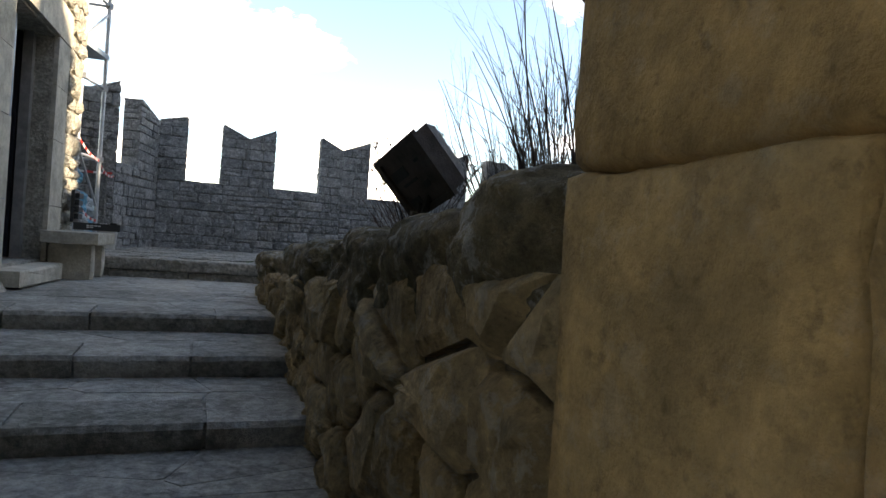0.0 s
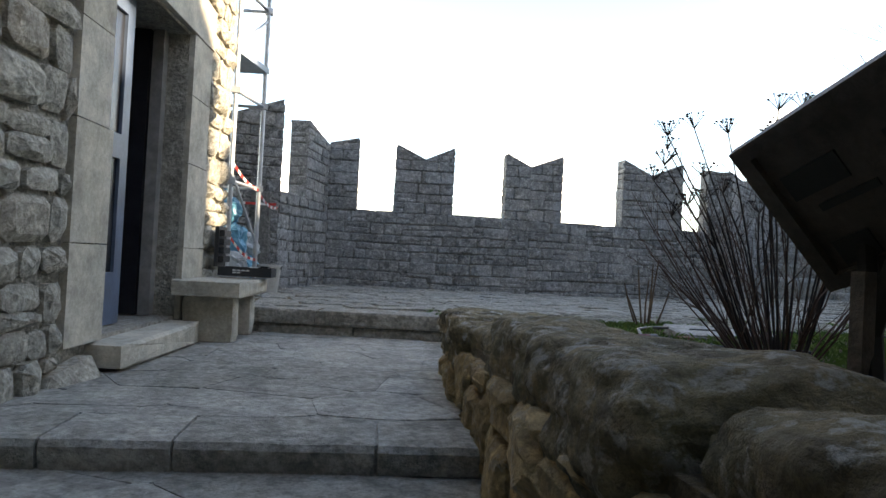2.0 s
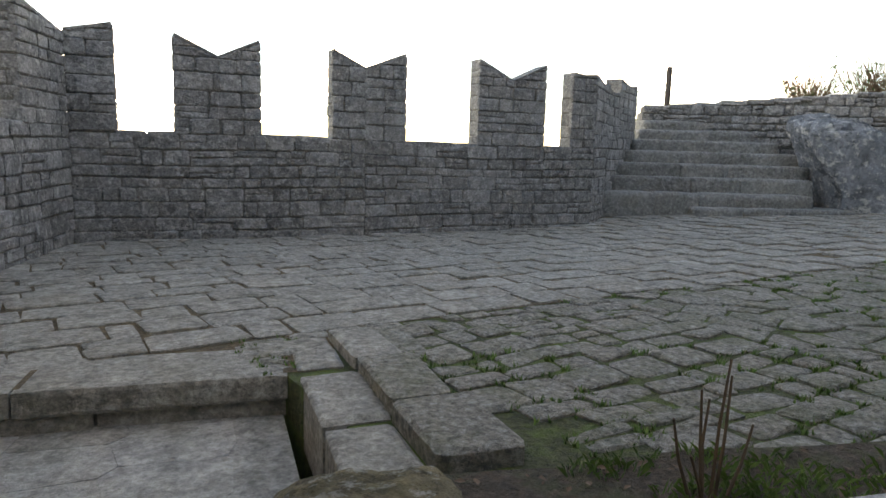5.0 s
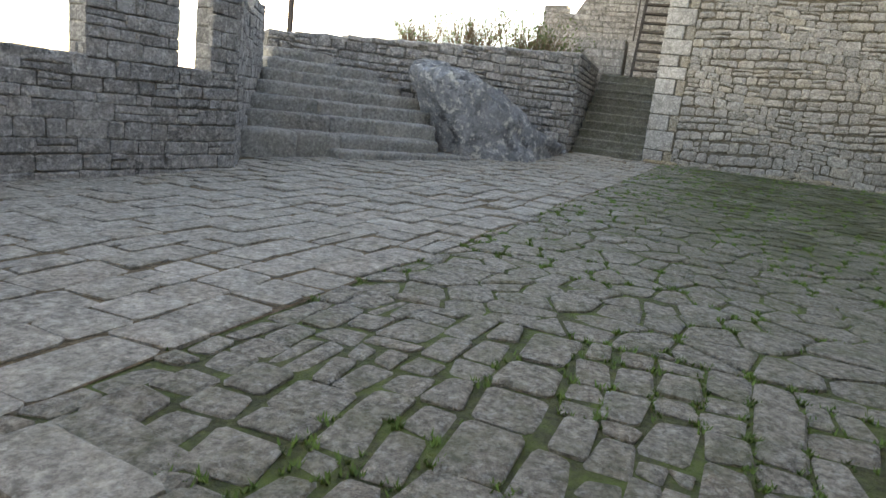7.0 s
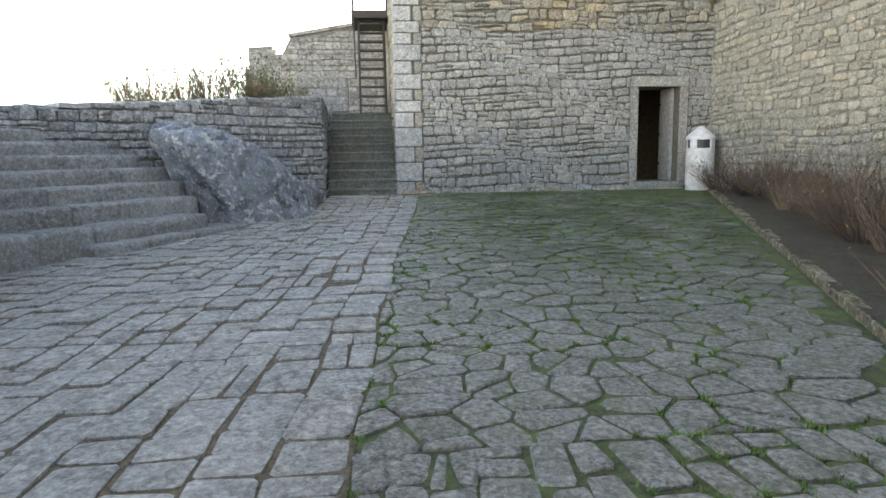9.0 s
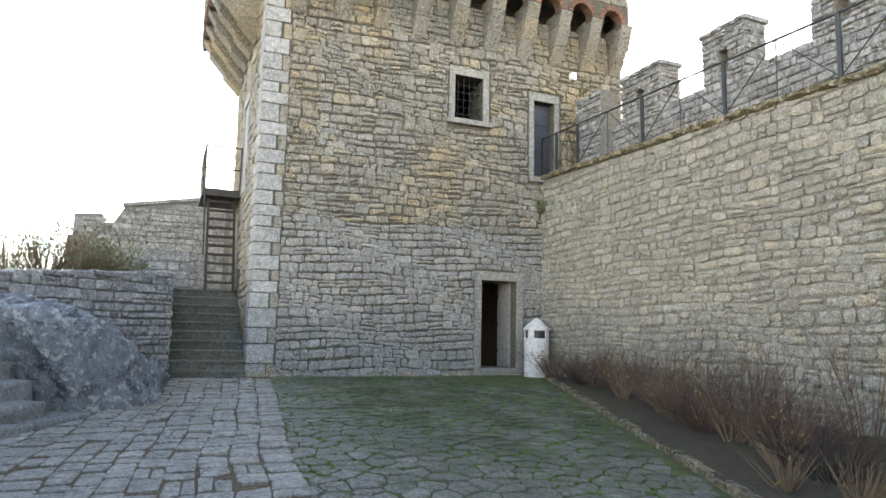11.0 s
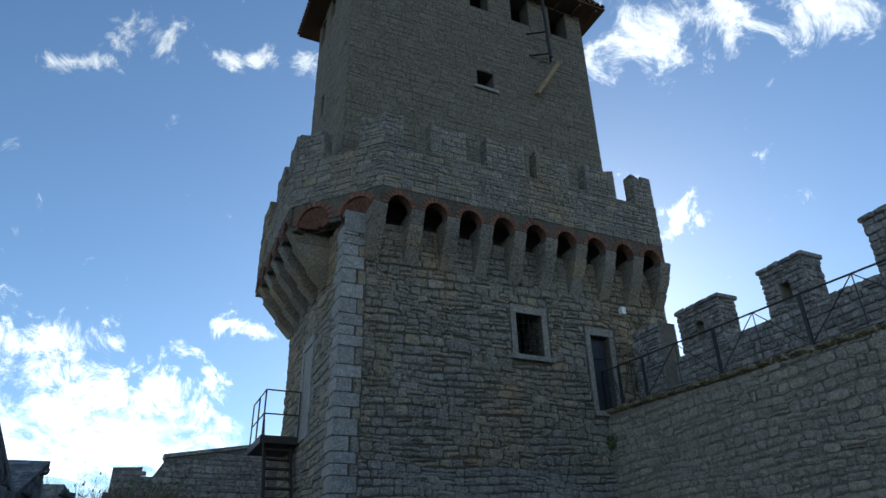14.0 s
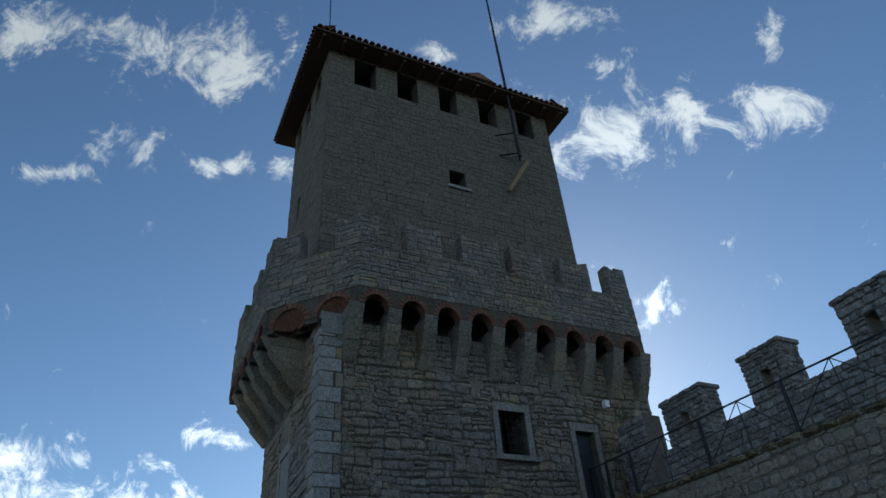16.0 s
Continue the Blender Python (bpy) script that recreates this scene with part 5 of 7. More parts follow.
for i in range(7):
    b = Build()
    u0 = -1.02 - 0.45 * (i + 1)
    b.pillow(chaikin([(u0, -0.9), (u0 + 0.44, -0.9), (u0 + 0.44, -0.1 - 0.1 * i + 0.04 * math.sin(i * 3)), (u0, -0.16 - 0.1 * i)], 0.1), HOUSE, 0.1, 0.1, 0.05, rng, 0.04)
    under(house, "plinth_stone", b, M_HOUSE)
# door: one leaf shut, the other open, coloured near black for the room's shade
M_DOOR = plain("door_paint", (0.075, 0.105, 0.16), 0.35, 0.0, 0.3, 5)
M_GLASS = plain("dark_panel", (0.02, 0.022, 0.028), 0.15)
leaf = under(house, "door", Build(), None, "dark painted panelled double door, one leaf open")
for u0, u1, w0, w1, v0, v1, mt, nm in ((-0.93, -0.85, -0.2, -0.15, -0.02, 2.02, M_DOOR, "stile"), (-0.42, -0.32, -0.2, -0.15, -0.02, 2.02, M_DOOR, "stile"), (-0.85, -0.42, -0.2, -0.15, -0.02, 0.3, M_DOOR, "rail"), (-0.85, -0.42, -0.2, -0.15, 1.0, 1.15, M_DOOR, "rail"), (-0.85, -0.42, -0.2, -0.15, 1.9, 2.02, M_DOOR, "rail"), (-0.85, -0.42, -0.185, -0.17, 0.3, 1.0, M_GLASS, "panel"), (-0.85, -0.42, -0.185, -0.17, 1.15, 1.9, M_GLASS, "panel"), (0.2, 0.25, -0.95, -0.26, -0.02, 2.02, M_GLASS, "open_leaf"), (0.22, 0.30, -0.25, -0.17, -0.02, 2.03, M_WOODGREY, "door_frame")):
    b = Build()
    b.box(u0, u1, v0, v1, w0, w1, HOUSE)
    o = under(house, nm, b, mt)
for v in (0.25, 1.65):
    b = Build()
    b.tube([HOUSE @ Vector((0.24, v, -0.22)), HOUSE @ Vector((0.24, v + 0.1, -0.22))], 0.018, 8)
    under(house, "hinge", b, M_IRON)

# ---- garden retaining wall on the right of the steps ----
GW = frame_of((right_x(6.98), 6.98, 0), (-0.2065, -0.978, 0))
gl = 5.4
gtop = lambda u: 0.19 + 0.05 * min(u, 4.3) + min(0.09, 0.15 * max(0.0, u - 4.3))
b = Build()
n = 12
for i in range(n):
    a, c = gl * i / n, gl * (i + 1) / n
    b.prism([(a, -1.3), (c, -1.3), (c, gtop(c) - 0.16), (a, gtop(a) - 0.16)], GW, -0.5, -0.05)
gwall = tagged(part("wall_garden", b, M_GAP), "mossy brown rubble retaining wall below the garden", "wall", kind="structure")
def below_caps(q):
    """Stones under the cap stones are cut to their bed."""
    mid = sum(p[0] for p in q) / len(q)
    return clip_half(q, 0.0, gtop(mid) - 0.2, 0.0, 1.0)


masonry(gwall, [q for q in map(below_caps, cells([(0, -1.2), (gl, -1.2), (gl, 0.62), (0, 0.62)], 0.27, 0.2, rng, gap=0.02, jit=0.36, cut=0.13, drop=0.12)) if len(q) > 2 and area(q) > 0.003], GW @ Matrix.Translation((0, 0, -0.03)), M_RUBBLE, rng, 130, (3.0, 0.0), depth=0.12, bulge=0.04, bevel=0.03, rough=0.06)
masonry(gwall, cells([(0.0, -1.0), (0.5, -1.0), (0.5, 0.05), (0.0, 0.05)], 0.24, 0.16, rng, gap=0.02, jit=0.3, cut=0.2), frame_of(GW @ Vector((0, 0, -0.5)), GW.to_3x3() @ Vector((0, 0, 1))), M_RUBBLE, rng, 20, (0, 0), depth=0.1, bulge=0.03, bevel=0.04, rough=0.2)


def boulder(b, m, sx, sy, sz, seed, amp=0.16, cuts=4, power=3.2, fine=0.0):
    """A rounded, uneven block that fills about sx x sy x sz, sitting on the origin."""
    bm = bmesh.new()
    bmesh.ops.create_cube(bm, size=2)
    bmesh.ops.subdivide_edges(bm, edges=bm.edges[:], cuts=cuts, use_grid_fill=True)
    idx = {}
    vv = []
    for v in bm.verts:
        p = v.co
        d = (abs(p.x) ** power + abs(p.y) ** power + abs(p.z) ** power) ** (1 / power)
        q = p / max(d, 1e-6)
        k = 1 + amp * noise.noise((q.x * 1.3 + seed, q.y * 1.3, q.z * 1.3)) + amp * 0.5 * noise.noise((q.x * 3.1, q.y * 3.1 + seed, q.z * 3.1)) + fine * noise.noise((q.x * 9, q.y * 9, q.z * 9 + seed))
        idx[v] = len(vv)
        vv.append(m @ Vector((q.x * k * sx / 2, q.y * k * sy / 2, (q.z * k + 1) * sz / 2)))
    b.add(vv, [tuple(idx[v] for v in f.verts) for f in bm.faces])
    bm.free()


u = -0.03
i = 0
while u < gl - 0.1:
    w = min(rng.uniform(0.34, 0.66), gl - 0.02 - u)
    if gl - (u + w) < 0.25:
        w = gl - 0.02 - u
    b = Build()
    deep, high_ = rng.uniform(0.42, 0.54), rng.uniform(0.25, 0.31)
    c = GW @ Vector((u + w / 2, gtop(u + w / 2) - 0.3 + rng.uniform(-0.03, 0.02), -0.235 + rng.uniform(-0.03, 0.03)))
    boulder(b, Matrix.Translation(c) @ GW.to_3x3().to_4x4() @ Matrix.Rotation(radians(-90), 4, "X") @ Matrix.Rotation(rng.uniform(-0.06, 0.06), 4, "Y") @ Matrix.Rotation(rng.uniform(-0.12, 0.12), 4, "Z"), w * 0.97, deep, high_, i * 3.7, 0.13, 22, 5.0, 0.035)
    part("cap_stone", b, M_RUBBLE_TOP, gwall, smooth=True)
    u += w
    i += 1

# sandstone pier at the foot of the steps
PIER = frame_of((right_x(1.7), 1.7, 0), (-0.2065, -0.978, 0))
b = Build()
b.box(0.02, 4.5, -1.3, 3.0, -1.0, -0.06, PIER)
pier = tagged(part("wall_pier", b, M_SAND), "large eroded golden sandstone blocks of a pier", "wall", kind="structure")
for u0, u1, v0, v1 in ((0.0, 0.9, 0.43, 1.3), (0.0, 0.42, -0.5, 0.42), (0.43, 1.3, -0.35, 0.42), (0.91, 1.9, 0.43, 1.2), (0.0, 1.2, 1.31, 2.1), (1.21, 2.4, 1.21, 2.1), (1.31, 2.3, -0.4, 0.42), (0.0, 1.0, -1.2, -0.51), (1.0, 2.2, -1.2, -0.41), (0.0, 1.0, 2.11, 3.0), (1.0, 2.2, 2.11, 3.0), (1.91, 3.2, 0.43, 1.2), (2.31, 3.4, -0.4, 0.42), (2.2, 3.4, -1.2, -0.41)):
    b = Build()
    m2 = PIER @ Matrix.Translation(((u0 + u1) / 2, v0, -0.17))
    boulder(b, m2 @ Matrix.Rotation(radians(-90), 4, "X"), u1 - u0 + 0.012, 0.36, v1 - v0 + 0.012, u0 * 5 + v0, 0.02, 15, 34.0, 0.016)
    part("block", b, M_SAND, pier, smooth=True)

# ---- garden soil ----
b = Build()
nu, nv = 60, 40


def soil_z(x, y):
    base = 0.10 + 0.045 * max(0.0, 7.0 - y) - (0.02 if x > 6 else 0.0)
    base = min(base, 0.33)
    far = min(1.0, max(0.0, (x - 5.0) / 3.0))
    z = base * (1 - far) + (court_z(x) + 0.08) * far
    return z + 0.03 * noise.noise((x * 1.5, y * 1.5, 0)) + 0.012 * noise.noise((x * 6, y * 6, 4))


vv = []
for j in range(nv + 1):
    for i in range(nu + 1):
        x = 2.0 + 17.2 * (i / nu) ** 1.6
        top_y = south_edge(x) - 0.02 if x > 3.15 else 7.0
        y = 0.16 + (top_y - 0.16) * j / nv
        xx = max(x, right_x(y) + 0.25)
        vv.append((xx, y, soil_z(xx, y)))
b.add(vv, [(j * (nu + 1) + i, j * (nu + 1) + i + 1, (j + 1) * (nu + 1) + i + 1, (j + 1) * (nu + 1) + i) for j in range(nv) for i in range(nu)])
soil = tagged(part("garden_bed", b, M_EARTH, smooth=True), "dark garden soil with moss and weeds", "soil", kind="structure")
# kerb along the bed
for k in range(26):
    t0, t1 = k / 26, (k + 1) / 26
    x0, x1 = 4.6 + (18.4 - 4.6) * t0 + 0.008, 4.6 + (18.4 - 4.6) * t1 - 0.008
    b = Build()
    p, q = Vector((x0, south_edge(x0), 0)), Vector((x1, south_edge(x1), 0))
    d = (q - p).normalized()
    s = Vector((d.y, -d.x, 0)) * 0.13
    b.pillow([(p.x, p.y), (p.x + s.x, p.y + s.y), (q.x + s.x, q.y + s.y), (q.x, q.y)], Matrix.Translation((0, 0, court_z((x0 + x1) / 2) + 0.07)), 0.3, 0.012, 0.02, rng, 0.01)
    part("kerb_stone", b, M_RUBBLE_TOP, soil)

# ---- broad steps in the north-east corner ----
SA, SB = Vector((10.3, 13.2, 0)), Vector((14.28, 11.03, 0))
sd = (SB - SA).normalized()
sn = Vector((-sd.y, sd.x, 0))
SF = frame_of(SA, sd)
low_wall_p, low_wall_q = Vector((18.14, 9.68, 0)), Vector((13.2, 14.43, 0))
for i, (u0, u1, off, z, rise) in enumerate(((1.9, 4.75, -0.25, 0.27, 0.3), (0.36, 4.15, 0.0, 0.49, 0.5), (0.62, 4.35, 0.38, 0.74, 0.3), (0.86, 4.5, 0.76, 0.97, 0.28), (1.15, 4.6, 1.12, 1.19, 0.28), (1.45, 4.3, 1.5, 1.4, 0.26), (1.7, 4.0, 1.86, 1.6, 0.26), (1.9, 3.7, 2.2, 1.8, 0.26), (2.1, 3.4, 2.55, 1.98, 0.26))):
    st = thing("broad_step", SF @ Vector(((u0 + u1) / 2, 0.1, -off)), "worn grey stone step of broad outdoor stair", "step", "broad stone steps", kind="structure")
    cuts = [u0]
    while cuts[-1] < u1 - 0.9:
        cuts.append(cuts[-1] + rng.uniform(0.7, 1.5))
    cuts[-1] = u1 if len(cuts) > 1 else cuts[-1]
    if len(cuts) == 1:
        cuts.append(u1)
    for c0, c1 in zip(cuts, cuts[1:]):
        b = Build()
        m2 = SF @ Matrix.Translation(((c0 + c1) / 2, z - rise - 0.1, -off - 0.31))
        boulder(b, m2 @ Matrix.Rotation(radians(-90), 4, "X"), c1 - c0 + 0.03, 0.72, rise + 0.1, i * 7 + c0, 0.035, 7, 14.0, 0.012)
        under(st, "block", b, M_OLDSTEP, smooth=True)

# ---- boulder leaning on the steps ----
b = Build()
bm = bmesh.new()
bmesh.ops.create_cube(bm, size=2)
bmesh.ops.subdivide_edges(bm, edges=bm.edges[:], cuts=30, use_grid_fill=True)
ra, rb = Vector((14.15, 11.75, 0)), Vector((18.1, 9.75, 0))
RM = frame_of(ra, rb - ra)
rl = (rb - ra).length
idx, vv = {}, []
for v in bm.verts:
    p = v.co.copy()
    d = (abs(p.x) ** 12 + abs(p.y) ** 12 + abs(p.z) ** 12) ** (1 / 12)
    p = p / d
    t = (p.x + 1) / 2
    q = (p.z + 1) / 2
    depth_ = (1 - p.y) / 2
    h = 1.95 - 1.1 * t - 0.5 * depth_ * (0.5 + t * 0.6) + 0.12 * math.sin(t * 7)
    reach = 0.15 + 0.75 * math.sin(math.pi * min(1.0, 0.12 + t * 0.95))
    w = -0.6 + (reach + 0.6 + 0.2 * (1 - q)) * depth_
    cut_in = 0.75 * (1 - q) * max(0.0, 1 - t * 2.2)
    ridge = 0.5 - abs(noise.noise((t * 5 + 3, q * 3, p.y * 2.5)))
    cell = noise.voronoi((t * 2.3 + p.y * 0.9, q * 1.5 + t * 1.1, p.y * 1.3))[0]
    k = 0.07 * ridge - 0.04 + 0.2 * min(0.5, cell[1] - cell[0]) + 0.02 * noise.noise((t * 11, q * 9, p.y * 6)) + 0.012 * noise.noise((t * 31, q * 23, p.y * 17))
    idx[v] = len(vv)
    vv.append(RM @ Vector((t * rl + cut_in + k * 0.8, max(-0.1, q * h + k * (0.3 + q)), w + k * 1.2)))
b.add(vv, [tuple(idx[v] for v in f.verts) for f in bm.faces])
bm.free()
tagged(part("boulder", b, M_ROCK), "big blue-grey boulder with pale lichen beside the steps", "boulder")

# ---- low wall behind the steps ----
ld = low_wall_q - low_wall_p
LW = frame_of(low_wall_q, -ld)
ll = ld.length
lt = lambda u: 2.06 + 0.54 * (u / ll)
b = Build()
for i in range(8):
    a, c = ll * i / 8, ll * (i + 1) / 8
    b.prism([(a, -0.3), (c, -0.3), (c, lt(c) - 0.02), (a, lt(a) - 0.02)], LW, -0.5, -0.02)
lw = tagged(part("wall_low", b, M_GREY_JOINT), "low grey rubble wall behind the broad steps", "wall", kind="structure")
cs = [q for q in courses(0, ll, 0.0, 2.6, 0.17, 0.3, rng, gap=0.02, jit=0.02, split=0.15, round_cut=0.14, wave=0.01) if max(p[1] for p in q) < lt(q[0][0]) + 0.02]
masonry(lw, cs, LW, M_GREY, rng, 180, (4.5, 1.6), bulge=0.026, rough=0.12, bevel=0.022)
for i in range(14):
    a, c = ll * i / 14, ll * (i + 1) / 14
    b = Build()
    b.pillow([(a + 0.006, -0.03), (c - 0.006, -0.03), (c - 0.006, 0.53), (a + 0.006, 0.53)], frame_of(LW @ Vector((0, lt((a + c) / 2) - 0.02, 0)), -ld) @ Matrix.Rotation(radians(-90), 4, "X"), 0.05, 0.035, 0.03, rng, 0.03)
    part("coping_stone", b, M_GREY, lw)
# its return beside the narrow stair
LR = frame_of((18.14, 9.68, 0), (1, 0.03, 0))
b = Build()
b.box(0.0, 3.9, -0.3, 2.56, -0.5, -0.02, LR)
lr = tagged(part("wall_low_return", b, M_GREY_JOINT), "low rubble wall along the narrow stair", "wall", kind="structure")
masonry(lr, courses(0, 3.9, 0.2, 2.56, 0.17, 0.3, rng, gap=0.02, jit=0.02, round_cut=0.14), LR, M_GREY, rng, 60, (1, 1.2), bulge=0.024, rough=0.1)
b = Build()
b.box(0.0, 3.9, 2.56, 2.63, -0.53, 0.03, LR)
part("coping", b, M_GREY, lr)

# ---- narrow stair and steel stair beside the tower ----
# step colour carries moss and the painted shade of the walls either side
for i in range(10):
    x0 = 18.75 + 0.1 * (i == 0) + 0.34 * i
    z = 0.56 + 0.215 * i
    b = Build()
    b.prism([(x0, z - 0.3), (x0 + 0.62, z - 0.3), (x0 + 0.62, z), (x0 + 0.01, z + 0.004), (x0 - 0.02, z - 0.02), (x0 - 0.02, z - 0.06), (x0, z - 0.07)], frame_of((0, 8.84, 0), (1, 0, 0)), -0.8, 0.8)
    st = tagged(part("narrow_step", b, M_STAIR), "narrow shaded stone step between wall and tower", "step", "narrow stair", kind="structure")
M_STEEL = plain("dark_brown_steel", (0.04, 0.034, 0.03), 0.6, 0.5)
stairs = thing("steel_stair", (22.5, 8.5, 2.6), "steep dark steel stair with landing and handrail", "staircase")
for y in (8.15, 8.85):
    b = Build()
    b.prism([(21.55, 2.45), (21.75, 2.45), (23.0, 5.2), (22.8, 5.2)], frame_of((0, y, 0), (1, 0, 0)), -0.03, 0.03)
    under(stairs, "stringer", b, M_STEEL)
for i in range(10):
    t = (i + 0.7) / 10.4
    b = Build()
    b.box(21.6 + 1.25 * t - 0.1, 21.6 + 1.25 * t + 0.14, 8.17, 8.83, 2.5 + 2.7 * t - 0.03, 2.5 + 2.7 * t + 0.015)
    under(stairs, "tread", b, M_STEEL)
b = Build()
b.box(22.4, 24.4, 8.02, 9.05, 5.12, 5.32)
under(stairs, "landing", b, M_STEEL)
for x, y in ((22.45, 9.0), (23.4, 9.0), (24.35, 9.0)):
    b = Build()
    b.tube([(x, y, 5.3), (x, y, 6.55)], 0.022, 8)
    under(stairs, "post", b, M_STEEL)
for z in (5.9, 6.55):
    b = Build()
    b.tube([(22.45, 8.06, z), (22.45, 9.0, z), (24.35, 9.0, z)], 0.02, 8)
    under(stairs, "handrail", b, M_STEEL)
b = Build()
b.tube([(21.75, 8.95, 3.4), (22.45, 9.0, 6.0), (22.45, 9.0, 6.55)], 0.02, 8)
under(stairs, "handrail", b, M_STEEL)
for z in (5.32,):
    for y in (8.06,):
        b = Build()
        b.tube([(22.45, y, z), (22.45, y, 6.55)], 0.02, 8)
        under(stairs, "post", b, M_STEEL)

# ---- wall beyond the stair ----
FW = frame_of((26.0, 12.6, 0), (0, -1, 0))
b = Build()
b.prism([(-0.02, 0.0), (6.6, 0.0), (6.6, 5.8), (4.6, 5.75), (1.5, 5.2), (1.2, 4.66), (0.9, 4.66), (0.9, 4.92), (0.12, 4.87), (0.12, 4.2), (-0.02, 4.2)], FW, -0.6, -0.02)
fw = tagged(part("wall_far", b, M_GREY_JOINT), "grey stone castle wall beyond the steel stair", "wall", kind="structure")
cs = [q for q in courses(0.12, 4.5, 2.4, 5.6, 0.2, 0.36, rng, gap=0.018, jit=0.018, round_cut=0.12) if max(p[1] for p in q) < (4.9 if q[0][0] < 0.9 else 4.66 if q[0][0] < 1.3 else 5.17 + 0.18 * (q[0][0] - 1.5))]
masonry(fw, cs, FW, M_GREY, rng, 0, bulge=0.02, rough=0.08)
b = Build()
b.prism([(1.45, 5.2), (4.6, 5.75), (4.6, 5.85), (1.4, 5.3)], FW, -0.7, 0.06)
part("coping", b, M_GREY, fw)
b = Build()
b.box(22.4, 23.2, 9.2, 10.6, 1.5, 3.5)
gp = tagged(part("wall_gate_pier", b, M_GREY_JOINT), "square stone pier beside the steel stair", "wall", kind="structure")
masonry(gp, courses(0.0, 1.4, 1.6, 3.5, 0.22, 0.4, rng, gap=0.018, jit=0.018, round_cut=0.12), frame_of((22.4, 10.6, 0), (0, -1, 0)), M_GREY, rng, 0, bulge=0.02)
# raised ground behind the low wall
b = Build()
b.add([(14.0, 14.2, 1.9), (18.5, 10.1, 2.3), (22.2, 10.2, 2.4), (26, 12.6, 3.0), (26, 17, 2.6), (15, 18, 1.9)], [(0, 1, 2, 3, 4, 5)])
tagged(part("ground_upper", b, M_EARTH), "raised planted ground behind the low wall", "ground", kind="structure")

# ---- bench and what lies on it ----
hp = lambda u, v, w: HOUSE @ Vector((u, v, w))
bench = thing("bench", hp(0.6, -0.2, 0.25), "stone bench slab on two stone legs against the house", "bench")
b = Build()
b.pillow(chaikin([(0.16, 0.13), (1.06, 0.13), (1.06, 0.245), (0.16, 0.245)], 0.05), HOUSE @ Matrix.Translation((0, 0, 0.47)), 0.47, 0.012, 0.02, rng, 0.0)
under(bench, "seat", b, M_DRESSED)
for u0, u1 in ((0.3, 0.46), (0.82, 0.95)):
    b = Build()
    boulder(b, HOUSE @ Matrix.Translation(((u0 + u1) / 2, -0.215, 0.22)) @ Matrix.Rotation(radians(-90), 4, "X"), u1 - u0, 0.38, 0.35, u0 * 9, 0.03, 5, 12, 0.02)
    under(bench, "leg", b, M_DRESSED)
M_BLACK = plain("black_plastic", (0.018, 0.018, 0.02), 0.45, 0, 0.2)
M_WHITE = plain("white_plastic", (0.62, 0.61, 0.58), 0.5, 0, 0.15)
M_RED = plain("red_plastic", (0.5, 0.03, 0.025), 0.45, 0, 0.2)
M_BLUE = plain("blue_film", (0.09, 0.30, 0.42), 0.35, 0, 0.3, 4)
M_GREYBAG = plain("grey_film", (0.35, 0.38, 0.38), 0.4, 0, 0.3, 4)
box_ = thing("toolbox", hp(0.93, 0.25, 0.33), "open black plastic toolbox on the stone bench", "toolbox")
for u0, u1, v0, v1, w0, w1, mt, nm in ((0.84, 1.05, 0.262, 0.272, 0.12, 0.55, M_BLACK, "tray"), (0.84, 0.85, 0.272, 0.335, 0.12, 0.55, M_BLACK, "side"), (1.04, 1.05, 0.272, 0.335, 0.12, 0.55, M_BLACK, "side"), (0.85, 1.04, 0.272, 0.335, 0.12, 0.13, M_BLACK, "side"), (0.85, 1.04, 0.272, 0.335, 0.54, 0.55, M_BLACK, "side"), (0.82, 1.05, 0.335, 0.66, 0.09, 0.12, M_BLACK, "lid")):
    b = Build()
    b.box(u0, u1, v0, v1, w0, w1, HOUSE)
    under(box_, nm, b, mt)
for i in range(4):
    b = Build()
    b.box(0.84, 1.03, 0.37 + 0.07 * i, 0.42 + 0.07 * i, 0.12, 0.16, HOUSE)
    under(box_, "compartment", b, M_BLACK)
for i, mt in enumerate((M_WHITE, M_RED, M_WHITE, M_IRON)):
    b = Build()
    b.box(0.87 + 0.02 * i, 0.95 + 0.02 * i, 0.272, 0.32 + 0.01 * i, 0.17 + 0.09 * i, 0.23 + 0.09 * i, HOUSE)
    under(box_, "tool", b, mt)
for i in range(6):
    b = Build()
    b.box(0.836, 0.8395, 0.305 - 0.018 * (i // 4), 0.316 - 0.018 * (i // 4), 0.24 + 0.035 * (i % 4), 0.268 + 0.035 * (i % 4), HOUSE)
    under(box_, "marking", b, M_WHITE)

# ---- scaffold, debris bags, bucket ----
M_GALV = plain("galvanised_tube", (0.42, 0.44, 0.46), 0.45, 0.7, 0.25, 8)
scaf = thing("scaffold", (1.4, 10.2, 0.0), "galvanised tube scaffold with a deck beside the house corner", "scaffold")
poles = [(1.60, 9.8), (1.88, 10.45), (0.7, 10.1), (0.98, 10.7)]
for x, y in poles:
    b = Build()
    b.tube([(x, y, 0.0), (x, y, 5.8)], 0.026, 10)
    under(scaf, "pole", b, M_GALV)
    b = Build()
    b.box(x - 0.07, x + 0.07, y - 0.07, y + 0.07, -0.005, 0.012)
    under(scaf, "base_plate", b, M_GALV)
for z in (1.15, 2.05, 3.1, 3.6, 4.6):
    for p, q in ((0, 1), (2, 3), (0, 2), (1, 3)):
        if p == 0 and q == 2 and z < 2:
            continue
        b = Build()
        b.tube([(*poles[p], z), (*poles[q], z)], 0.018, 8)
        under(scaf, "ledger", b, M_GALV)
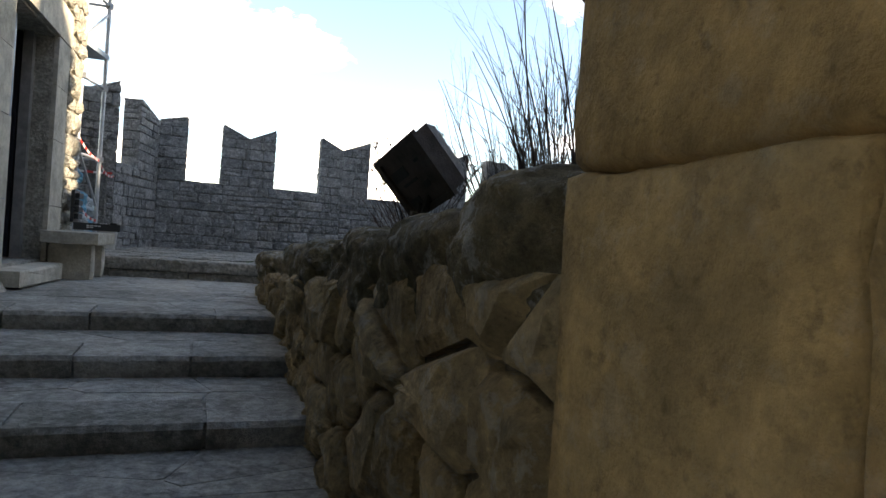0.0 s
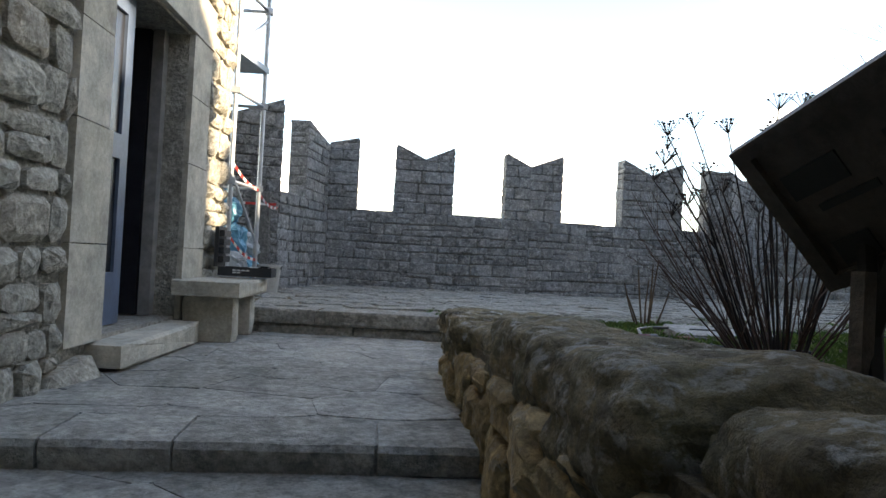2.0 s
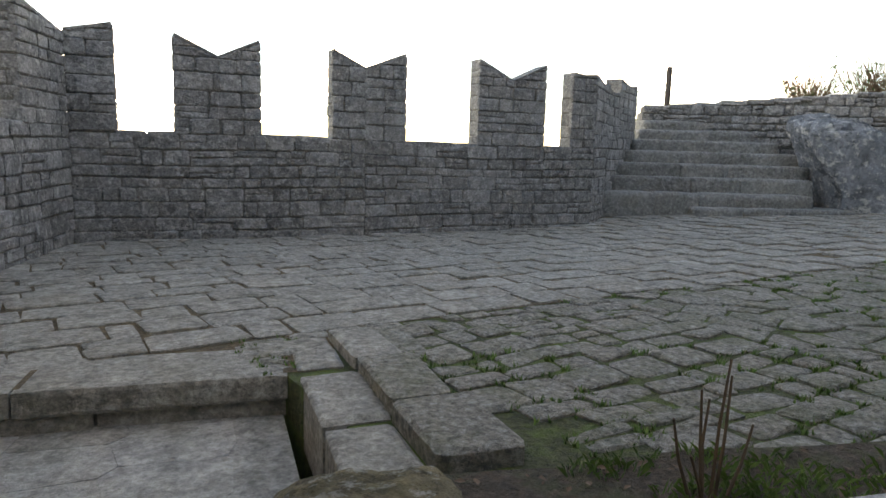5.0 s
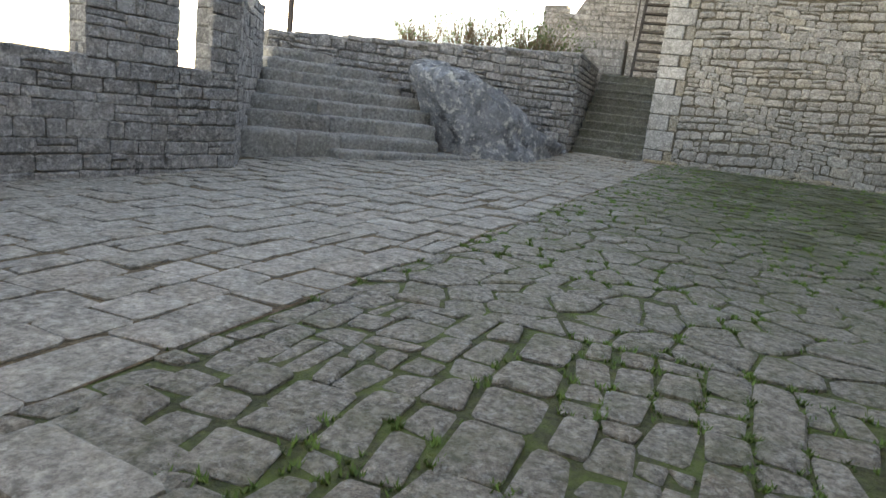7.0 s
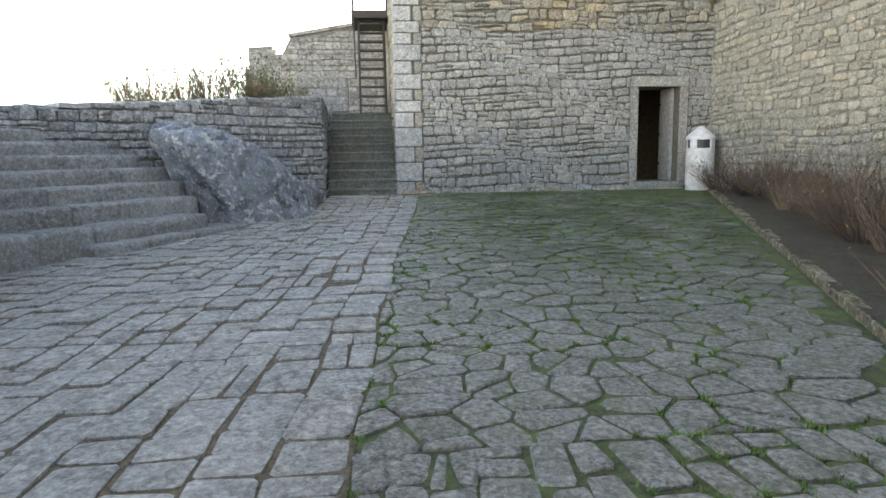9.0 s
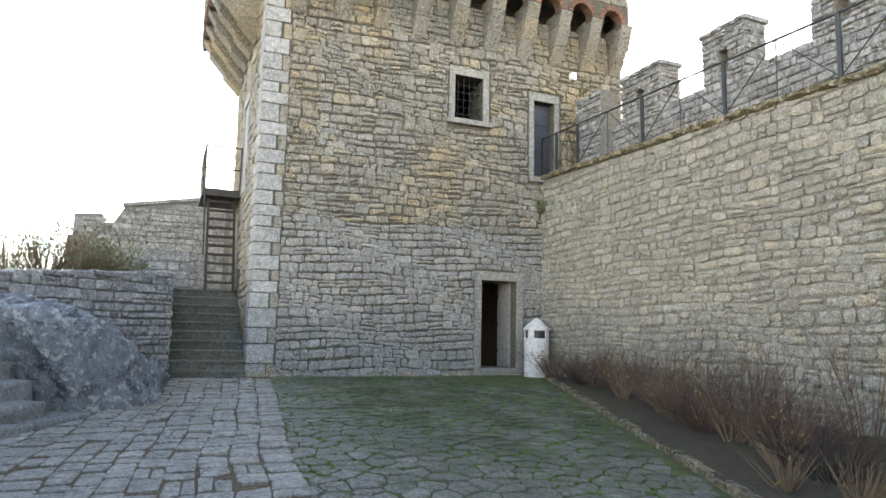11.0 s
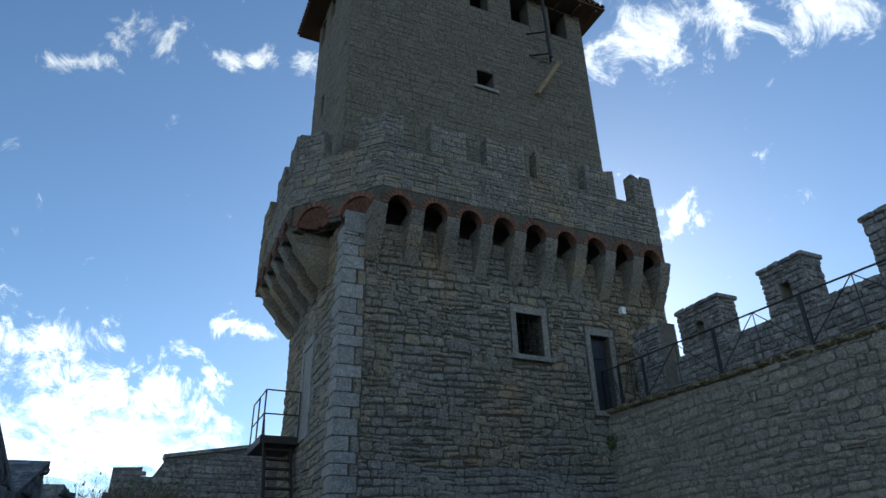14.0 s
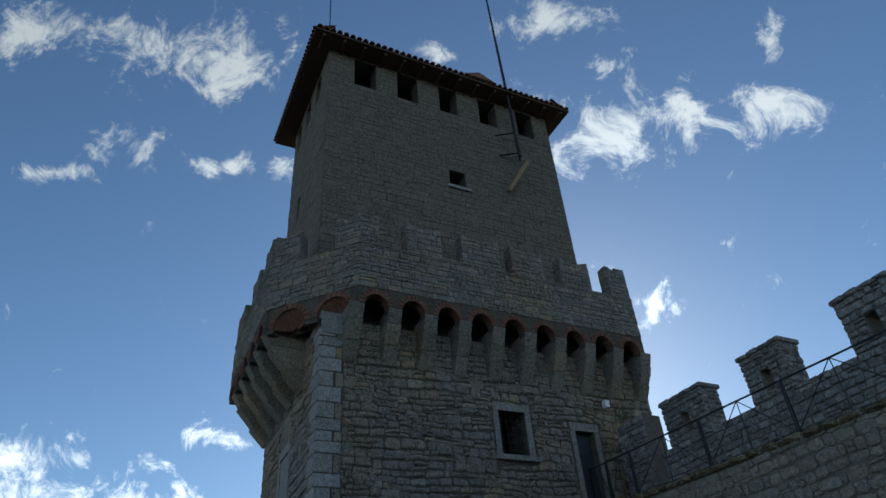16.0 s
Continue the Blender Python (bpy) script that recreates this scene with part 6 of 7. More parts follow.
for z0, z1 in ((0.95, 0.55), (2.2, 3.0), (3.2, 4.4)):
    b = Build()
    b.tube([(*poles[0], z0 + 0.3), (*poles[1], z1)], 0.014, 8)
    under(scaf, "brace", b, M_GALV)
for z in (1.15, 2.05, 3.1, 3.6):
    for p in (0, 1):
        b = Build()
        b.box(poles[p][0] - 0.04, poles[p][0] + 0.045, poles[p][1] - 0.04, poles[p][1] + 0.04, z - 0.03, z + 0.035)
        under(scaf, "clamp", b, M_GALV)
b = Build()
b.prism([(1.62, 9.78), (1.92, 10.47), (0.98, 10.72), (0.68, 10.08)], FLAT, 2.42, 2.48)
under(scaf, "deck", b, plain("deck_board", (0.30, 0.37, 0.42), 0.6))
# red and white tape
for p, q, sag in (((1.60, 9.78, 1.33), (1.88, 10.43, 1.12), 0.05), ((1.88, 10.43, 1.1), (2.12, 11.3, 1.0), 0.06), ((0.9, 10.6, 1.05), (2.1, 11.3, 1.04), 0.03), ((1.60, 9.78, 0.62), (1.88, 10.43, 0.36), 0.06)):
    tp = thing("barrier_tape", p, "red and white striped barrier tape tied to the scaffold", "tape", "barrier tapes")
    p, q = Vector(p), Vector(q)
    n = 10
    for i in range(n):
        a, c = p.lerp(q, i / n), p.lerp(q, (i + 1) / n)
        a.z -= sag * 4 * (i / n) * (1 - i / n)
        c.z -= sag * 4 * ((i + 1) / n) * (1 - (i + 1) / n)
        b = Build()
        o = Vector((0.004, -0.006, 0.03))
        e = Vector((0.003, -0.002, 0))
        b.add([a, c, c + o, a + o, a + e, c + e, c + o + e, a + o + e], [(0, 1, 2, 3), (7, 6, 5, 4), (0, 4, 5, 1), (3, 2, 6, 7)])
        under(tp, "stripe", b, M_RED if i % 2 else M_WHITE)
for i, (x, y, z, s, mt) in enumerate(((1.6, 10.5, 0.0, 0.5, M_GREYBAG), (1.35, 10.75, 0.0, 0.55, M_BLUE), (1.7, 10.85, 0.0, 0.45, M_BLUE), (1.55, 10.7, 0.36, 0.46, M_BLUE), (1.35, 10.85, 0.42, 0.4, M_BLUE), (1.5, 10.75, 0.7, 0.42, M_BLUE), (1.75, 10.95, 0.38, 0.34, M_GREYBAG), (1.4, 10.95, 0.95, 0.3, M_BLUE))):
    b = Build()
    boulder(b, Matrix.Translation((x, y, z)), s, s * 0.85, s * 0.9, i * 5.3, 0.3, 9, 2.4, 0.12)
    bag = tagged(part("rubbish_bag", b, mt), "crumpled plastic sack of building waste" if mt is M_GREYBAG else "crumpled blue plastic rubbish sack in a heap", "bag", "waste bags")
b = Build()
b.lathe([(0.115, 0.0), (0.12, 0.01), (0.15, 0.3), (0.16, 0.3), (0.16, 0.325), (0.145, 0.325), (0.11, 0.02)], (2.03, 10.75, 0.0), 24)
bucket = tagged(part("bucket", b, plain("mortar_bucket", (0.42, 0.40, 0.36), 0.5), smooth=False), "grey-white plastic builder's bucket on the paving", "bucket")
b = Build()
b.tube([(2.03 + 0.155 * math.cos(t), 10.75 + 0.1 * math.sin(t) - 0.1, 0.31 - 0.06 * math.sin(t)) for t in [math.pi * k / 8 for k in range(9)]], 0.005, 5)
part("handle", b, M_IRON, bucket)

# ---- litter bin ----
M_BIN = plain("stained_white_concrete", (0.50, 0.49, 0.46), 0.85, 0, 0.3, 7, 0.3)
bx, by, bz = 18.55, 0.72, court_z(18.55)
lb = thing("litter_bin", (bx, by, bz), "white concrete litter bin with conical hood and slot", "litter bin")
b = Build()
b.lathe([(0.315, 0.0), (0.315, 0.1), (0.333, 0.12), (0.333, 0.98), (0.315, 1.0), (0.292, 1.0)], (bx, by, bz), 28)
under(lb, "body", b, M_BIN)
b = Build()
b.lathe([(0.286, 0.99), (0.286, 1.2)], (bx, by, bz), 28)
under(lb, "liner", b, M_BLACK)
for k in range(4):
    a0 = radians(122 + 90 * k)
    b = Build()
    n = 5
    pts = []
    for i in range(n + 1):
        t = a0 + radians(30) * i / n - radians(15)
        for r in (0.292, 0.333):
            for z in (0.985, 1.205):
                pts.append((bx + r * math.cos(t), by + r * math.sin(t), bz + z))
    f = []
    for i in range(n):
        o = 4 * i
        f += [(o + 2, o + 6, o + 7, o + 3), (o, o + 1, o + 5, o + 4), (o, o + 4, o + 6, o + 2), (o + 1, o + 3, o + 7, o + 5)]
    f += [(0, 2, 3, 1), (4 * n, 4 * n + 1, 4 * n + 3, 4 * n + 2)]
    b.add(pts, f)
    under(lb, "upright", b, M_BIN)
b = Build()
b.lathe([(0.292, 1.2), (0.35, 1.2), (0.345, 1.26), (0.07, 1.5), (0.02, 1.52)], (bx, by, bz), 28)
under(lb, "hood", b, M_BIN)


# ---- plants ----
def twig(b, p, d, length, r, rng, bend=0.5, forks=2, sides=4, level=0):
    """A thin bare branch with forks."""
    pts, rad = [Vector(p)], [r]
    d = Vector(d).normalized()
    n = 4
    for i in range(n):
        d = (d + Vector((rng.uniform(-1, 1), rng.uniform(-1, 1), rng.uniform(-0.6, 0.8))) * bend * 0.28).normalized()
        pts.append(pts[-1] + d * length / n)
        rad.append(r * (1 - 0.8 * (i + 1) / n))
    b.tube(pts, rad, sides, False)
    if level < 2:
        for k in range(forks):
            i = rng.randint(1, n - 1)
            dd = (pts[i + 1] - pts[i]).normalized() + Vector((rng.uniform(-1, 1), rng.uniform(-1, 1), rng.uniform(-0.3, 0.7))) * 0.75
            twig(b, pts[i], dd, length * rng.uniform(0.3, 0.55), rad[i] * 0.7, rng, bend, forks, 3, level + 1)
    return pts


def bare_shrub(name, at, height, spread, stems, mat, label, r=0.006, forks=2, group="", lean=(0, 0), leaves=0, leaf_mat=None, leaf=0.03):
    ob = thing(name, at, label, "shrub", group)
    b = Build()
    tips = []
    for i in range(stems):
        a = rng.uniform(0, 6.283)
        rr = spread * math.sqrt(rng.random())
        base = Vector(at) + Vector((0.18 * rr * math.cos(a), 0.18 * rr * math.sin(a), -0.03))
        d = Vector((math.cos(a) * rr + lean[0], math.sin(a) * rr + lean[1], height))
        tips += twig(b, base, d, d.length * rng.uniform(0.65, 1.05), r * rng.uniform(0.7, 1.3), rng, 0.5, forks)[2:]
    o = under(ob, "stem_mass", b, mat)
    o["kind"] = "stuff"
    if leaves:
        b = Build()
        for i in range(leaves):
            p = rng.choice(tips) + Vector((rng.uniform(-1, 1), rng.uniform(-1, 1), rng.uniform(-1, 1))) * leaf * 2.5
            q = Euler((rng.uniform(0, 3), rng.uniform(0, 3), rng.uniform(0, 6))).to_matrix()
            s = leaf * rng.uniform(0.6, 1.3)
            b.add([p + q @ Vector(v) * s for v in ((-1, 0, 0), (0, -0.45, 0.12), (1, 0, 0), (0, 0.45, 0.12))], [(0, 1, 2), (0, 2, 3)])
        o = under(ob, "foliage", b, leaf_mat)
        o["kind"] = "stuff"
    return ob


M_TWIG = plain("brown_twig", (0.115, 0.074, 0.044), 0.85, 0, 0.4, 5)
M_TWIG_RED = plain("red_brown_twig", (0.085, 0.05, 0.038), 0.85, 0, 0.4, 5)
M_TWIG_PALE = plain("pale_dry_stem", (0.19, 0.13, 0.08), 0.85, 0, 0.35, 5)
M_TWIG_DARK = plain("dark_bark", (0.045, 0.035, 0.03), 0.9, 0, 0.3, 5)
M_LEAF = plain("dull_green_leaf", (0.06, 0.10, 0.025), 0.6, 0, 0.5, 3)
M_LEAF_Y = plain("yellow_leaf", (0.32, 0.26, 0.04), 0.6, 0, 0.3, 3)
M_DEAD = plain("dead_leaf", (0.10, 0.06, 0.035), 0.9, 0, 0.5, 8)
# hedge of bare shrubs along the bed, uneven in height and tone
for i in range(15):
    t = i / 14
    x = 17.7 - 9.4 * t
    y = max(south_edge(x) - 0.85 - 0.6 * rng.random() - 0.4 * t, 0.75)
    tall = 0.55 + 0.65 * rng.random() ** 1.3
    bare_shrub("bare_shrub", (x, y, soil_z(x, y)), tall, 0.95, 44 + int(26 * rng.random()), (M_TWIG, M_TWIG_RED, M_TWIG_DARK)[i % 3], "leafless brown shrub in the planting bed", 0.0065, 3, "shrubs in the bed", leaves=(150, 14, 90)[i % 3], leaf_mat=(M_DEAD, M_LEAF_Y, M_DEAD)[i % 3], leaf=0.03)
for i in range(8):
    x = 16.0 - 8.6 * i / 7 + rng.uniform(-0.4, 0.4)
    y = max(0.6, south_edge(x) - 2.0 - 0.8 * rng.random())
    bare_shrub("bare_shrub", (x, y, soil_z(x, y)), 1.1 + 0.6 * rng.random(), 0.5, 16, M_TWIG, "tall leafless brown shrub in the planting bed", 0.008, 3, "shrubs in the bed")
# pale straight-stemmed clumps in front of them
for x, y, h, sp in ((10.3, 2.7, 0.85, 0.65), (11.4, 2.2, 0.8, 0.55), (12.6, 1.75, 0.75, 0.6), (8.2, 4.25, 0.4, 0.4), (9.0, 3.4, 0.6, 0.45), (7.4, 4.35, 0.45, 0.35), (6.6, 4.4, 0.6, 0.4), (14.2, 1.4, 0.7, 0.5)):
    bare_shrub("bare_shrub", (x, y, soil_z(x, y)), h, sp, 34, M_TWIG_PALE, "pale dry-stemmed clump in the planting bed", 0.0075, 1, "shrubs in the bed", leaves=5, leaf_mat=M_LEAF_Y, leaf=0.03)
# weathered shrub with dried flower heads, near the garden wall
FX, FY = 3.42, 4.72
fl_ = bare_shrub("dried_flower_shrub", (FX, FY, soil_z(FX, FY)), 0.58, 0.5, 40, M_TWIG_RED, "bare shrub with dried flower heads behind the garden wall", 0.0045, 3, lean=(-0.06, 0.02))
for i in range(26):
    across = rng.uniform(-0.45, 0.36)
    top = Vector((FX + across * 0.75 - 0.05, FY - across * 0.6 + rng.uniform(-0.1, 0.1), rng.uniform(0.72, 1.12) - 0.2 * abs(across)))
    b = Build()
    foot = Vector((FX + across * 0.15, FY - across * 0.12, soil_z(FX, FY) - 0.01))
    knee = foot.lerp(top, 0.55) + Vector((0.03 * math.sin(i), 0.02, 0.05))
    neck = top - Vector((0, 0, 0.045))
    b.tube([foot, knee, neck], [0.0042, 0.003, 0.002], 5, False)
    for k in range(rng.randint(10, 18)):
        a = rng.uniform(0, 6.283)
        rr = 0.045 * math.sqrt(rng.random())
        e = top + Vector((rr * math.cos(a), rr * math.sin(a), rng.uniform(-0.01, 0.006)))
        b.tube([neck, e], [0.0015, 0.001], 3, False)
        sz = rng.uniform(0.004, 0.008)
        b.add([e + Vector(v) * sz for v in ((-1, 0, 0), (1, 0, 0), (0, -1, 0), (0, 1, 0), (0, 0, 0.6), (0, 0, -0.6))], [(0, 2, 4), (2, 1, 4), (1, 3, 4), (3, 0, 4), (2, 0, 5), (1, 2, 5), (3, 1, 5), (0, 3, 5)])
    for k in range(3):
        q = knee.lerp(neck, 0.2 + 0.25 * k)
        twig(b, q, (rng.uniform(-1, 1), rng.uniform(-1, 1), 0.9), rng.uniform(0.06, 0.14), 0.0018, rng, 0.6, 1, 3, 1)
    under(fl_, "flower_head", b, M_TWIG_DARK)
bare_shrub("bare_shrub", (3.7, 4.0, soil_z(3.7, 4.0)), 1.1, 0.45, 26, M_TWIG_DARK, "tall bare dark shrub behind the garden wall", 0.006, 3, "garden shrubs")
bare_shrub("bare_shrub", (3.5, 3.9, soil_z(3.5, 3.9)), 1.0, 0.5, 40, M_TWIG_DARK, "tall bare dark shrub behind the garden wall", 0.006, 2, "garden shrubs")
bare_shrub("bare_shrub", (3.0, 2.9, soil_z(3.0, 2.9)), 1.05, 0.5, 34, M_TWIG_DARK, "tall bare dark shrub behind the garden wall", 0.006, 2, "garden shrubs")
bare_shrub("bare_shrub", (3.3, 3.3, soil_z(3.3, 3.3)), 1.15, 0.6, 34, M_TWIG_DARK, "tall bare dark shrub behind the garden wall", 0.006, 3, "garden shrubs")
# bare tree near the pier
tr = thing("tree", (3.6, 2.6, soil_z(3.6, 2.6)), "small leafless tree with dark knotty branches", "tree")
b = Build()
b.tube([(3.6, 2.6, 0.2), (3.55, 2.62, 0.7), (3.45, 2.7, 1.2)], [0.07, 0.055, 0.045], 8, False)
under(tr, "trunk", b, M_TWIG_DARK)
b = Build()
for i in range(9):
    a = 0.7 * i
    twig(b, (3.52 - 0.008 * i, 2.64, 0.75 + 0.05 * i), (math.cos(a) * 0.8 - 0.25, math.sin(a) * 0.8 + 0.2, 0.9), rng.uniform(0.8, 1.3), 0.022, rng, 0.8, 4, 5)
under(tr, "crown", b, M_TWIG_DARK)
# cut-back stems beside the slab
st_ = thing("cut_stems", (4.02, 6.32, soil_z(4.02, 6.32)), "cut-back brown plant stems standing in weeds", "plant")
b = Build()
for dx, dy, h in ((-0.12, 0.05, 0.28), (-0.05, 0.02, 0.36), (0.02, -0.02, 0.40), (0.09, 0.03, 0.42), (0.05, 0.06, 0.3), (0.13, -0.03, 0.24), (-0.16, -0.04, 0.22)):
    z = soil_z(4.02, 6.32) - 0.02
    b = Build()
    b.tube([(4.02 + dx * 0.3, 6.32 + dy * 0.5, z), (4.02 + dx * 0.7, 6.32 + dy, z + h * 0.55), (4.02 + dx, 6.32 + dy, z + h)], [0.006, 0.005, 0.0035], 6)
    under(st_, "stem", b, M_TWIG)
# grass and weeds of the garden, fallen leaves
b = Build()
for i in range(11000):
    x = 2.6 + 5.0 * rng.random() ** 1.3
    y = 3.0 + (south_edge(x) - 3.03) * rng.random() ** 0.7
    if x < right_x(y) + 0.5 or noise.noise((x * 1.1, y * 1.1, 8)) + 0.35 * noise.noise((x * 4, y * 4, 2)) < -0.06 or (x - 4.1) ** 2 + (y - 5.85) ** 2 < 0.1:
        continue
    z = soil_z(x, y) - 0.01
    for k in range(3):
        a = rng.uniform(0, 6.28)
        l = rng.uniform(0.02, 0.06)
        dx, dy = math.cos(a), math.sin(a)
        x2, y2 = x + rng.uniform(-0.02, 0.02), y + rng.uniform(-0.02, 0.02)
        b.add([(x2 - dy * 0.003, y2 + dx * 0.003, z), (x2 + dy * 0.003, y2 - dx * 0.003, z), (x2 + dx * l * 0.35, y2 + dy * l * 0.35, z + l * 0.7), (x2 + dx * l * 0.8, y2 + dy * l * 0.8, z + l * 0.9)], [(0, 1, 2), (1, 3, 2)])
tagged(part("garden_grass", b, M_GRASS), "green weedy grass on the garden soil", "grass", kind="stuff")
b = Build()
for i in range(3800):
    x = 2.7 + 12.0 * rng.random() ** 1.6
    y = 1.0 + (south_edge(x) - 1.05) * rng.random()
    if x < right_x(y) + 0.5:
        continue
    p = Vector((x, y, soil_z(x, y) + 0.012))
    q = Euler((rng.uniform(-0.5, 0.5), rng.uniform(-0.5, 0.5), rng.uniform(0, 6))).to_matrix()
    s = rng.uniform(0.01, 0.022)
    b.add([p + q @ Vector(v) * s for v in ((-1, 0, 0), (0, -0.6, 0.15), (1, 0, 0), (0, 0.6, 0.15))], [(0, 1, 2), (0, 2, 3)])
tagged(part("fallen_leaves", b, M_DEAD), "dry brown fallen leaves on the beds", "leaves", kind="stuff")

# ---- manhole slab, hose and connectors ----
M_SLAB = stone("concrete_slab", (0.27, 0.265, 0.25), (0.31, 0.305, 0.29), (0.35, 0.345, 0.33), lichen=0.15, black=0.3, bump=0.3)
b = Build()
sl = [(3.83, 5.74), (4.34, 5.55), (4.55, 6.02), (4.05, 6.2)]
b.pillow(sl, Matrix.Translation((0, 0, 0.175)), 0.12, 0.01, 0.01, rng, 0.0)
slab = tagged(part("manhole_cover", b, M_SLAB), "grey concrete inspection cover lying in the garden", "manhole cover")
for p, q in (((4.0, 5.9), (4.2, 5.85)), ((4.25, 6.05), (4.36, 6.0))):
    b = Build()
    b.tube([(*p, 0.188), (*q, 0.188)], 0.005, 5)
    part("slot", b, M_BLACK, slab)
M_DULLRED = plain("dull_red_plastic", (0.15, 0.03, 0.025), 0.5)
hs_ = thing("hose", (3.9, 5.7, 0.2), "black rubber irrigation hose looped on the soil", "hose")
b = Build()
cen, n = Vector((4.5, 5.75, 0)), 22
pts = []
for x, y in ((5.3, 5.6), (4.9, 5.82), (4.55, 5.98), (4.28, 6.05), (4.0, 6.06), (3.82, 5.99), (3.71, 5.89), (3.62, 5.79), (3.56, 5.69), (3.51, 5.6), (3.48, 5.52), (3.47, 5.39), (3.49, 5.27), (3.56, 5.1), (3.75, 4.9)):
    pts.append((x, y, soil_z(x, y) + 0.03))
b.tube(pts, 0.0075, 8)
under(hs_, "tube", b, plain("hose_rubber", (0.012, 0.012, 0.013), 0.5))
for x, y, a in ((3.38, 5.44, 0.3), (3.66, 5.54, -0.3)):
    cpl = thing("hose_coupling", (x, y, soil_z(x, y)), "red and black ribbed plastic hose coupling", "coupling", "hose couplings")
    d = Vector((math.cos(a), math.sin(a), 0))
    z = soil_z(x, y) + 0.022
    b = Build()
    q = Vector((x, y, z))
    b.tube([q + d * (0.006 * k) for k in range(13)], [0.016 if k % 2 else 0.019 for k in range(13)], 10)
    under(cpl, "cap", b, M_DULLRED)
    b = Build()
    p = Vector((x, y, z)) + d * 0.071
    b.tube([p, p + d * 0.05, p + d * 0.08 + Vector((0, 0, -0.015))], [0.017, 0.019, 0.011], 10)
    under(cpl, "body", b, M_BLACK)

# ---- garden floodlight ----
fa, fb = Vector((0, -0.416, 0.138)).normalized(), Vector((0.3, -0.04, -0.33)).normalized()
fc = fb.cross(fa).normalized()
if fc.x > 0:
    fc = -fc
FLM = Matrix.Identity(4)
for i in range(3):
    FLM[i][0], FLM[i][1], FLM[i][2] = fa[i] * 0.95, fc[i], fb[i] * 0.86
FLM.translation = Vector((2.872, 3.96, 0.662)) - fc * 0.12
fld = thing("floodlight", (2.88, 3.98, soil_z(2.88, 3.98)), "old dark metal garden floodlight tilted on its bracket", "floodlight")
M_LAMPCASE = plain("rusty_brown_case", (0.09, 0.075, 0.066), 0.6, 0.2, 0.5, 10, 0.3)
b = Build()
front = [(-0.2, -0.2), (0.2, -0.2), (0.2, 0.2), (-0.2, 0.2)]
back = [(-0.15, -0.15), (0.15, -0.15), (0.15, 0.15), (-0.15, 0.15)]
b.add([FLM @ Vector((x, 0.10, z)) for x, z in front] + [FLM @ Vector((x, 0.0, z)) for x, z in front] + [FLM @ Vector((x, -0.08, z)) for x, z in back],
      [(0, 1, 2, 3), (0, 4, 5, 1), (1, 5, 6, 2), (2, 6, 7, 3), (3, 7, 4, 0), (4, 8, 9, 5), (5, 9, 10, 6), (6, 10, 11, 7), (7, 11, 8, 4), (11, 10, 9, 8)])
under(fld, "housing", b, M_LAMPCASE)
b = Build()
b.box(-0.22, 0.22, 0.1, 0.125, 0.18, 0.22, FLM)
b.box(-0.22, 0.22, 0.1, 0.125, -0.22, -0.18, FLM)
b.box(-0.22, -0.18, 0.1, 0.125, -0.18, 0.18, FLM)
b.box(0.18, 0.22, 0.1, 0.125, -0.18, 0.18, FLM)
under(fld, "rim", b, M_LAMPCASE)
b = Build()
b.box(-0.18, 0.18, 0.1, 0.108, -0.18, 0.18, FLM)
under(fld, "front_plate", b, M_LAMPCASE)
for x0, x1, z0, z1 in ((-0.16, -0.02, -0.1, -0.03), (-0.12, 0.02, 0.0, 0.02), (-0.15, -0.06, 0.1, 0.17), (0.04, 0.09, 0.05, 0.09), (0.08, 0.12, -0.09, -0.07)):
    b = Build()
    b.box(x0, x1, 0.108, 0.112, z0, z1, FLM)
    under(fld, "vent", b, M_BLACK)
for i in range(5):
    b = Build()
    b.box(-0.12, 0.12, -0.11, -0.078, -0.1 + 0.05 * i - 0.006, -0.1 + 0.05 * i + 0.006, FLM)
    under(fld, "fin", b, M_BLACK)
b = Build()
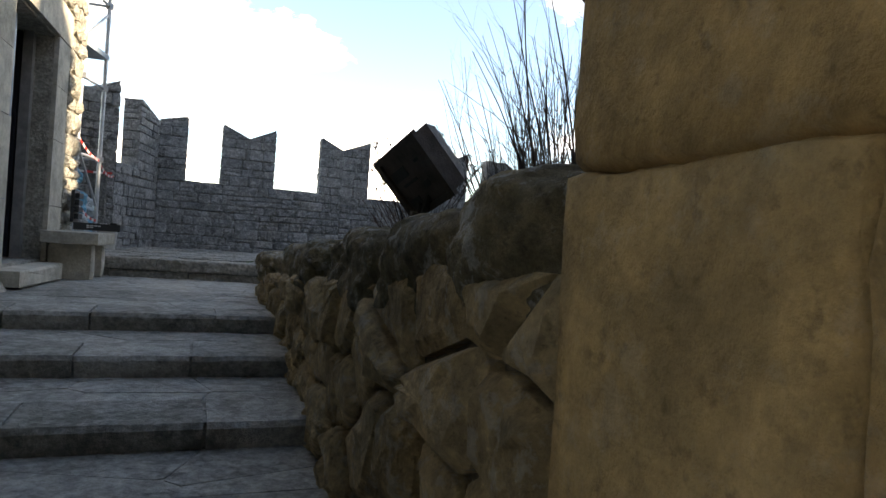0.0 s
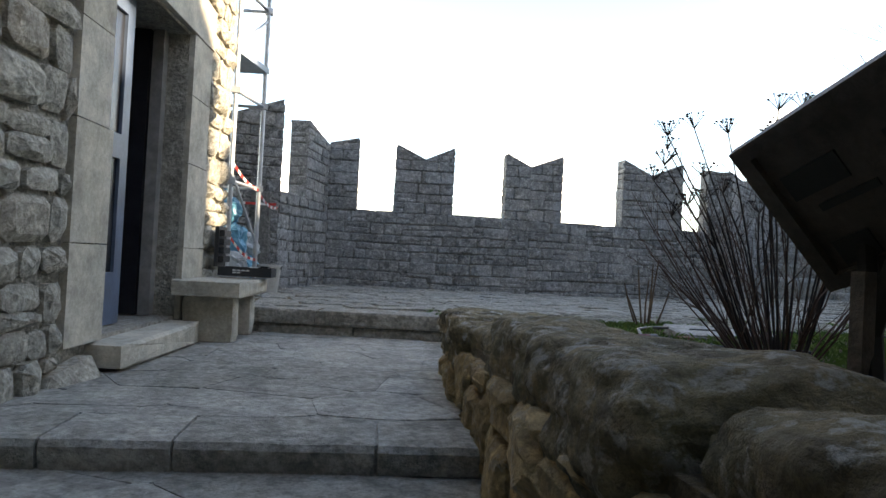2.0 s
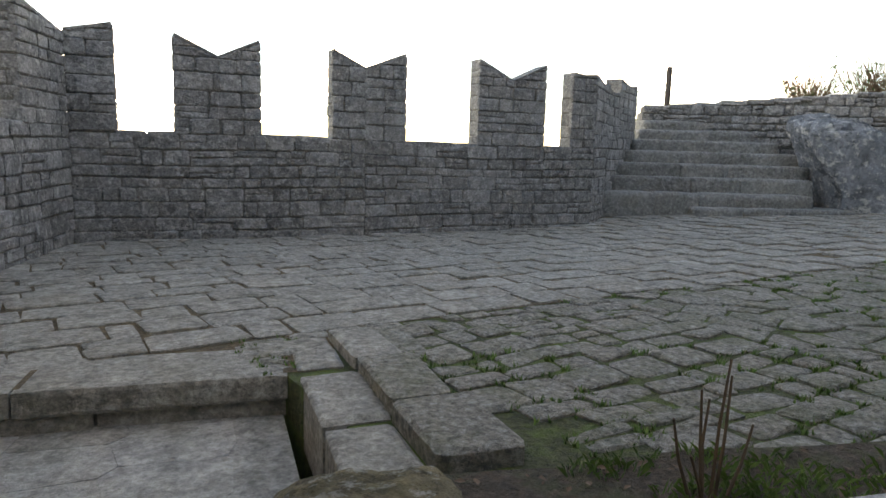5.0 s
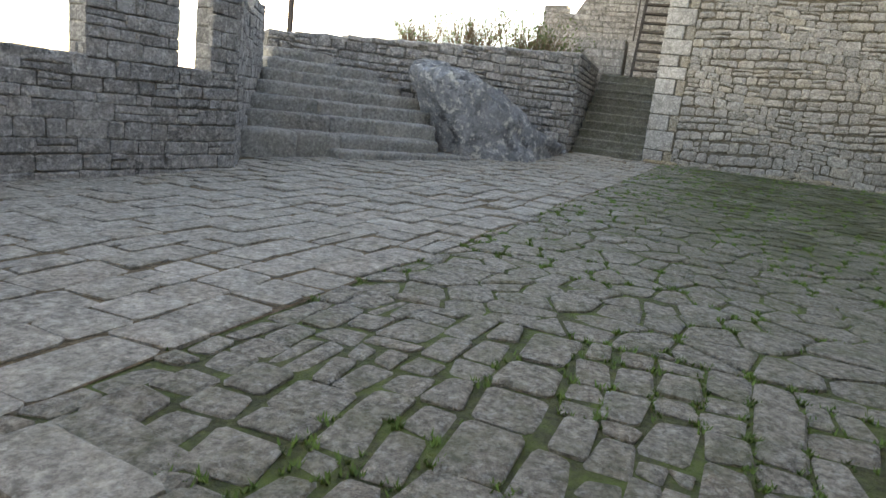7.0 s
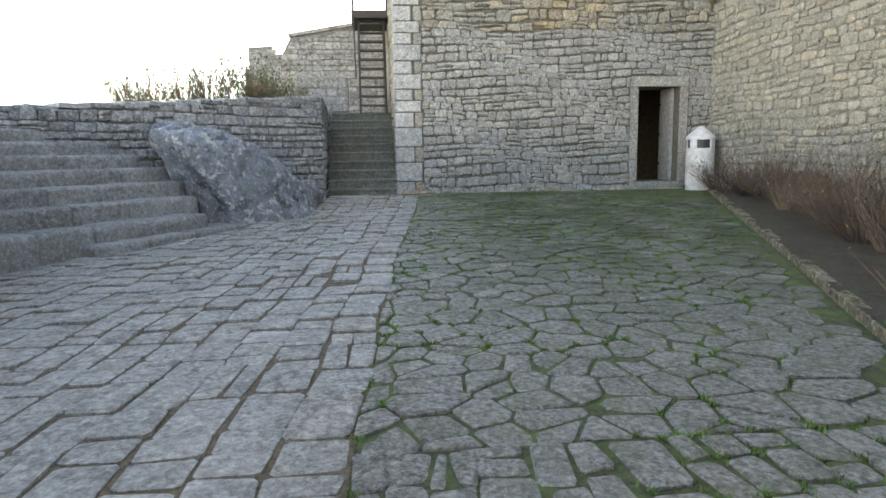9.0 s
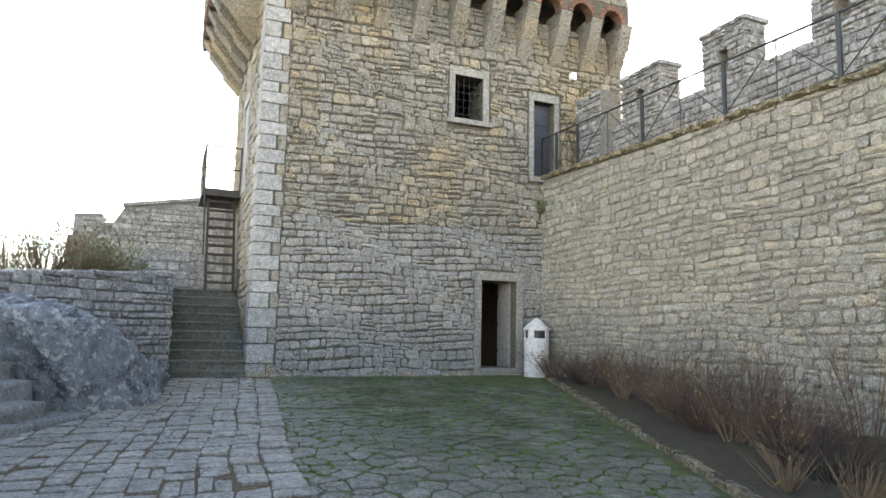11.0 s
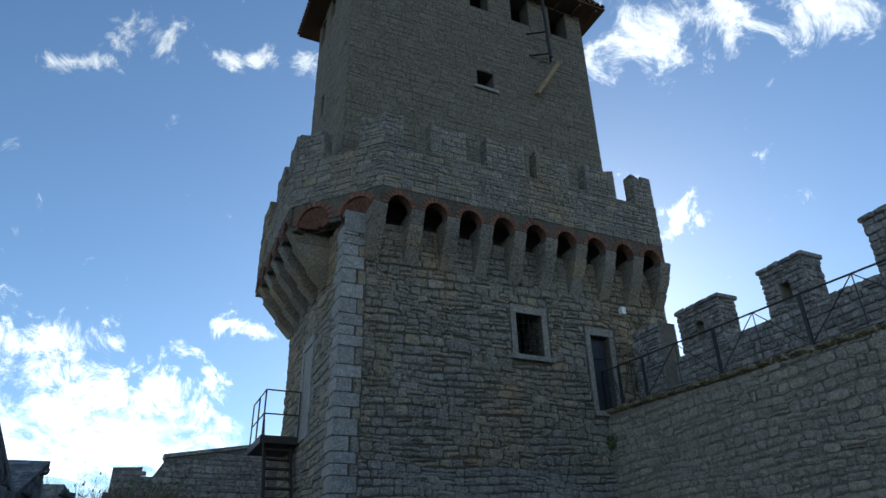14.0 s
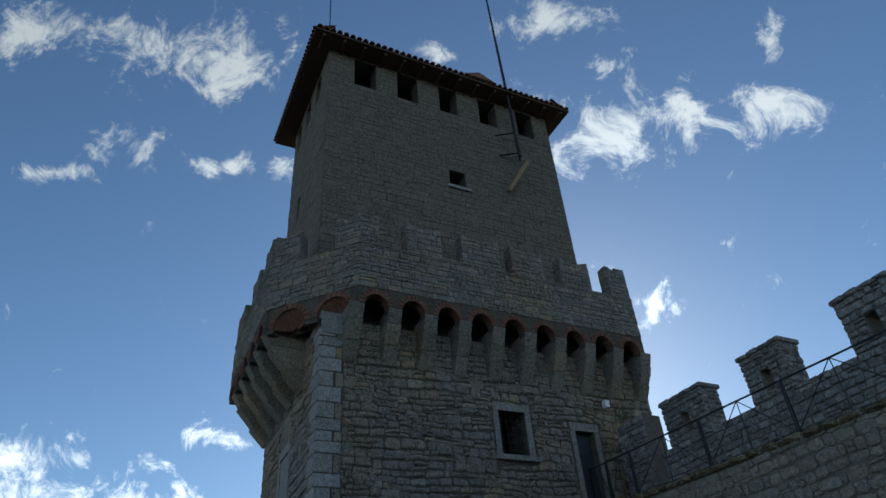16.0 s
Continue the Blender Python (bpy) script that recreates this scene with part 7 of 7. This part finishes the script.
b.tube([FLM @ Vector((-0.1, -0.07, 0)), (2.9, 3.94, soil_z(2.9, 3.94) - 0.02)], 0.02, 6)
b.tube([FLM @ Vector((0.1, -0.07, 0)), (2.9, 4.02, soil_z(2.9, 4.02) - 0.02)], 0.02, 6)
under(fld, "bracket", b, M_IRON)
b = Build()
b.box(2.885, 2.915, 3.965, 3.995, soil_z(2.9, 3.98) - 0.05, 0.5)
under(fld, "post", b, M_LAMPCASE)

# ---- bushes behind the low wall, post on the stairhead ----
for i, (x, y, z, h, gr) in enumerate(((17.6, 11.9, 2.25, 1.15, 90), (19.3, 11.6, 2.3, 1.2, 260), (18.4, 12.6, 2.2, 1.3, 60), (20.6, 11.3, 2.35, 1.25, 420), (16.9, 13.2, 2.1, 1.0, 40), (21.6, 11.0, 2.38, 1.0, 420), (16.2, 12.6, 2.1, 0.75, 90))):
    bare_shrub("bush", (x, y, z), h, 0.85, 60, M_TWIG, "half-bare bush with sparse green leaves behind the wall", 0.009, 3, "bushes behind the wall", leaves=gr, leaf_mat=M_LEAF, leaf=0.05)
pst = Vector((14.2, 14.65, 0.0))
b = Build()
b.box(pst.x - 0.04, pst.x + 0.04, pst.y - 0.04, pst.y + 0.04, 1.7, 2.95)
tagged(part("post", b, M_TWIG_DARK), "dark wooden post at the head of the broad steps", "post")
b = Build()
p0, p1 = Vector((12.5, 14.05, 2.3)), Vector((pst.x, pst.y, 2.45))
b.tube([p0, p0.lerp(p1, 0.5) - Vector((0, 0, 0.05)), p1], 0.008, 5)
tagged(part("wire", b, M_IRON), "thin dark wire strung from wall to post", "wire")
# ferns on the tower joint
bare_shrub("wall_plant", (19.0, 0.3, 4.9), 0.3, 0.25, 24, M_TWIG, "small green plant rooted in the wall joint", 0.004, 1, leaves=160, leaf_mat=M_LEAF, leaf=0.035)
bare_shrub("wall_plant", (18.2, -0.5, 8.15), 0.3, 0.3, 24, M_TWIG, "small dark plant on top of the stair head", 0.004, 1, leaves=100, leaf_mat=M_LEAF, leaf=0.035)
